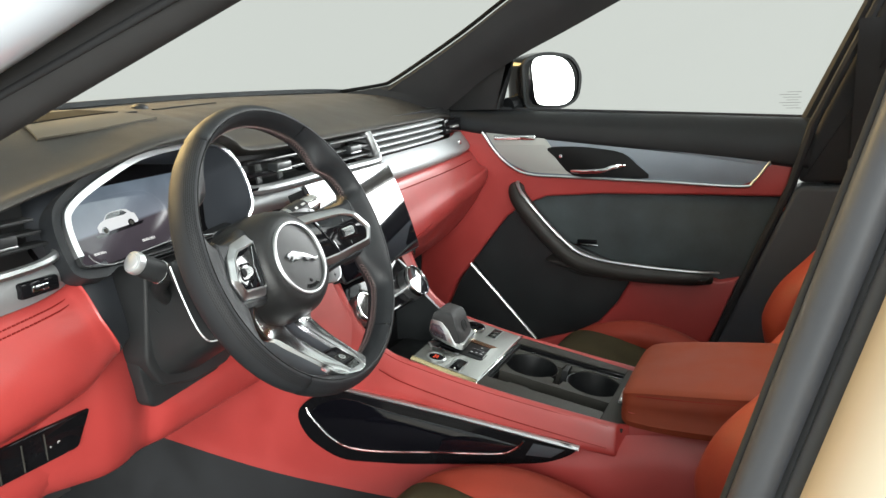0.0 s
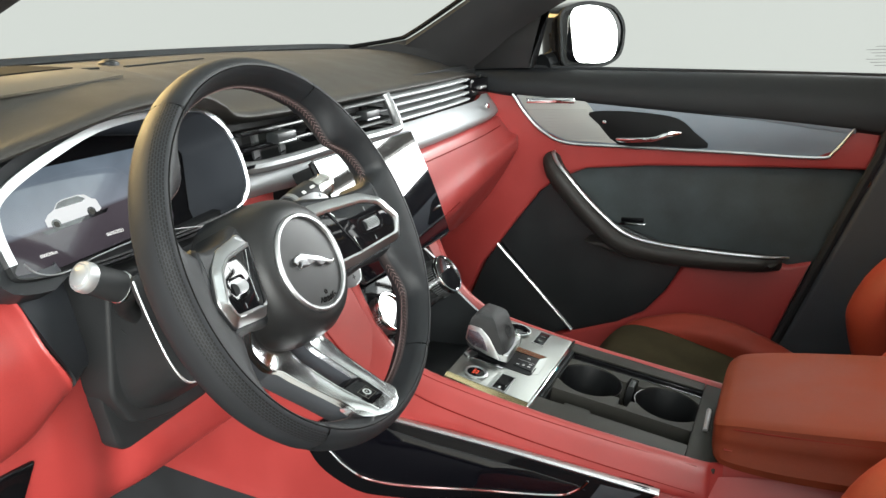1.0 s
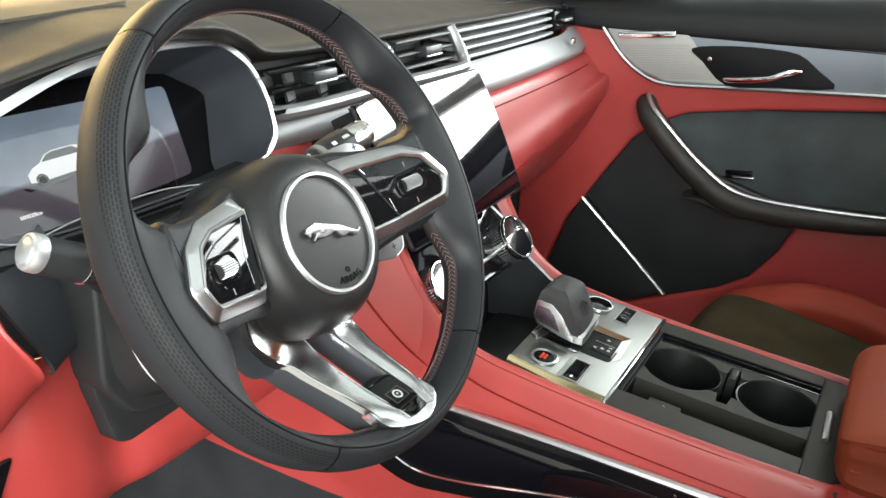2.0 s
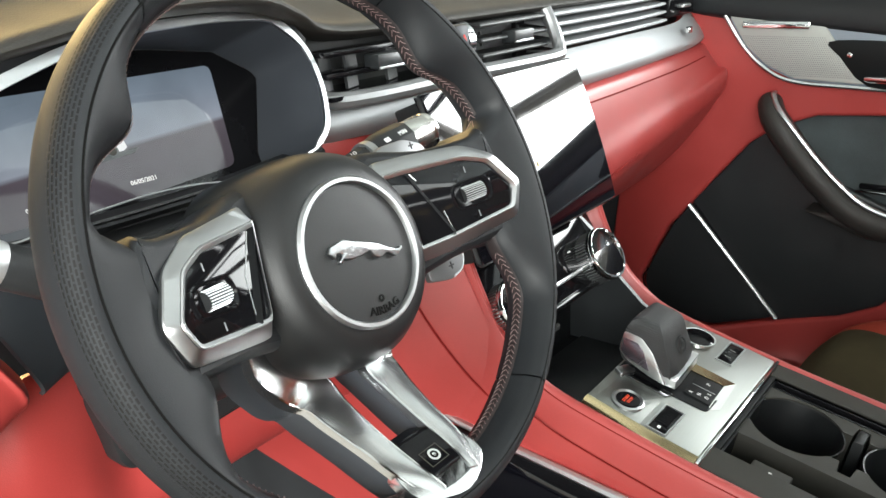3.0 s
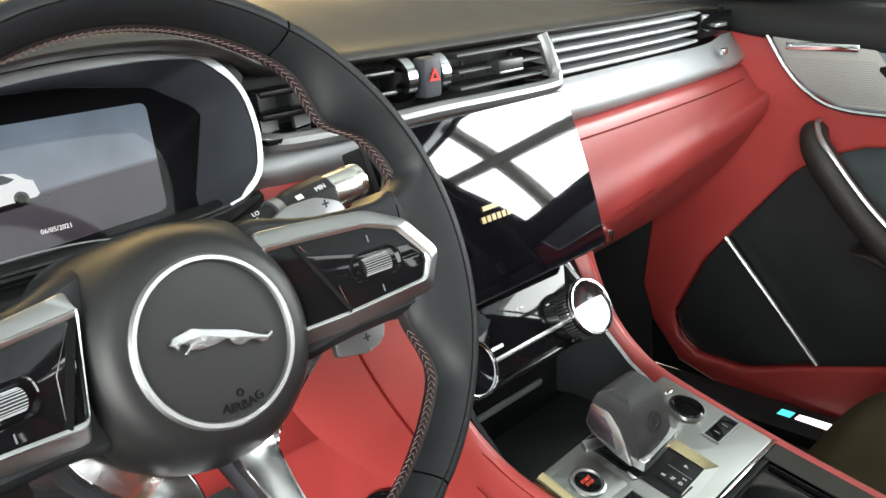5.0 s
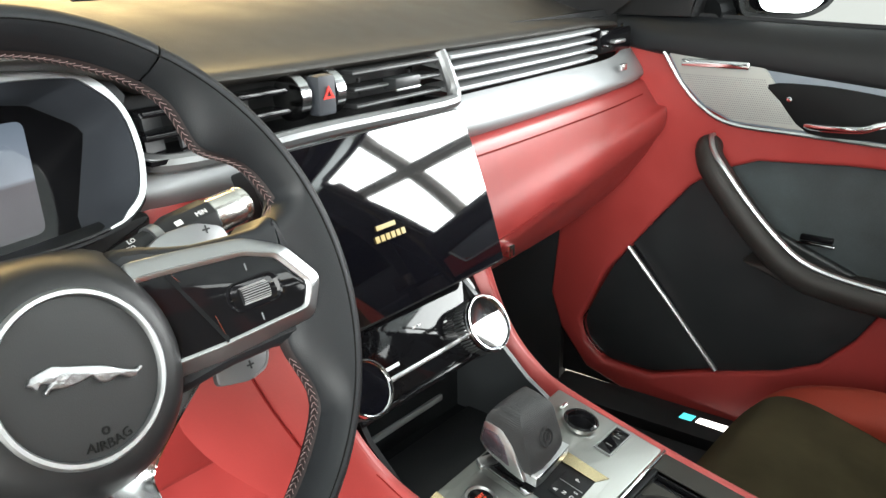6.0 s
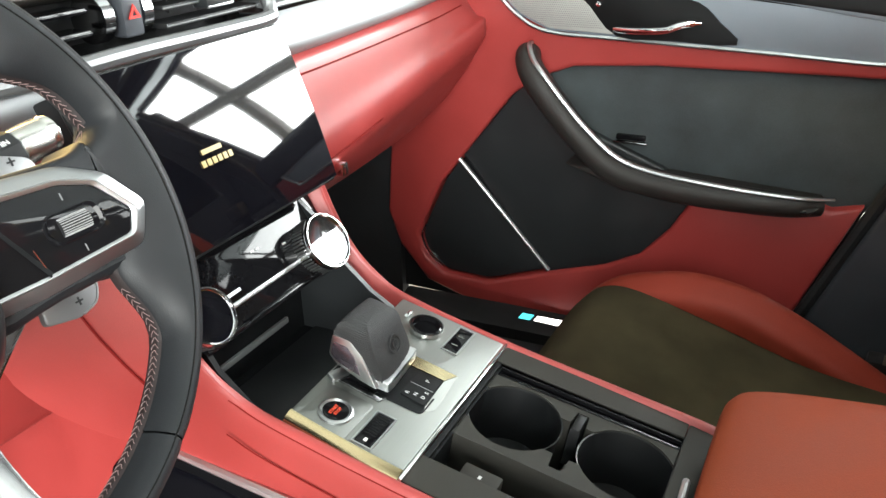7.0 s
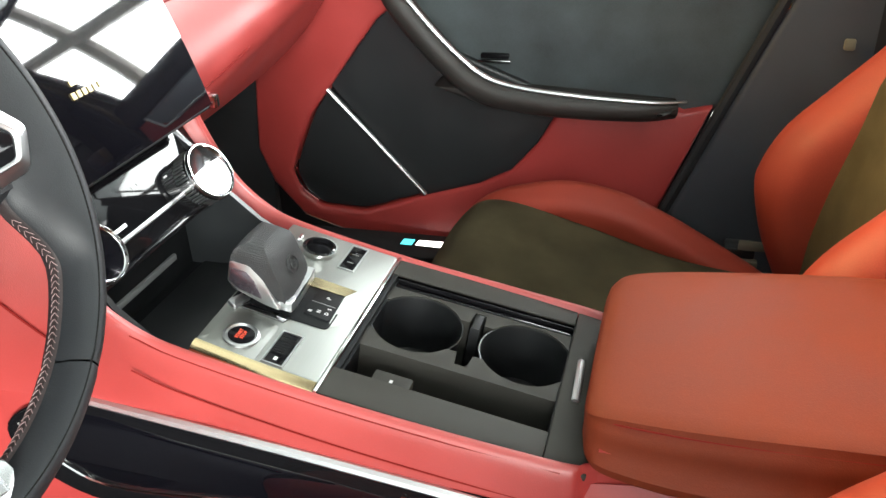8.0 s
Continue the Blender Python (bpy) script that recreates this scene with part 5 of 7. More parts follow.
def console():
    c = thing("centre_console", "red leather centre console with an aluminium selector plate", "console")
    # leather rails, left and right
    for s in (-1, 1):
        e = lambda v: 0.013 + s * v  # noqa: E731
        rows = []
        for y, z, w, h in ((-0.392, 0.740, 0.086, 0.040), (-0.363, 0.747, 0.104, 0.042), (-0.345, 0.751, 0.112, 0.042), (-0.24, 0.768, 0.116, 0.045), (-0.13, 0.788, 0.118, 0.050), (-0.012, 0.816, 0.120, 0.060), (0.030, 0.834, 0.122, 0.075), (0.062, 0.862, 0.124, 0.10), (0.088, 0.905, 0.126, 0.13), (0.108, 0.955, 0.128, 0.15)):
            fw = 0.10 if y > 0.02 else 0.0
            rows.append([(e(w - 0.012), y + 0.02, z - 0.030), (e(w - 0.003), y, z - 0.004), (e(w + 0.003), y - 0.001, z + 0.001), (e(w + 0.009), y, z - 0.004), (e(w + 0.014), y + fw * 0.3, z - h * 0.5), (e(w + 0.018), y + fw, z - h), (e(w + 0.010), y + fw, z - h - 0.006)])
        rl = part("leather_rail", skin(rows, 5, 4, closed=True), RED, c, "red leather side rail with stitching")
        runs = ((-0.345, 0.7505, 0.1120), (-0.24, 0.7675, 0.1160), (-0.13, 0.7875, 0.1180), (-0.012, 0.8155, 0.1200), (0.030, 0.8335, 0.1220))
        # The second run is a dark tube standing in for a crease's shade.
        for nm, dx, dz, rad in (("stitch_groove", 0.0086, 0.0035, 0.0008), ("leather_crease", 0.0172, 0.0345, 0.0008)):
            part(nm, tube(curve_pts([(e(w + dx), y, z - dz) for y, z, w in runs], 5), rad, 5), RED_DARK, rl)
        # side of the tunnel, floor to rail
        side = []
        for y, zt, zb in ((-0.62, 0.745, 0.60), (-0.45, 0.742, 0.595), (-0.38, 0.735, 0.59), (-0.33, 0.722, 0.588), (-0.2, 0.715, 0.58), (0.0, 0.74, 0.575), (0.12, 0.77, 0.575), (0.24, 0.79, 0.578), (0.36, 0.80, 0.588), (0.50, 0.80, 0.605), (0.62, 0.80, 0.62)):
            side.append([(e(0.112), y, zt), (e(0.130), y, zt - 0.03), (e(0.136), y, zt * 0.6 + zb * 0.4), (e(0.142), y, zb + 0.03), (e(0.148), y, zb)])
        part("tunnel_side", skin(side, 5, 5, 0.006), RED, c, "red leather tunnel side")
        part("tunnel_carpet", skin([[(e(0.146), y, zb + 0.004), (e(0.150), y, zb - 0.05), (e(0.17), y, CARFLOOR)] for y, zb in ((-0.62, 0.60), (-0.2, 0.58), (0.24, 0.578), (0.50, 0.605), (0.80, 0.64))], 4, 3, 0.005), CARPET, c, "black carpet along the tunnel")
        # gloss side panel with chrome lines
        if s < 0:
            gp = [(-0.203, 0.700), (-0.182, 0.653), (-0.116, 0.622), (0.009, 0.636), (0.250, 0.679), (0.290, 0.698), (0.309, 0.716), (0.264, 0.721), (0.11, 0.734), (-0.088, 0.754), (-0.162, 0.737)]
            panel = part("gloss_side_panel", prism(DOORSIDE, rounded(gp, 0.03, 4), 0.10, 0.1292, 0.003, 3), GLOSS, c, "piano-black side panel")
            part("bright_strip", tube(curve_pts([(-0.1255, 0.18, 0.770), (-0.126, 0.094, 0.756), (-0.126, -0.11, 0.736), (-0.124, -0.305, 0.712)], 6), 0.0058, 8, 0.8), BRIGHTRING, c, "satin aluminium strip")
            loop = curve_pts([(-0.1295, 0.176, 0.713), (-0.1295, 0.172, 0.702), (-0.1295, 0.154, 0.683), (-0.1295, 0.131, 0.664), (-0.1295, 0.096, 0.651), (-0.1295, 0.036, 0.653), (-0.1295, -0.07, 0.669), (-0.1295, -0.174, 0.684), (-0.1295, -0.204, 0.697), (-0.1295, -0.219, 0.713)], 5)
            part("chrome_line", tube(loop, 0.0019, 6), CHROME, panel)
            part("pocket_net", prism(DOORSIDE, curve_pts([(-0.165, 0.708), (-0.13, 0.668), (-0.08, 0.655), (0.0, 0.662), (0.17, 0.688), (0.205, 0.705), (0.0, 0.727), (-0.1, 0.740)], 3, True), 0.12, 0.1296, 0.001), SCREEN, panel)
            # Grey plate stands in for a reflection on the gloss panel.
            part("reflection_wedge", prism(DOORSIDE, [(0.235, 0.712), (0.285, 0.709), (0.262, 0.692), (0.222, 0.690)], 0.12, 0.1298, 0.001), GREYPLASTIC, panel)
    part("knee_buttress", skin([
        [(-0.112, 0.000, 0.790), (-0.116, 0.020, 0.770), (-0.119, 0.050, 0.745)],
        [(-0.114, 0.040, 0.822), (-0.120, 0.070, 0.790), (-0.126, 0.115, 0.755)],
        [(-0.119, 0.066, 0.855), (-0.130, 0.105, 0.822), (-0.143, 0.170, 0.765)],
        [(-0.124, 0.090, 0.905), (-0.146, 0.140, 0.878), (-0.176, 0.220, 0.815)],
        [(-0.129, 0.112, 0.960), (-0.160, 0.165, 0.940), (-0.200, 0.240, 0.900)],
        [(-0.130, 0.130, 1.040), (-0.162, 0.180, 1.030), (-0.200, 0.240, 1.010)],
    ], 5, 5, 0.004), RED, c, "red leather buttress beside the climate panel")
    # Dark tube drawn where the crease would fall into shade.
    part("buttress_crease", tube(curve_pts([(-0.1175, 0.019, 0.7715), (-0.1215, 0.068, 0.792), (-0.1315, 0.103, 0.824), (-0.1475, 0.138, 0.880), (-0.1615, 0.163, 0.942)], 5), 0.0012, 5), RED_DARK, c)
    # front tray between the rails
    part("front_tray", box((-0.105, -0.02, 0.755), (0.130, 0.13, 0.765), 0.002), DEEPBLACK, c)
    part("tray_back", box((-0.105, 0.115, 0.755), (0.130, 0.125, 0.88), 0.002), DEEPBLACK, c)
    # Right cheek gets a lighter material for the light it catches.
    for x, dz, cheek in ((-0.101, -0.018, DEEPBLACK), (0.108, 0.0, DOORPLASTIC)):
        part("tray_cheek", prism(basis((x + 0.006, 0, dz), (0, -1, 0), (0, 0, 1)), [(0.02, 0.806), (-0.02, 0.830), (-0.055, 0.861), (-0.080, 0.903), (-0.125, 0.94), (-0.125, 0.76), (0.02, 0.76)], 0, 0.006), cheek, c)
    part("tray_lip", box((-0.098, 0.110, 0.7875), (0.075, 0.1145, 0.7950), 0.0015), TRIMGREY, c, "satin grey lip at the back of the tray")
    part("tray_mat", box((-0.085, 0.0, 0.765), (0.110, 0.10, 0.768), 0.001), CUPBLACK, c)
    # aluminium plate
    pl = part("selector_plate", prism(PAD, rounded([(-0.106, 0.0), (0.117, 0.0), (0.117, 0.125), (-0.103, 0.118)], 0.004), -0.012, 0.0, 0.0015), PLATE, c, "brushed aluminium selector plate")
    part("plate_edge", box((-0.117, -0.0045, -0.002), (0.117, -0.0010, 0.0022), 0.001, m=PAD), CHROME, pl)
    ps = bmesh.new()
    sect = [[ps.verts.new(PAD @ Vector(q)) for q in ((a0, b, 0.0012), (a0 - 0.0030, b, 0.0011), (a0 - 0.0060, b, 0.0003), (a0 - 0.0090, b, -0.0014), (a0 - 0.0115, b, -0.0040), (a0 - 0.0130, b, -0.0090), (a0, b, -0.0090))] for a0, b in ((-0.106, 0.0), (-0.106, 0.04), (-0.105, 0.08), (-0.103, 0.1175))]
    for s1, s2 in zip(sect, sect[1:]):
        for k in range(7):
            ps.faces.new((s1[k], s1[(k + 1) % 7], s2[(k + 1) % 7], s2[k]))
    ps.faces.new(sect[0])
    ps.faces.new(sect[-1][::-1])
    part("plate_side", ps, GOLDTINT, pl, "bevelled metal edge, gold reflection in its colour")
    sb = part("start_surround", prism(PAD, rounded([(-0.108, 0.060), (-0.052, 0.060), (-0.052, 0.110), (-0.105, 0.110)], 0.006), -0.004, 0.0008, 0.0004), PLATE, pl)
    bm_ = PAD @ Matrix.Translation((-0.082, 0.084, 0))
    st = part("start_button", lathe(bm_, [(0.0165, 0), (0.0165, 0.0032), (0.0145, 0.0042), (0.0130, 0.0026), (0, 0.0026)], 36), SATIN, sb, "start button with lit red letters")
    part("start_face", lathe(bm_, [(0.0122, 0.0022), (0.0122, 0.0031), (0, 0.0032)], 28), GLOSS, st, "black button face")
    part("start_text", letters("START\nSTOP", 0.0045, bm_ @ Matrix.Translation((0, 0, 0.0036)), 0.0002), GLOWRED, st)
    part("dial", lathe(PAD @ Matrix.Translation((0.085, 0.079, 0)), [(0.017, 0), (0.017, 0.004), (0.0145, 0.005), (0.0135, 0.001), (0, 0.001)], 36), GLOSS, pl, "black cap with a chrome ring")
    part("dial_ring", lathe(PAD @ Matrix.Translation((0.085, 0.079, 0)), [(0.0172, 0.001), (0.0192, 0.001), (0.0186, 0.0046), (0.0172, 0.0046), (0.0172, 0.001)], 36, False), CHROME, pl)
    part("dial_mark", box((0.086, 0.103, 0), (0.100, 0.107, 0.003), 0.001, m=PAD), CHROME, pl)
    for lo, hi in (((-0.103, 0.034), (-0.056, 0.055)), ((0.064, 0.032), (0.111, 0.051))):
        sq = [(lo[0], lo[1]), (hi[0], lo[1]), (hi[0], hi[1]), (lo[0], hi[1])]
        sf = part("switch_frame", ring_prism(PAD, sq, inset(sq, 0.0022), 0.0, 0.0016), SATIN, pl)
        part("switch_key", prism(PAD, inset(sq, 0.0026), -0.002, 0.001, 0.0006), GLOSS, sf)
        if lo[0] < 0:
            rl = bmesh.new()
            for k in range(9):
                add_box(rl, (lo[0] + 0.014 + k * 0.0032, lo[1] + 0.004, 0.0008), (lo[0] + 0.0162 + k * 0.0032, hi[1] - 0.004, 0.0034), 0.0004, PAD, 1)
            part("roller", rl, GLOSS, sf, "knurled black roller")
        else:
            for k in range(2):
                part("key_line", box((lo[0] + 0.014 + k * 0.016, lo[1] + 0.006, 0.001), (lo[0] + 0.0152 + k * 0.016, lo[1] + 0.013, 0.0013), 0, m=PAD), PLATE, sf)
            continue
        part("switch_mark", box(((lo[0] + hi[0]) / 2 - 0.017, lo[1] + 0.009, 0.001), ((lo[0] + hi[0]) / 2 - 0.013, lo[1] + 0.012, 0.0014), 0, m=PAD), WHITEINK, sf)
    # cup holder insert: a flat frame with openings, cavities below
    part("deck_side", box((-0.115, -0.198, -0.006), (-0.077, 0.0, 0.0), 0.001, TRY), TRAY, c, "dark grey plastic deck")
    part("deck_side", box((0.088, -0.198, -0.006), (0.116, 0.0, 0.0), 0.001, TRY), TRAY, c, "dark grey plastic deck")
    part("deck_front", box((-0.077, -0.006, -0.006), (0.088, 0.0, -0.001), 0.001, m=TRY), DEEPBLACK, c)
    part("rear_deck", box((-0.115, -0.236, -0.010), (0.115, -0.1985, 0.0), 0.002, m=TRY), TRAY, c)
    part("bin_catch", tube([TRY @ Vector((-0.030, -0.214, 0.001)), TRY @ Vector((-0.022, -0.2135, 0.003)), TRY @ Vector((0.020, -0.212, 0.004)), TRY @ Vector((0.028, -0.212, 0.001))], 0.0036, 8), CAPMETAL, c, "bright metal bin catch")
    well = bmesh.new()
    add_box(well, (-0.092, -0.202, -0.085), (0.092, -0.004, -0.080), 0, TRY)
    add_box(well, (-0.092, -0.202, -0.085), (-0.088, -0.004, -0.002), 0, TRY)
    add_box(well, (0.088, -0.202, -0.085), (0.092, -0.004, -0.002), 0, TRY)
    add_box(well, (-0.092, -0.202, -0.085), (0.092, -0.198, -0.002), 0, TRY)
    add_box(well, (-0.092, -0.008, -0.085), (0.092, -0.004, -0.006), 0, TRY)
    part("well", well, DEEPBLACK, c, "black cup holder well")
    # insert plate with two round cut-outs and a slot between them
    near, far = [], []
    for k in range(98):
        y = -0.1975 + 0.1935 * k / 97
        xn, xf = -0.001, 0.050
        for cy in (-0.048, -0.159):
            if abs(y - cy) < 0.0455:
                w_ = math.sqrt(0.0455 ** 2 - (y - cy) ** 2)
                xn, xf = min(xn, 0.025 - w_), max(xf, 0.025 + w_)
        if -0.110 < y < -0.0976:
            xn, xf = -0.019, 0.0675
        near.append((xn, y))
        far.append((xf, y))
    part("divider", prism(TRY, [(-0.030, -0.1975)] + near + [(-0.030, -0.004)], -0.075, -0.006), TRAY, c, "scalloped grey divider")
    part("divider", prism(TRY, [(0.0735, -0.1975)] + far + [(0.0735, -0.004)], -0.075, -0.006), TRAY, c, "scalloped grey divider")
    for cy in (-0.048, -0.159):
        cm = TRY @ Matrix.Translation((0.025, cy, 0))
        cup = part("cup_holder", lathe(cm, [(0.0465, -0.0075), (0.0450, -0.0078), (0.0445, -0.010), (0.0415, -0.072), (0.0, -0.074)], 48, False), CUPBLACK, c, "round black cup holder")
        part("cup_pad", lathe(cm, [(0.020, -0.0738), (0.018, -0.068), (0.010, -0.066), (0, -0.0655)], 28), PLASTIC, cup)
    part("cup_clip", prism(TRY, [(0.040, -0.1085), (0.066, -0.1085), (0.066, -0.0985), (0.040, -0.0985)], -0.050, -0.0045, 0.003), PLASTIC, c)
    part("slide_track", box((0.074, -0.198, -0.014), (0.080, -0.008, -0.006), 0.001, m=TRY), GLOSS, c)
    part("slide_track", box((0.083, -0.198, -0.010), (0.087, -0.008, -0.003), 0.001, m=TRY), GLOSS, c)
    usb = part("socket_block", box((-0.080, -0.0695, -0.05), (-0.052, -0.0325, -0.010), 0.002, m=TRY), TRAY, c)
    part("socket_mark", box((-0.066, -0.0525, -0.010), (-0.062, -0.0495, -0.0097), 0, m=TRY), WHITEINK, usb)
    # rear bin under the armrest
    part("bin_body", skin([[(0.013 + sx * w, y, z) for sx, w, z in ((-1, 0.140, 0.44), (-1, 0.122, 0.60), (-1, 0.110, 0.725), (-1, 0.106, 0.764), (-1, 0.098, 0.772), (1, 0.098, 0.772), (1, 0.106, 0.764), (1, 0.110, 0.725), (1, 0.128, 0.60), (1, 0.150, 0.44))] for y in (-0.374, -0.45, -0.55, -0.70)], 3, 3, 0.005), RED, c, "red leather bin below the armrest")


console()


def gear_selector():
    g = thing("gear_selector", "black leather gear selector with polished metal sides", "gear lever")
    part("gate", prism(PAD, rounded([(-0.036, 0.020), (0.018, 0.018), (0.022, 0.060), (0.018, 0.118), (-0.040, 0.118)], 0.006), -0.004, 0.0012, 0.0006), DEEPBLACK, g, "glossy black gate")
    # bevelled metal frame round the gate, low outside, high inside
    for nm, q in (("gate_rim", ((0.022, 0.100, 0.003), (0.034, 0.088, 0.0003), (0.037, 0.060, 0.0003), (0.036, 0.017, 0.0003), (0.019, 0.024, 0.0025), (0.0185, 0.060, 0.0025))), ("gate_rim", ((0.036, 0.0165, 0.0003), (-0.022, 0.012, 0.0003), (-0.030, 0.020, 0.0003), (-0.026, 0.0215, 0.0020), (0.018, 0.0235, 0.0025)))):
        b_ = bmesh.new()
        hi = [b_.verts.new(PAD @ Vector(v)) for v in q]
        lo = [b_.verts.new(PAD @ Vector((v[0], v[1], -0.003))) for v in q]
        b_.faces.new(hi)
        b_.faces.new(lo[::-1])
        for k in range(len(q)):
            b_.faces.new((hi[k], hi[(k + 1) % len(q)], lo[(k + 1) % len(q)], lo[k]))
        part(nm, b_, GOLDTINT if q[0][1] > 0.05 else PLATE, g, "bevelled metal frame")
    part("gate_front", prism(PAD, rounded([(-0.050, 0.108), (-0.030, 0.101), (-0.022, 0.110), (-0.044, 0.119)], 0.003), 0.0, 0.004, 0.0015), SATIN, g)
    part("slide_plate", prism(PAD, [(-0.046, 0.060), (-0.036, 0.056), (-0.034, 0.100), (-0.044, 0.106)], 0.0, 0.0018, 0.0008), DARKCHROME, g)
    part("boot", box((-0.030, 0.062, 0.0), (0.012, 0.112, 0.013), 0.004, m=PAD), GLOSS, g)
    xc = -0.011
    rows = []
    for h, f, r, w in ((0.008, 0.110, 0.070, 0.020), (0.013, 0.117, 0.0635, 0.0255), (0.022, 0.121, 0.0630, 0.0285), (0.034, 0.122, 0.0680, 0.0290), (0.046, 0.1215, 0.0760, 0.0285), (0.055, 0.1200, 0.0810, 0.0278), (0.0608, 0.1165, 0.0855, 0.0255), (0.0638, 0.1110, 0.0910, 0.0205), (0.0648, 0.1045, 0.0965, 0.010)):
        m_ = (f + r) / 2
        ring = [(w, m_ + (f - m_) * 0.62), (w * 0.80, f), (-w * 0.84, f), (-w, m_ + (f - m_) * 0.68), (-w, m_ + (r - m_) * 0.78), (-w * 0.90, r), (0, r - 0.0010), (w * 0.84, r), (w, m_ + (r - m_) * 0.66)]
        rows.append([PAD @ Vector((xc + x, y, h)) for x, y in ring])
    knob = skin(rows, 24, 5, closed=True)
    bmesh.ops.recalc_face_normals(knob, faces=knob.faces)
    knob.normal_update()
    for v, n in [(v, v.normal.copy()) for v in knob.verts]:
        v.co += n * 0.00016 * math.sin(2 * math.pi * (v.co.y + v.co.z) / 0.0022)
    part("grip", knob, KNOB, g, "finely ribbed black leather knob", 60)
    for s in (-1, 1):
        pl = basis(PAD @ Vector((xc + s * 0.0318, 0.092, 0)), PAD.to_3x3() @ Vector((0, s, 0)), PAD.to_3x3() @ Vector((-s * 0.06, 0, 1)))
        shape = [(0.029, 0.046), (0.010, 0.047), (-0.005, 0.037), (-0.027, 0.010), (-0.008, 0.0115), (0.018, 0.017), (0.029, 0.024)]
        frame_ = part("side_plate", prism(pl, rounded([(s * a, b) for a, b in shape], 0.003), -0.010, 0.0006, 0.0006), BRIGHTRING, g, "bright metal side frame")
        glass = [(0.027, 0.0395), (0.0115, 0.0400), (0.003, 0.0335), (-0.0080, 0.0165), (0.016, 0.0195), (0.027, 0.0255)]
        part("side_inlay", prism(pl, rounded([(s * a, b) for a, b in glass], 0.002), -0.004, 0.0012, 0.0005), PLUM, frame_, "dark polished inlay")
    rear = basis(PAD @ Vector((xc, 0.0580, 0.0105)), PAD.to_3x3() @ Vector((1, 0, 0)), PAD.to_3x3() @ Vector((0, 0.10, 1)))
    part("rear_blade", prism(rear, rounded([(-0.0265, -0.003), (-0.014, -0.004), (-0.004, -0.002), (0.0265, 0.004), (0.0275, 0.0165), (0.004, 0.0095), (-0.010, 0.0065), (-0.0275, 0.009)], 0.002), -0.012, 0.0022, 0.0015), BRIGHTRING, g, "bright metal lower band")
    em = basis(PAD @ Vector((xc + 0.002, 0.0706, 0.042)), PAD.to_3x3() @ Vector((1, 0, 0)), PAD.to_3x3() @ Vector((0, 0.58, 1)))
    for r in (0.0085, 0.0042):
        part("embossed_ring", lathe(em, [(r - 0.0008, -0.003), (r - 0.0008, 0.0008), (r + 0.0008, 0.0008), (r + 0.0008, -0.003)], 24, False), KNOB, g)
    panel = part("gear_keys", prism(PAD, rounded([(-0.026, 0.0225), (0.0175, 0.0245), (0.0150, 0.051), (-0.024, 0.050)], 0.002), 0.0008, 0.0030, 0.0006), DEEPBLACK, g, "black key block with white letters")
    part("key_gap", box((-0.0042, 0.0245, 0.0030), (-0.0036, 0.049, 0.0032), 0, m=PAD), SATIN, panel)
    part("key_text", letters("P", 0.0066, PAD @ Matrix.Translation((0.0070, 0.0355, 0.0031)), 0.0001), WHITEINK, panel)
    for tx, x, y in (("R", -0.0190, 0.0445), ("N", -0.0165, 0.0365), ("D", -0.0165, 0.0285), ("S", -0.0090, 0.0285)):
        part("key_text", letters(tx, 0.0056, PAD @ Matrix.Translation((x, y, 0.0031)), 0.0001), WHITEINK, panel)


gear_selector()


def armrest():
    a = thing("armrest", "padded red leather centre armrest", "armrest")
    rows = []
    for y, x0, x1, zb, zt, r in ((-0.358, -0.070, 0.100, 0.758, 0.788, 0.008), (-0.364, -0.088, 0.120, 0.750, 0.797, 0.014), (-0.385, -0.100, 0.134, 0.746, 0.805, 0.018), (-0.46, -0.111, 0.140, 0.746, 0.814, 0.020), (-0.60, -0.115, 0.142, 0.750, 0.824, 0.020), (-0.75, -0.115, 0.142, 0.752, 0.826, 0.020)):
        rows.append([(x0 + r, y, zt), (x0 + 0.004, y, zt - r * 0.6), (x0, y, (zt + zb) / 2), (x0 + 0.010, y, zb), (x1 - 0.010, y, zb), (x1, y, (zt + zb) / 2), (x1 - 0.004, y, zt - r * 0.6), (x1 - r, y, zt), ((x0 + x1) / 2, y, zt + 0.003)])
    part("pad", skin(rows, 5, 4, closed=True), RED_ARM, a)
    part("pad_seam", tube(curve_pts([(-0.090, -0.374, 0.7935), (-0.0995, -0.40, 0.7985), (-0.1070, -0.47, 0.8035), (-0.1110, -0.60, 0.8120)], 5), 0.0008, 5), RED_DARK, a)


armrest()


# ---- steering wheel ----
TW = radians(23)
WHEEL = basis((-0.371, -0.0112, 1.0698), (1, 0, 0), (0, math.sin(TW), math.cos(TW)))


def rim_inner(a):
    """Radius of the rim's inner edge: thumb rests at ten and two, fillets into the side spokes."""
    f = math.degrees(math.atan2(math.sin(a), abs(math.cos(a))))
    ease = lambda v: (lambda c: c * c * (3 - 2 * c))(min(1.0, max(0.0, v)))  # noqa: E731
    return 0.1705 - 0.0175 * math.exp(-((f - 38) / 8.5) ** 2) - 0.030 * ease((16.5 - f) / 6) * ease((f + 36) / 18)


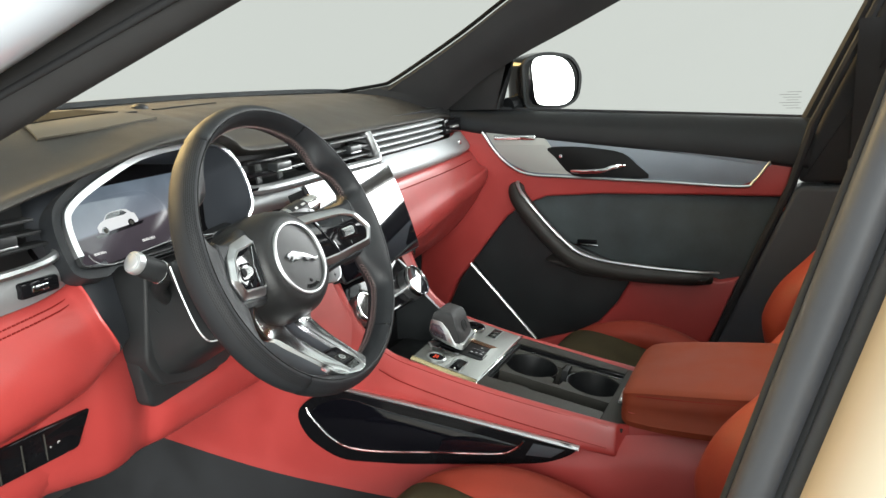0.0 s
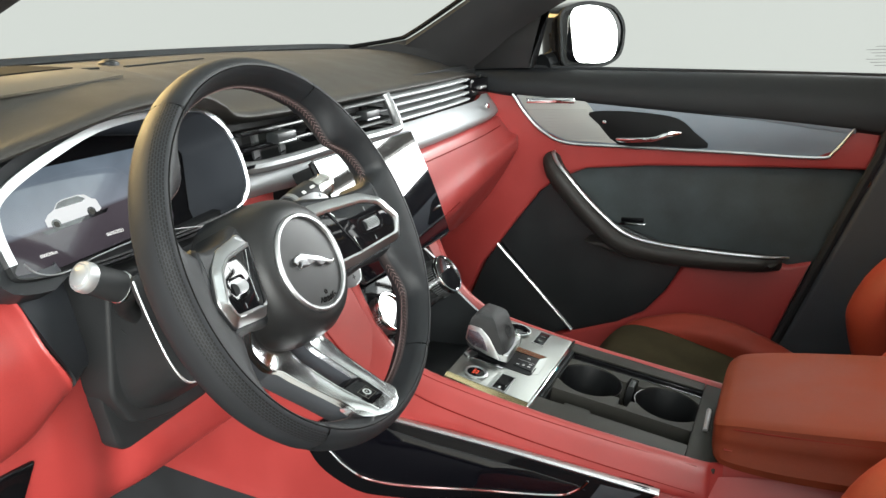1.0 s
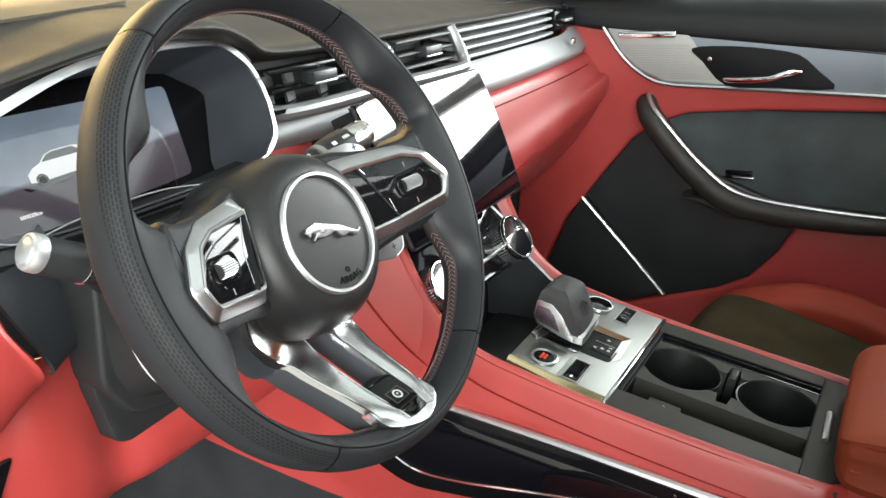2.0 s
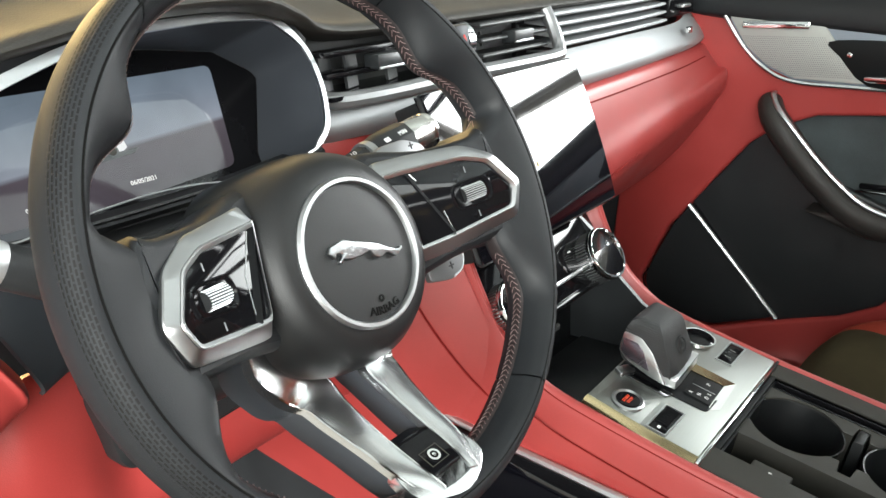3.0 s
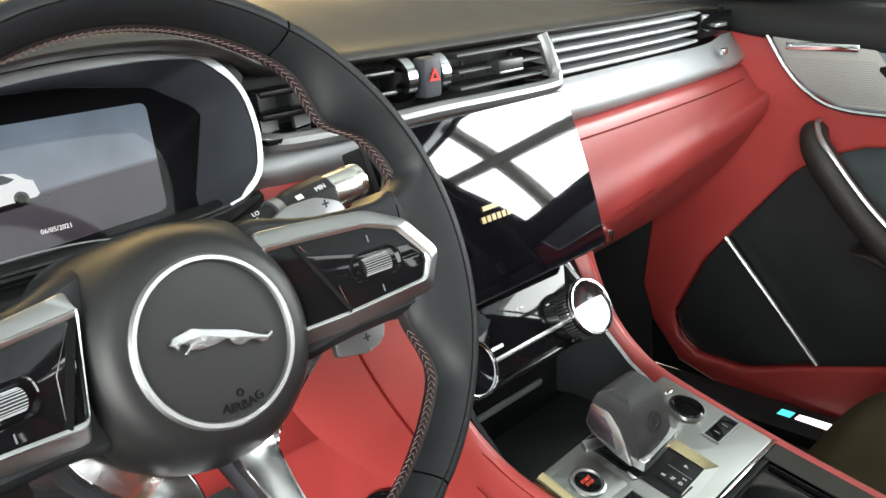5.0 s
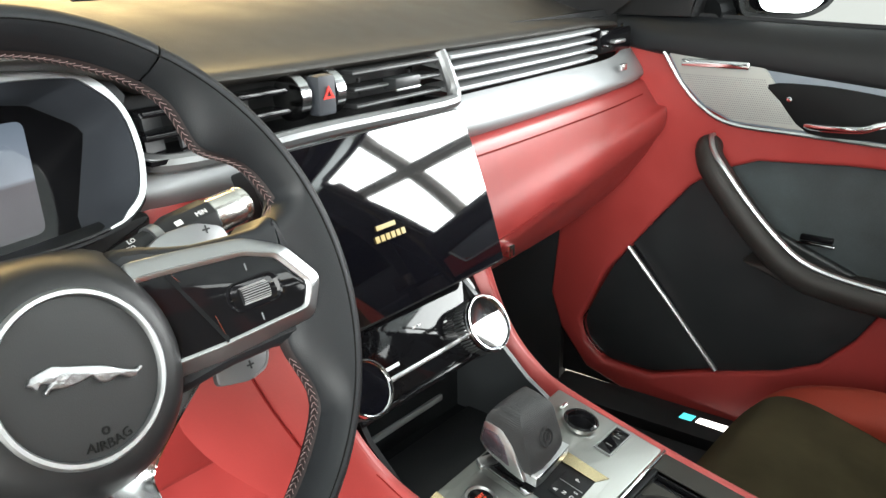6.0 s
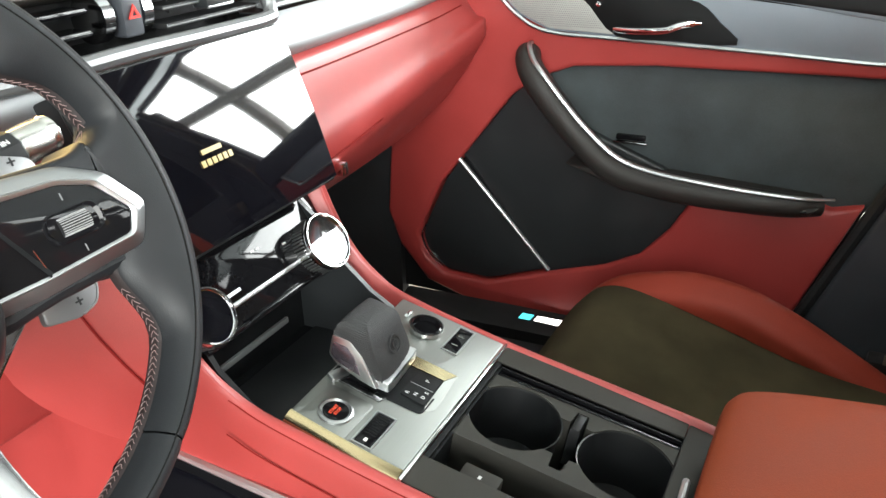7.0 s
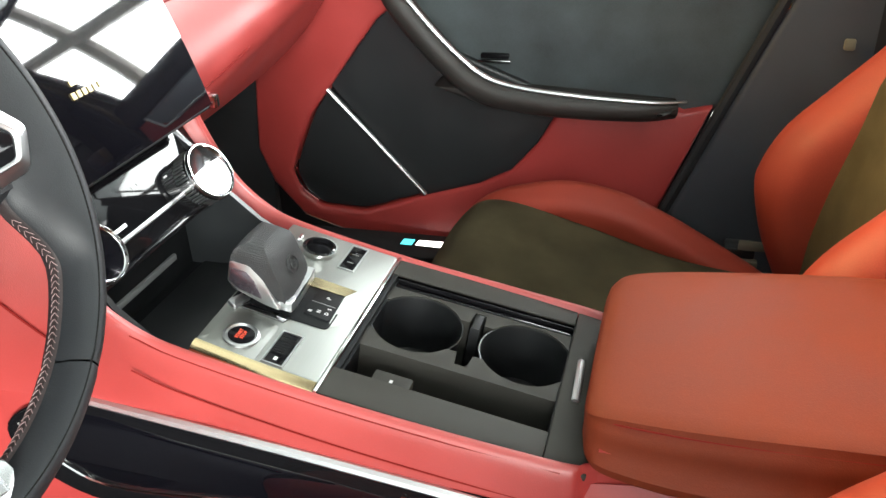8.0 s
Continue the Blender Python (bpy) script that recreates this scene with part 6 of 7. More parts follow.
def rim_section(a, side):
    """Points (radius, height) of the rim's skin: 'outer' from the front seam round the back, 'inner' from the stitched edge to the seam."""
    r = rim_inner(a)
    mix = lambda t: r + (0.1808 - r) * t  # noqa: E731
    if side == "outer":
        return [(0.1813, 0.0034), (0.1828, 0.0041), (0.1862, 0.0030), (0.1900, 0.0002), (0.1934, -0.0048), (0.1955, -0.0115), (0.1960, -0.0190), (0.1948, -0.0265), (0.1915, -0.0330), (0.1865, -0.0375), (0.1800, -0.0395), (mix(0.45), -0.0370), (r + 0.0030, -0.0320), (r + 0.0006, -0.0265)]
    return [(r + 0.0006, -0.0265), (r, -0.0200), (r + 0.0022, -0.0135), (mix(0.30), -0.0075), (mix(0.52), -0.0028), (mix(0.74), 0.0012), (mix(0.92), 0.0036), (0.1805, 0.0040), (0.1811, 0.0032)]


def rim_arc(side, a0, a1, n, mat, name, parent, label=""):
    bm = bmesh.new()
    uv = bm.loops.layers.uv.new("unwrapped")
    loops, run = [], []
    for i in range(n + 1):
        a = a0 + (a1 - a0) * i / n
        sec = rim_section(a, side)
        if i in (0, n):
            sec = [(0.1815 + (r - 0.1815) * 0.97, -0.0180 + (z + 0.0180) * 0.97) for r, z in sec]
        d = [0.0]
        for p, q in zip(sec, sec[1:]):
            d.append(d[-1] + math.dist(p, q))
        run.append((a, d))
        loops.append([bm.verts.new((r * math.cos(a), r * math.sin(a), z)) for r, z in sec])
    for i, (p, q) in enumerate(zip(loops, loops[1:])):
        for j in range(len(p) - 1):
            f = bm.faces.new((p[j], p[j + 1], q[j + 1], q[j]))
            for lp, (ia, jt) in zip(f.loops, ((i, j), (i, j + 1), (i + 1, j + 1), (i + 1, j))):
                lp[uv].uv = (run[ia][0] * 0.185 / 0.00525, run[ia][1][jt] / 0.00525)
    return part(name, bm, mat, parent, label, 50)


def slant(a, b):
    """Depth of the spoke faces: they sink towards the hub."""
    return -0.031 + min(0.034, max(0.0, (abs(a) - 0.055) / 0.111 * 0.034))


def steering_wheel():
    w = thing("steering_wheel", "black leather steering wheel with silver spokes", "steering wheel", WHEEL)
    I = Matrix.Identity(4)
    q = radians(56)
    g = 0.0035
    for a0, a1, mat, nm, lab in ((q, math.pi - q, LEATHER, "rim_section", ""), (math.pi - q, math.pi + q, RIMGRIP, "grip", "perforated leather grip"), (math.pi + q, 2 * math.pi - q, LEATHER, "rim_section", ""), (-q, q, RIMGRIP, "grip", "perforated leather grip")):
        rim_arc("outer", a0 + g, a1 - g, 40, mat, nm, w, lab)
        rim_arc("inner", a0 + g, a1 - g, 60, LEATHER, "rim_lining", w, "smooth leather facing of the rim")
    part("rim_core", tube([(0.1845 * math.cos(a), 0.1845 * math.sin(a), -0.020) for a in (2 * math.pi * k / 72 for k in range(72))], 0.0085, 12, 1.5, closed=True), PLASTIC, w)
    part("piping", tube([(math.cos(a) * 0.1812, math.sin(a) * 0.1812, 0.0036) for a in (2 * math.pi * k / 160 for k in range(160))], 0.0007, 6, closed=True), INKBLACK, w, "dark seam line")
    # seam thread: short raised stitches along the front seam
    sm = bmesh.new()
    for k in range(330):
        a, b = 2 * math.pi * k / 330, 2 * math.pi * (k + 0.62) / 330
        add_tube(sm, [(0.1812 * math.cos(v), 0.1812 * math.sin(v), 0.0042) for v in (a, b)], 0.00045, 4)
    part("seam_stitches", sm, INKBLACK, w, "black seam stitching")["kind"] = "stuff"
    # cross stitching along the inner edge
    st = bmesh.new()
    c = 352
    band = bmesh.new()
    loops = []
    for k in range(c + 1):
        a = 2 * math.pi * k / c
        rr = rim_inner(a)
        loops.append([band.verts.new((v * math.cos(a), v * math.sin(a), z)) for v, z in ((rr - 0.0002, -0.0275), (rr - 0.0010, -0.0250), (rr - 0.0006, -0.0227), (rr - 0.0010, -0.0202), (rr + 0.0004, -0.0175))])
    for l1, l2 in zip(loops, loops[1:]):
        for j in range(4):
            band.faces.new((l1[j], l1[j + 1], l2[j + 1], l2[j]))
    part("stitched_edge", band, BROWNEDGE, w, "dark brown stitched edge")
    # two rows of slanting stitches that meet in a herringbone
    steps = 250
    for k in range(steps):
        a, b = 2 * math.pi * k / steps, 2 * math.pi * (k + 0.85) / steps
        if rim_inner(a) < 0.148:
            continue
        for z0, z1 in ((-0.0264, -0.0231), (-0.0188, -0.0223)):
            pts = []
            for f in (0.0, 0.5, 1.0):
                an, z = a + (b - a) * f, z0 + (z1 - z0) * f
                r = rim_inner(an) - 0.0011 - 0.0005 * math.sin(math.pi * f)
                pts.append(Vector((r * math.cos(an), r * math.sin(an), z)))
            add_tube(st, pts, 0.00025, 4, up=(0.3, 0.2, 1))
    part("cross_stitching", st, THREAD, w, "pale cross stitching")["kind"] = "stuff"
    # hub bell with shoulders that run out into the side spokes
    hc = Vector((-0.004, -0.0145))
    hb = bmesh.new()
    rings = []
    for r, z, k in ((0.0490, -0.0148, 0.0), (0.0560, -0.0158, 0.0), (0.0630, -0.0205, 0.0), (0.0695, -0.0300, 0.015), (0.0735, -0.0450, 0.09), (0.0755, -0.0620, 0.17), (0.0750, -0.0800, 0.21), (0.0680, -0.0950, 0.20)):
        ring = []
        for i in range(72):
            t = 360 * i / 72
            bump = sum(math.exp(-((t - o) / 24) ** 2) for o in (42, 138))
            ring.append(hb.verts.new((hc.x + r * (1 + k * bump) * math.cos(radians(t)), hc.y + r * (1 + k * bump) * math.sin(radians(t)), z)))
        rings.append(ring)
    for l1, l2 in zip(rings, rings[1:]):
        for i in range(72):
            hb.faces.new((l1[i], l1[(i + 1) % 72], l2[(i + 1) % 72], l2[i]))
    hb.faces.new(rings[0])
    hb.faces.new(rings[-1][::-1])
    hub = part("hub", hb, HUBSKIN, w, "round black airbag hub")
    part("badge_plate", lathe(Matrix.Translation((-0.004, -0.0145, 0)), [(0.0, -0.0148), (0.0455, -0.0150), (0.0455, -0.030), (0.0, -0.030)], 56), GRIP, hub)
    part("badge_ring", lathe(Matrix.Translation((-0.004, -0.0145, 0)), [(0.0452, -0.020), (0.0452, -0.0130), (0.0462, -0.0115), (0.0485, -0.0115), (0.0500, -0.0135), (0.0500, -0.022)], 64), SATIN, hub, "satin silver ring")
    line = ((-30.8, -8.5), (-29.3, -7.2), (-27.9, -5.2), (-25.1, -4.5), (-21.4, -4.1), (-17.7, -3.4), (-15.1, -3.6), (-9.4, -6.0), (3.5, -10.7), (11.1, -13.8), (15.3, -16.5), (20.6, -19.6), (25.8, -21.9), (27.7, -22.2), (29.4, -21.1), (30.9, -21.5), (30.9, -22.9), (29.2, -23.9), (27.3, -24.5), (26.0, -25.9), (23.6, -25.9), (20.7, -24.7), (18.8, -22.7), (16.6, -21.8), (13.8, -22.2), (11.0, -22.9), (7.9, -22.5), (5.4, -20.7), (4.3, -18.6), (3.2, -16.6), (0.8, -16.3), (-3.2, -17.1), (-7.5, -17.2), (-12.2, -17.1), (-16.7, -16.2), (-20.3, -15.0), (-22.2, -17.0), (-23.7, -16.4), (-23.7, -15.0), (-22.2, -14.0), (-19.7, -11.9), (-24.0, -10.3), (-25.9, -12.5), (-27.3, -12.2), (-28.3, -10.3))
    shape = [Vector((x - 1.0, y + 0.5)) * 0.001 for x, y in line]
    part("emblem", prism(I, curve_pts(shape, 2, True), -0.0152, -0.0118, 0.0008, 3), EMBLEM, hub, "chrome emblem")
    # Embossed in the hub's own colour; black here puts in the relief's shade.
    part("airbag_text", letters("AIRBAG", 0.0078, Matrix.Translation((-0.001, -0.0545, -0.0147)), 0.0006, arc=0.0400), INKBLACK, hub)
    part("airbag_mark", lathe(Matrix.Translation((-0.001, -0.0470, -0.0149)), [(0.0012, 0), (0.0024, 0), (0.0024, 0.0006), (0.0012, 0.0006), (0.0012, 0)], 14, False), INKBLACK, hub)
    # side spokes: leather saddle, bezel, gloss panel, buttons
    panel_line = [(0.045, 0.0260), (0.068, 0.0252), (0.117, 0.0205), (0.136, 0.0120), (0.151, -0.0127), (0.1445, -0.0275), (0.091, -0.0310), (0.045, -0.0310)]
    ring_line = [(0.045, 0.0325), (0.066, 0.0315), (0.118, 0.0265), (0.140, 0.0165), (0.1575, -0.0145), (0.1480, -0.0325), (0.085, -0.0365), (0.045, -0.0360)]
    flange_line = [(0.045, 0.0425), (0.083, 0.0395), (0.125, 0.0335), (0.149, 0.0185), (0.1655, -0.0120), (0.1530, -0.0395), (0.087, -0.0450), (0.045, -0.0440)]
    for s in (-1, 1):
        pull = lambda a: a if s > 0 or a < 0.10 else 0.10 + (a - 0.10) * 0.86  # noqa: E731
        cut = (lambda a, b: 0.066 if b > 0 else 0.080) if s < 0 else (lambda a, b: 0.050)
        gl, rg, fl = ([Vector((s * pull(p[0]), p[1])) for p in rounded([(cut(a, b), b) if a < 0.05 else (a, b) for a, b in q_], r_, 4)] for q_, r_ in (([(a, b * 0.93) for a, b in panel_line], 0.0035), ([(a, b * 0.92) for a, b in ring_line], 0.0045), ([(a - 0.001, b * 0.90) for a, b in flange_line], 0.006)))
        sad = curve_pts([(s * 0.045, 0.044), (s * 0.095, 0.0365), (s * 0.135, 0.034), (s * 0.150, 0.037), (s * 0.160, 0.0), (s * 0.150, -0.048), (s * 0.138, -0.046), (s * 0.100, -0.047), (s * 0.045, -0.045)], 4, True)
        part("spoke_saddle", prism(I, sad, -0.045, -0.004, 0.006, 3, lambda a, b: slant(a, b) - max(0.0, abs(b) - 0.036) * 0.7 - max(0.0, abs(a) - 0.148) * 0.45), LEATHER, w, "black leather spoke")
        c_ = len(gl)

        def band(levels):
            bz = bmesh.new()
            lv = [[bz.verts.new((p[0], p[1], slant(*p) + z)) for p in pts] for pts, z in levels]
            for l1, l2 in zip(lv, lv[1:]):
                for i in range(c_):
                    bz.faces.new((l1[i], l1[(i + 1) % c_], l2[(i + 1) % c_], l2[i]))
            return bz

        rg = [p * 0.35 + q * 0.65 for p, q in zip(gl, rg)]
        mid = [p * 0.5 + q * 0.5 for p, q in zip(gl, rg)]
        bezel = part("control_bezel", band([(fl, -0.024), (fl, -0.0030), (inset(fl, 0.0008), -0.0018), (rg, 0.0022), (rg, -0.02)]), SATIN, w, "satin silver control surround")
        part("bezel_ring", band([(inset(rg, 0.0002), -0.01), (inset(rg, 0.0002), 0.0030), (inset(rg, 0.001), 0.0038), (mid, 0.0036), (gl, 0.0026), (gl, -0.01)]), BRIGHTRING, bezel, "bright inner ring")
        gp = part("control_panel", prism(I, inset(gl, -0.0004), -0.02, 0.0016, 0.0008, 2, slant), GLOSS, w, "piano-black control panel")
        cx, cy = s * 0.117, -0.006
        km = basis((cx, cy, slant(cx, cy) + 0.0016), (1, 0, s * 0.306), (0, 1, 0))
        part("scroll_wheel", tube([km @ Vector((-0.0095, 0, -0.0005)), km @ Vector((0.0095, 0, -0.0005))], 0.0056, 20), PLASTIC, gp, "ribbed scroll wheel")
        rb = bmesh.new()
        for k in range(12):
            t = math.pi * k / 11
            add_box(rb, (-0.0092, 0.0058 * math.cos(t) - 0.00022, 0.0058 * math.sin(t) - 0.0008), (0.0092, 0.0058 * math.cos(t) + 0.00022, 0.0058 * math.sin(t)), 0, km)
        part("wheel_ribs", rb, SATIN, gp)
        ov = rounded([(-0.017, 0.0105), (0.017, 0.0105), (0.020, 0), (0.017, -0.0105), (-0.017, -0.0105), (-0.020, 0)], 0.006, 4)
        rk = bmesh.new()
        lv = [[rk.verts.new(km @ Vector((p[0] * f, p[1] * f, h))) for p in ov] for f, h in ((1.0, -0.0006), (0.97, 0.0009), (0.90, 0.0012), (0.72, -0.0004))]
        for l1, l2 in zip(lv, lv[1:]):
            for i in range(len(ov)):
                rk.faces.new((l1[i], l1[(i + 1) % len(ov)], l2[(i + 1) % len(ov)], l2[i]))
        part("rocker", rk, GLOSS, gp, "raised rocker round the wheel")
        for dy in (0.0175, -0.0165):
            part("key_mark", box((-0.0004, dy - 0.0024, 0.0), (0.0004, dy + 0.0024, 0.0004), 0, m=km), TRIMGREY, gp)
        part("key_gap", tube([(s * 0.092, -0.029, slant(0.092, 0) + 0.0016), (s * 0.088, -0.002, slant(0.088, 0) + 0.0016), (s * 0.073, 0.022, slant(0.073, 0) + 0.0016)], 0.0005, 5), DARKCHROME, gp)
        # Gloss facet coloured matt black, so its dark reflection is in the material.
        facet = [(s * a, b, slant(a, b) + z) for a, b, z in ((0.0740, 0.0225, 0.0014), (0.0680, 0.0235, 0.0040), (0.0900, -0.0300, 0.0040), (0.0945, -0.0295, 0.0014))]
        fb = bmesh.new()
        fb.faces.new([fb.verts.new(p) for p in facet])
        bmesh.ops.solidify(fb, geom=list(fb.faces), thickness=0.001)
        part("panel_facet", fb, DEEPBLACK, gp, "inner end, matt black for its dark reflection")
        # paddle behind
        pd = rounded([(s * a - (0.010 if s < 0 and a > 0.12 else 0), b) for a, b in ((0.080, 0.040), (0.104, 0.0505 if s > 0 else 0.040), (0.131, 0.0510 if s > 0 else 0.040), (0.151, 0.0435 if s > 0 else 0.038), (0.154, 0.030), (0.153, -0.046), (0.146, -0.0630), (0.130, -0.0680), (0.103, -0.0620), (0.106, -0.050), (0.080, -0.040))], 0.005, 3)
        pad = part("shift_paddle", prism(Matrix.Translation((0, 0, -0.072)), pd, -0.003, 0.002, 0.001), VENTBEZEL if s > 0 else PLASTIC, w, "shift paddle with a bright edge")
        part("paddle_edge", tube(curve_pts([(s * (a + (0.010 if s < 0 else 0)), b, -0.0705) for a, b in ((0.1525, 0.034), (0.1545, 0.0), (0.1535, -0.040), (0.1465, -0.061), (0.132, -0.0665))], 5), 0.0011, 6), BRIGHTRING, pad)
        part("paddle_mark", box((s * 0.133 - 0.003, -0.0576, -0.070), (s * 0.133 + 0.003, -0.0564, -0.0696), 0), PLASTIC, pad)
        if s > 0:
            part("paddle_mark", box((s * 0.133 - 0.0006, -0.060, -0.070), (s * 0.133 + 0.0006, -0.054, -0.0696), 0), PLASTIC, pad)
            for du, dv in ((0.003, 0.0006), (0.0006, 0.003)):
                part("paddle_mark", box((0.137 - du, 0.0445 - dv, -0.070), (0.137 + du, 0.0445 + dv, -0.0696), 0), PLASTIC, pad)
    # twin lower spokes and their foot
    way = curve_pts([(-0.090, -0.040, -0.038), (-0.072, -0.057, -0.060), (-0.049, -0.076, -0.072), (-0.0365, -0.092, -0.069), (-0.0340, -0.109, -0.058), (-0.0315, -0.131, -0.039), (-0.0290, -0.155, -0.016), (-0.0245, -0.172, -0.001)], 4)
    half = [v.x for v in curve_pts([(h, 0, 0) for h in (0.0060, 0.0115, 0.0160, 0.0150, 0.0125, 0.0100, 0.0085, 0.0065)], 4)]
    for s in (-1, 1):
        mid = [Vector((p.x if s < 0 else -0.012 - p.x, p.y, p.z)) for p in way]
        front, back, rims = [], [], ([], [])
        for i, (p, h) in enumerate(zip(mid, half)):
            d = (mid[min(i + 1, len(mid) - 1)] - mid[max(i - 1, 0)]).normalized()
            n = Vector((-d.y, d.x, 0)).normalized()
            if n.x * s < 0:
                n = -n
            up = Vector((0, 0, 1))
            front.append([p - n * h - up * 0.010, p - n * h - up * 0.0012, p - n * (h - 0.0008), p - n * h * 0.5 + up * 0.0010, p + up * 0.0014, p + n * h * 0.5 + up * 0.0010, p + n * (h - 0.0008), p + n * h - up * 0.0012, p + n * h - up * 0.010])
            back.append([p - n * (h - 0.001) - up * 0.006, p + n * (h - 0.001) - up * 0.006, p + n * (h + 0.006) - up * 0.026, p + n * (h + 0.002) - up * 0.036, p - n * (h + 0.001) - up * 0.036])
            for e, lst in zip((-1, 1), rims):
                lst.append(p + n * e * (h - 0.0008) - up * 0.0004)
        sp = part("lower_spoke", skin(front, 2, 3, closed=True), SPOKE, w, "polished silver lower spoke", 35)
        for lst in rims:
            part("spoke_edge", tube(lst, 0.0009, 6), CHROME, sp)
        part("spoke_back", skin(back, 2, 2, closed=True), GREYPLASTIC, w, "dark back of the spoke")
    dish = lambda a, b: -0.0185 + (-0.154 - b) * 1.0  # noqa: E731
    ft = curve_pts([(a - 0.006, b) for a, b in ((-0.0300, -0.150), (-0.0215, -0.1665), (0.0, -0.1700), (0.0215, -0.1665), (0.0300, -0.150), (0.0330, -0.168), (0.0, -0.1790), (-0.0330, -0.168))], 4, True)
    part("spoke_foot", prism(I, ft, -0.012, 0.0, 0.002, 2, dish), SPOKE, w, "polished foot joining the lower spokes")
    bp = part("foot_badge_plate", prism(I, rounded([(a - 0.006, b) for a, b in ((-0.0235, -0.1480), (-0.0150, -0.1400), (0.0150, -0.1400), (0.0235, -0.1480), (0.0215, -0.1640), (-0.0215, -0.1640))], 0.005, 4), -0.012, 0.0024, 0.002, 3, dish), GLOSS, w, "piano-black plate between the lower spokes")
    bm_ = Matrix.Translation((-0.0065, -0.1545, dish(0, -0.1545) + 0.0026)) @ Matrix.Rotation(radians(-45), 4, "X")
    part("foot_badge", lathe(bm_, [(0.0030, 0), (0.0046, 0), (0.0046, 0.0010), (0.0030, 0.0010), (0.0030, 0)], 24, False), CHROME, bp, "small chrome badge ring")
    part("foot_badge_dot", lathe(bm_, [(0.0014, 0), (0.0014, 0.0010), (0, 0.0012)], 12), CHROME, bp)
    sq = [(-0.0085, -0.0065), (0.0085, -0.0065), (0.0085, 0.0065), (-0.0085, 0.0065)]
    part("badge_frame", ring_prism(bm_, sq, scaled(sq, 0.93), 0.0, 0.0004), TRAY, bp)


steering_wheel()


def steering_column():
    c = thing("steering_column", "black plastic steering column shroud", "steering column")
    rows = []
    for n_, w, up, dn in ((-0.085, 0.062, 0.045, -0.060), (-0.12, 0.075, 0.050, -0.072), (-0.17, 0.080, 0.045, -0.085), (-0.26, 0.080, 0.035, -0.10)):
        rows.append([WHEEL @ Vector((a, b, n_)) for a, b in ((w, 0.0), (w * 0.85, up * 0.8), (0, up), (-w * 0.85, up * 0.8), (-w, 0.0), (-w * 0.85, dn * 0.8), (0, dn), (w * 0.85, dn * 0.8))])
    part("shroud", skin(rows, 4, 4, closed=True), PLASTIC, c)
    cowl = rounded([(-0.452, 1.040), (-0.461, 0.912), (-0.436, 0.870), (-0.37, 0.855), (-0.29, 0.855), (-0.25, 0.885), (-0.240, 1.04)], 0.012)
    part("lower_cowl", prism(FACING, cowl, -0.28, -0.188, 0.005, 3, lambda a, b: -0.7 * (a + 0.38) ** 2 + 0.06 * (b - 0.94)), PLASTIC, c, "black lower column cowl")
    part("cowl_surround", prism(basis((0, 0.233, 0), (1, 0, 0), (0, 0, 1)), rounded([(-0.444, 1.040), (-0.19, 1.06), (-0.21, 0.93), (-0.30, 0.843), (-0.435, 0.836), (-0.448, 0.846), (-0.459, 0.903), (-0.451, 0.950)], 0.008), 0.0, 0.022, 0.006), PLASTIC, c, "charcoal surround behind the cowl")
    part("red_infill", box((-0.192, 0.222, 0.960), (-0.11, 0.27, 1.062), 0.006), RED, c)
    # lighting stalk, driver's left
    a, b = Vector((-0.437, 0.164, 0.997)), Vector((-0.556, 0.100, 1.082))
    d = (b - a).normalized()
    m = d.to_track_quat("Z", "Y").to_matrix().to_4x4()
    m.translation = a
    e = Vector((0.86, -0.12, -0.50)).normalized()
    neck = curve_pts([b + e * 0.040, b + e * 0.050 + Vector((0.0, 0.006, -0.004)), b * 0.30 + a * 0.70, a, a - d * 0.03], 6)
    s = part("light_stalk", tube(neck, 0.0098, 14), PLASTIC, c, "black lighting stalk")
    hm = e.to_track_quat("Z", "Y").to_matrix().to_4x4()
    hm.translation = b
    part("stalk_head", lathe(hm, [(0.0128, 0.006), (0.0132, 0.010), (0.0140, 0.040), (0.0134, 0.044), (0.0112, 0.050), (0.0080, 0.056)], 28), PLASTIC, s)
    part("stalk_cap", lathe(hm, [(0, -0.0052), (0.006, -0.0048), (0.0094, -0.0034), (0.0100, -0.0016), (0.0104, -0.0008), (0.0108, -0.0020), (0.0124, -0.0014), (0.0133, 0.0012), (0.0135, 0.0060), (0.0130, 0.0080)], 36), CAPMETAL, s, "satin silver stalk cap")
    part("stalk_ring", lathe(hm, [(0.0136, 0.0385), (0.0145, 0.0390), (0.0145, 0.0408), (0.0136, 0.0412)], 32), CHROME, s, "thin chrome ring")
    part("stalk_base", lathe(m, [(0.023, -0.035), (0.0235, -0.004), (0.0215, 0.001), (0.0185, -0.001), (0.0165, -0.020), (0.0160, -0.035)], 28), PLASTIC, c)
    # wiper stalk, behind the rim on the right
    a = WHEEL @ Vector((0.068, 0.040, -0.094))
    b = WHEEL @ Vector((0.1895, 0.0560, -0.094))
    d = (b - a).normalized()
    m = d.to_track_quat("Z", "Y").to_matrix().to_4x4()
    m.translation = a
    L = (b - a).length
    s = part("wiper_stalk", lathe(m, [(0.0085, -0.03), (0.0095, L * 0.05), (0.0125, L * 0.27), (0.0130, L * 0.31), (0.0138, L * 0.37), (0.0165, L * 0.44), (0.0168, L * 0.72), (0.0150, L * 0.74)], 10), PLASTIC, c, "black wiper stalk with white marks")
    part("stalk_ring", lathe(m, [(0.0125, L * 0.305), (0.0146, L * 0.31), (0.0150, L * 0.365), (0.0130, L * 0.372)], 24), SATIN, s)
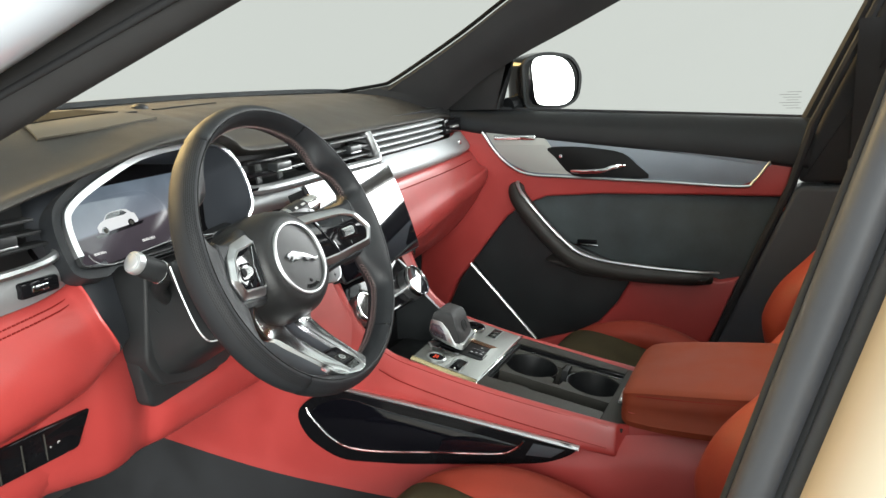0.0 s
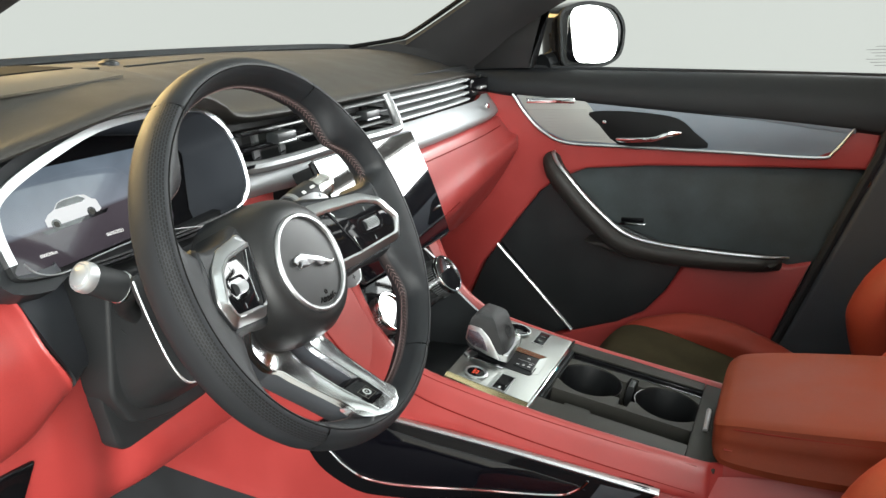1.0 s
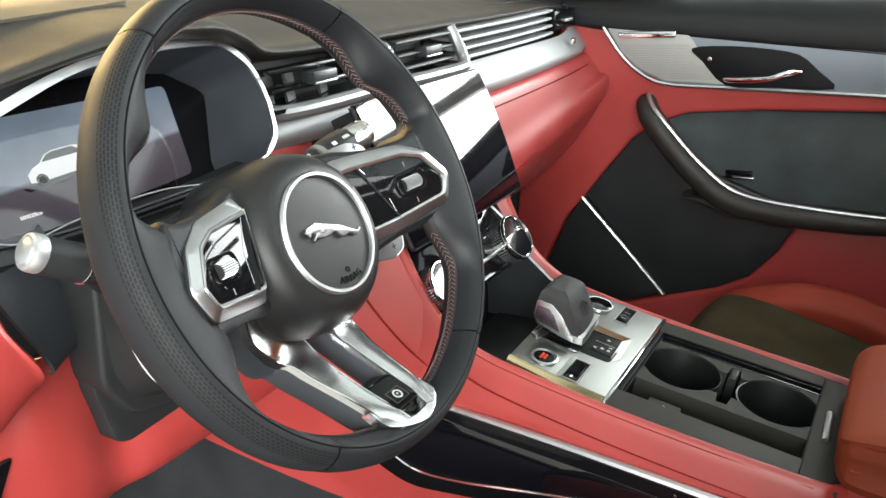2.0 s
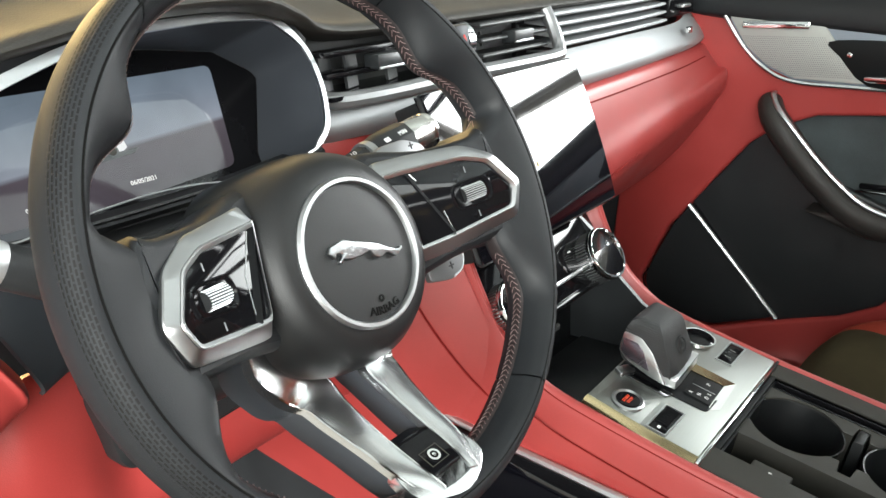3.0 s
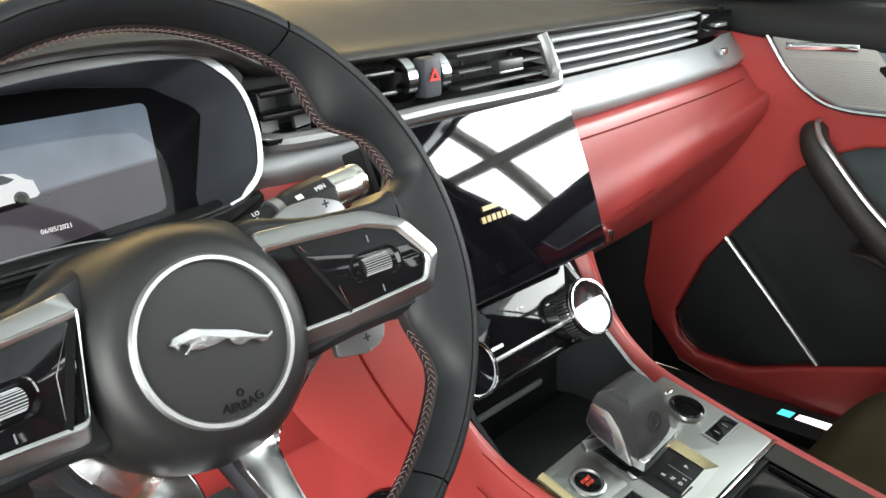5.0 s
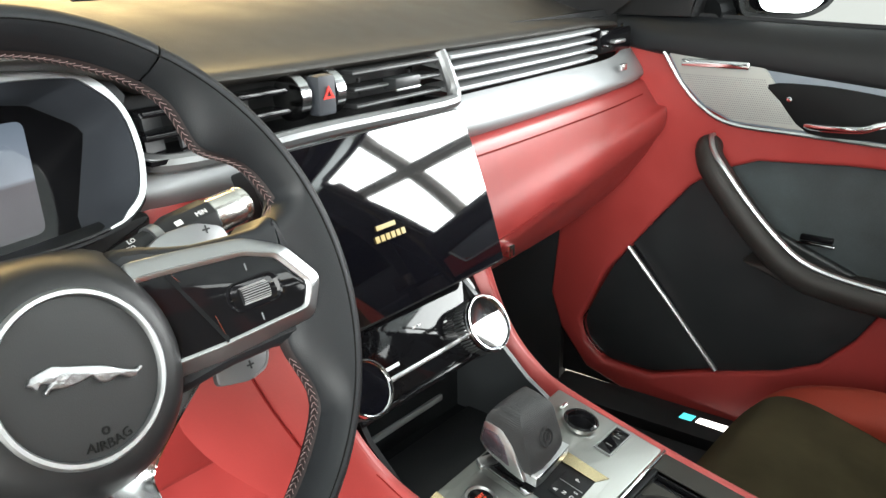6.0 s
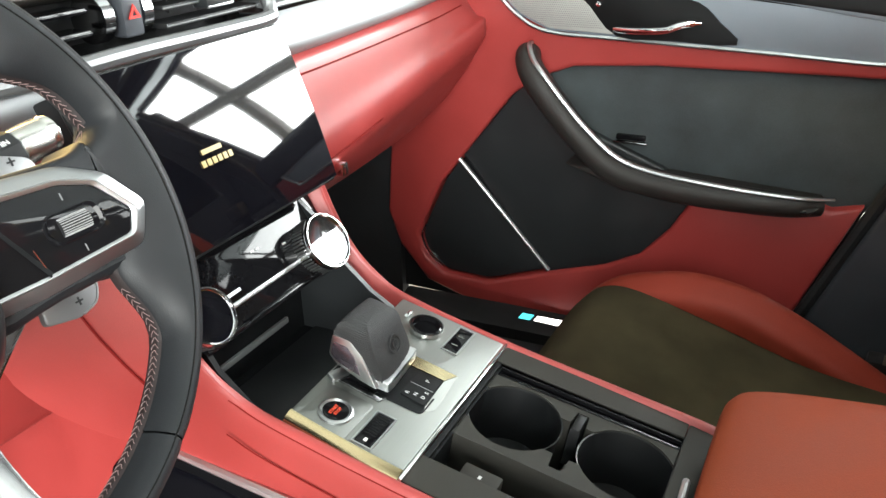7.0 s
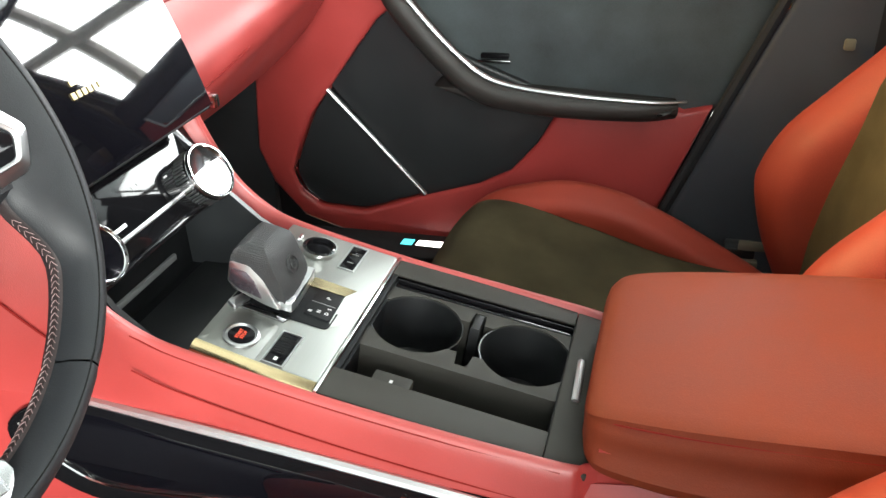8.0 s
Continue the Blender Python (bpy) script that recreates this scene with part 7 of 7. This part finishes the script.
    part("stalk_cap", lathe(m, [(0.0140, L * 0.725), (0.0149, L * 0.73), (0.0149, L * 0.93), (0.0140, L * 0.945), (0.0140, L * 0.955), (0.0146, L * 0.965), (0.0140, L * 1.0), (0.0120, L * 1.012), (0.0105, L * 1.005), (0, L * 1.005)], 32), STALKMETAL, s, "satin chrome stalk end")
    nrm = WHEEL.to_3x3() @ Vector((0.0, 0.45, 0.9))
    tm = lambda f, r: basis(a + d * L * f + nrm.normalized() * r, d, (WHEEL.to_3x3() @ Vector((0, 1, -0.5))))  # noqa: E731
    part("stalk_text", letters("MIN", 0.0055, tm(0.625, 0.0164), 0.0002), WHITEINK, s)
    part("stalk_mark", box((-0.003, -0.002, 0), (0.003, 0.002, 0.0003), 0, m=tm(0.46, 0.0164)), WHITEINK, s)
    for k, tx in enumerate(("LO", "AUTO", "OFF")):
        part("stalk_text", letters(tx, 0.0048, tm(0.17 - 0.05 * k, 0.0132 - 0.001 * k) @ Matrix.Translation((0, 0.004 - 0.0045 * k, 0)), 0.0002), WHITEINK, s)


steering_column()


# ---- seats ----
def seat(name, xc, label, back_y=0.0, dz=0.0, group=""):
    s = thing(name, label, "seat", Matrix.Translation((xc, back_y, dz)), group=group)
    # cushion centre
    rows = []
    for y, z in ((-0.062, 0.560), (-0.075, 0.610), (-0.105, 0.655), (-0.140, 0.680), (-0.20, 0.676), (-0.30, 0.648), (-0.42, 0.612), (-0.56, 0.590)):
        rows.append([(-0.152, y, z - 0.022), (-0.138, y, z - 0.004), (-0.06, y, z), (0.06, y, z), (0.138, y, z - 0.004), (0.152, y, z - 0.022)])
    part("cushion_centre", skin(rows, 5, 4, 0.03), SUEDE, s, "dark suede seat centre")
    for k in (-1, 1):
        rows = []
        for y, z, w in ((-0.075, 0.585, 0.60), (-0.095, 0.630, 0.85), (-0.135, 0.664, 1.0), (-0.20, 0.686, 1.0), (-0.26, 0.694, 1.0), (-0.33, 0.684, 1.0), (-0.40, 0.656, 1.0), (-0.47, 0.620, 0.95), (-0.54, 0.582, 0.85), (-0.60, 0.545, 0.75)):
            rows.append([(k * 0.140, y, z - 0.045), (k * 0.142, y, z - 0.016), (k * (0.142 + 0.022 * w), y, z - 0.004), (k * (0.142 + 0.045 * w), y, z), (k * (0.142 + 0.078 * w), y, z - 0.016), (k * (0.142 + 0.098 * w), y, z - 0.068), (k * (0.142 + 0.080 * w), y, z - 0.14), (k * 0.16, y, z - 0.14)])
        part("cushion_bolster", skin(rows, 5, 4, closed=True), RED_SEAT, s, "red leather cushion bolster")
        rows = []
        for y, z, w in ((-0.575, 0.56, 0.75), (-0.545, 0.63, 0.95), (-0.528, 0.70, 1.0), (-0.531, 0.737, 1.05), (-0.557, 0.793, 1.05), (-0.605, 0.850, 1.0), (-0.664, 0.918, 0.95), (-0.726, 1.005, 0.85), (-0.776, 1.105, 0.7)):
            rows.append([(k * 0.125, y - 0.070, z - 0.02), (k * 0.135, y - 0.030, z), (k * (0.15 + 0.020 * w), y - 0.004, z + 0.005), (k * (0.15 + 0.055 * w), y, z + 0.008), (k * (0.15 + 0.085 * w), y - 0.03, z), (k * (0.15 + 0.092 * w), y - 0.09, z - 0.03), (k * (0.15 + 0.07 * w), y - 0.15, z - 0.06), (k * 0.13, y - 0.16, z - 0.06)])
        part("backrest_bolster", skin(rows, 5, 4, closed=True), RED_SEAT, s, "red leather backrest bolster")
    rows = []
    for y, z in ((-0.60, 0.60), (-0.605, 0.68), (-0.625, 0.78), (-0.66, 0.90), (-0.71, 1.02), (-0.76, 1.14), (-0.79, 1.22)):
        rows.append([(-0.150, y - 0.02, z), (-0.145, y + 0.004, z), (-0.08, y - 0.008, z), (0, y - 0.012, z), (0.08, y - 0.008, z), (0.145, y + 0.004, z), (0.150, y - 0.02, z), (0.14, y - 0.10, z - 0.02), (-0.14, y - 0.10, z - 0.02)])
    part("backrest_centre", skin(rows, 4, 4, closed=True), SUEDE, s, "dark suede backrest centre")
    part("headrest", box((-0.13, -0.90, 1.20), (0.13, -0.80, 1.42), 0.04, seg=4), RED_SEAT, s)
    part("seat_base", box((-0.22, -0.60, CARFLOOR), (0.22, -0.12, 0.56), 0.02), PLASTIC, s)
    part("side_cover", box((0.19 if xc > 0 else -0.235, -0.62, 0.45), (0.235 if xc > 0 else -0.19, -0.15, 0.55), 0.015), PLASTIC, s)
    return s


seat("passenger_bucket_seat", 0.375, "red leather and dark suede passenger seat", group="front seats")
seat("driver_bucket_seat", -0.375, "red leather and dark suede driver seat", 0.045, 0.0, group="front seats")
buckle = thing("seat_belt_buckle", "black seat belt buckle with beige tab beside the seat", "seat belt")
part("buckle_body", box((0.604, -0.548, 0.49), (0.640, -0.500, 0.585), 0.006), PLASTIC, buckle)
part("tab", box((0.594, -0.552, 0.547), (0.608, -0.500, 0.568), 0.003), BEIGE, buckle, "beige release tab")
part("webbing", box((0.598, -0.560, 0.585), (0.603, -0.520, 0.602), 0.002), BEIGE, buckle, "beige webbing end")

# lit sill plate at the passenger's feet
plate = thing("sill_plate", "dark sill plate with a lit white and cyan mark", "sill plate")
pm = basis((0.725, 0.04, 0.462), (0, -1, 0.02), (1, 0, 0.35))
part("plate", prism(pm, rounded([(-0.30, -0.035), (0.30, -0.035), (0.30, 0.025), (-0.30, 0.025)], 0.008), -0.03, 0.0, 0.002), PLASTIC, plate)
part("lit_mark", prism(pm, [(-0.045, -0.006), (-0.022, -0.006), (-0.018, 0.008), (-0.041, 0.008)], 0.0, 0.001), GLOWCYAN, plate, "lit cyan mark")
part("lit_mark", prism(pm, [(-0.014, -0.005), (0.052, -0.007), (0.056, 0.008), (-0.010, 0.007)], 0.0, 0.001), GLOWSILL, plate, "lit white mark")
mat_ = thing("footwell_mat", "black carpet mat in the driver footwell", "floor mat")
part("mat", box((-0.62, -0.05, CARFLOOR), (-0.20, 0.70, CARFLOOR + 0.012), 0.004), CARPET, mat_)
pedal = thing("brake_pedal", "metal-faced pedal in the dark footwell", "pedal")
part("pedal_arm", tube([(-0.36, 0.81, 0.84), (-0.36, 0.64, 0.74), (-0.37, 0.56, 0.62)], 0.012, 8), PLASTIC, pedal)
part("pedal_pad", box((-0.42, 0.545, 0.585), (-0.32, 0.56, 0.64), 0.004), SATIN, pedal)
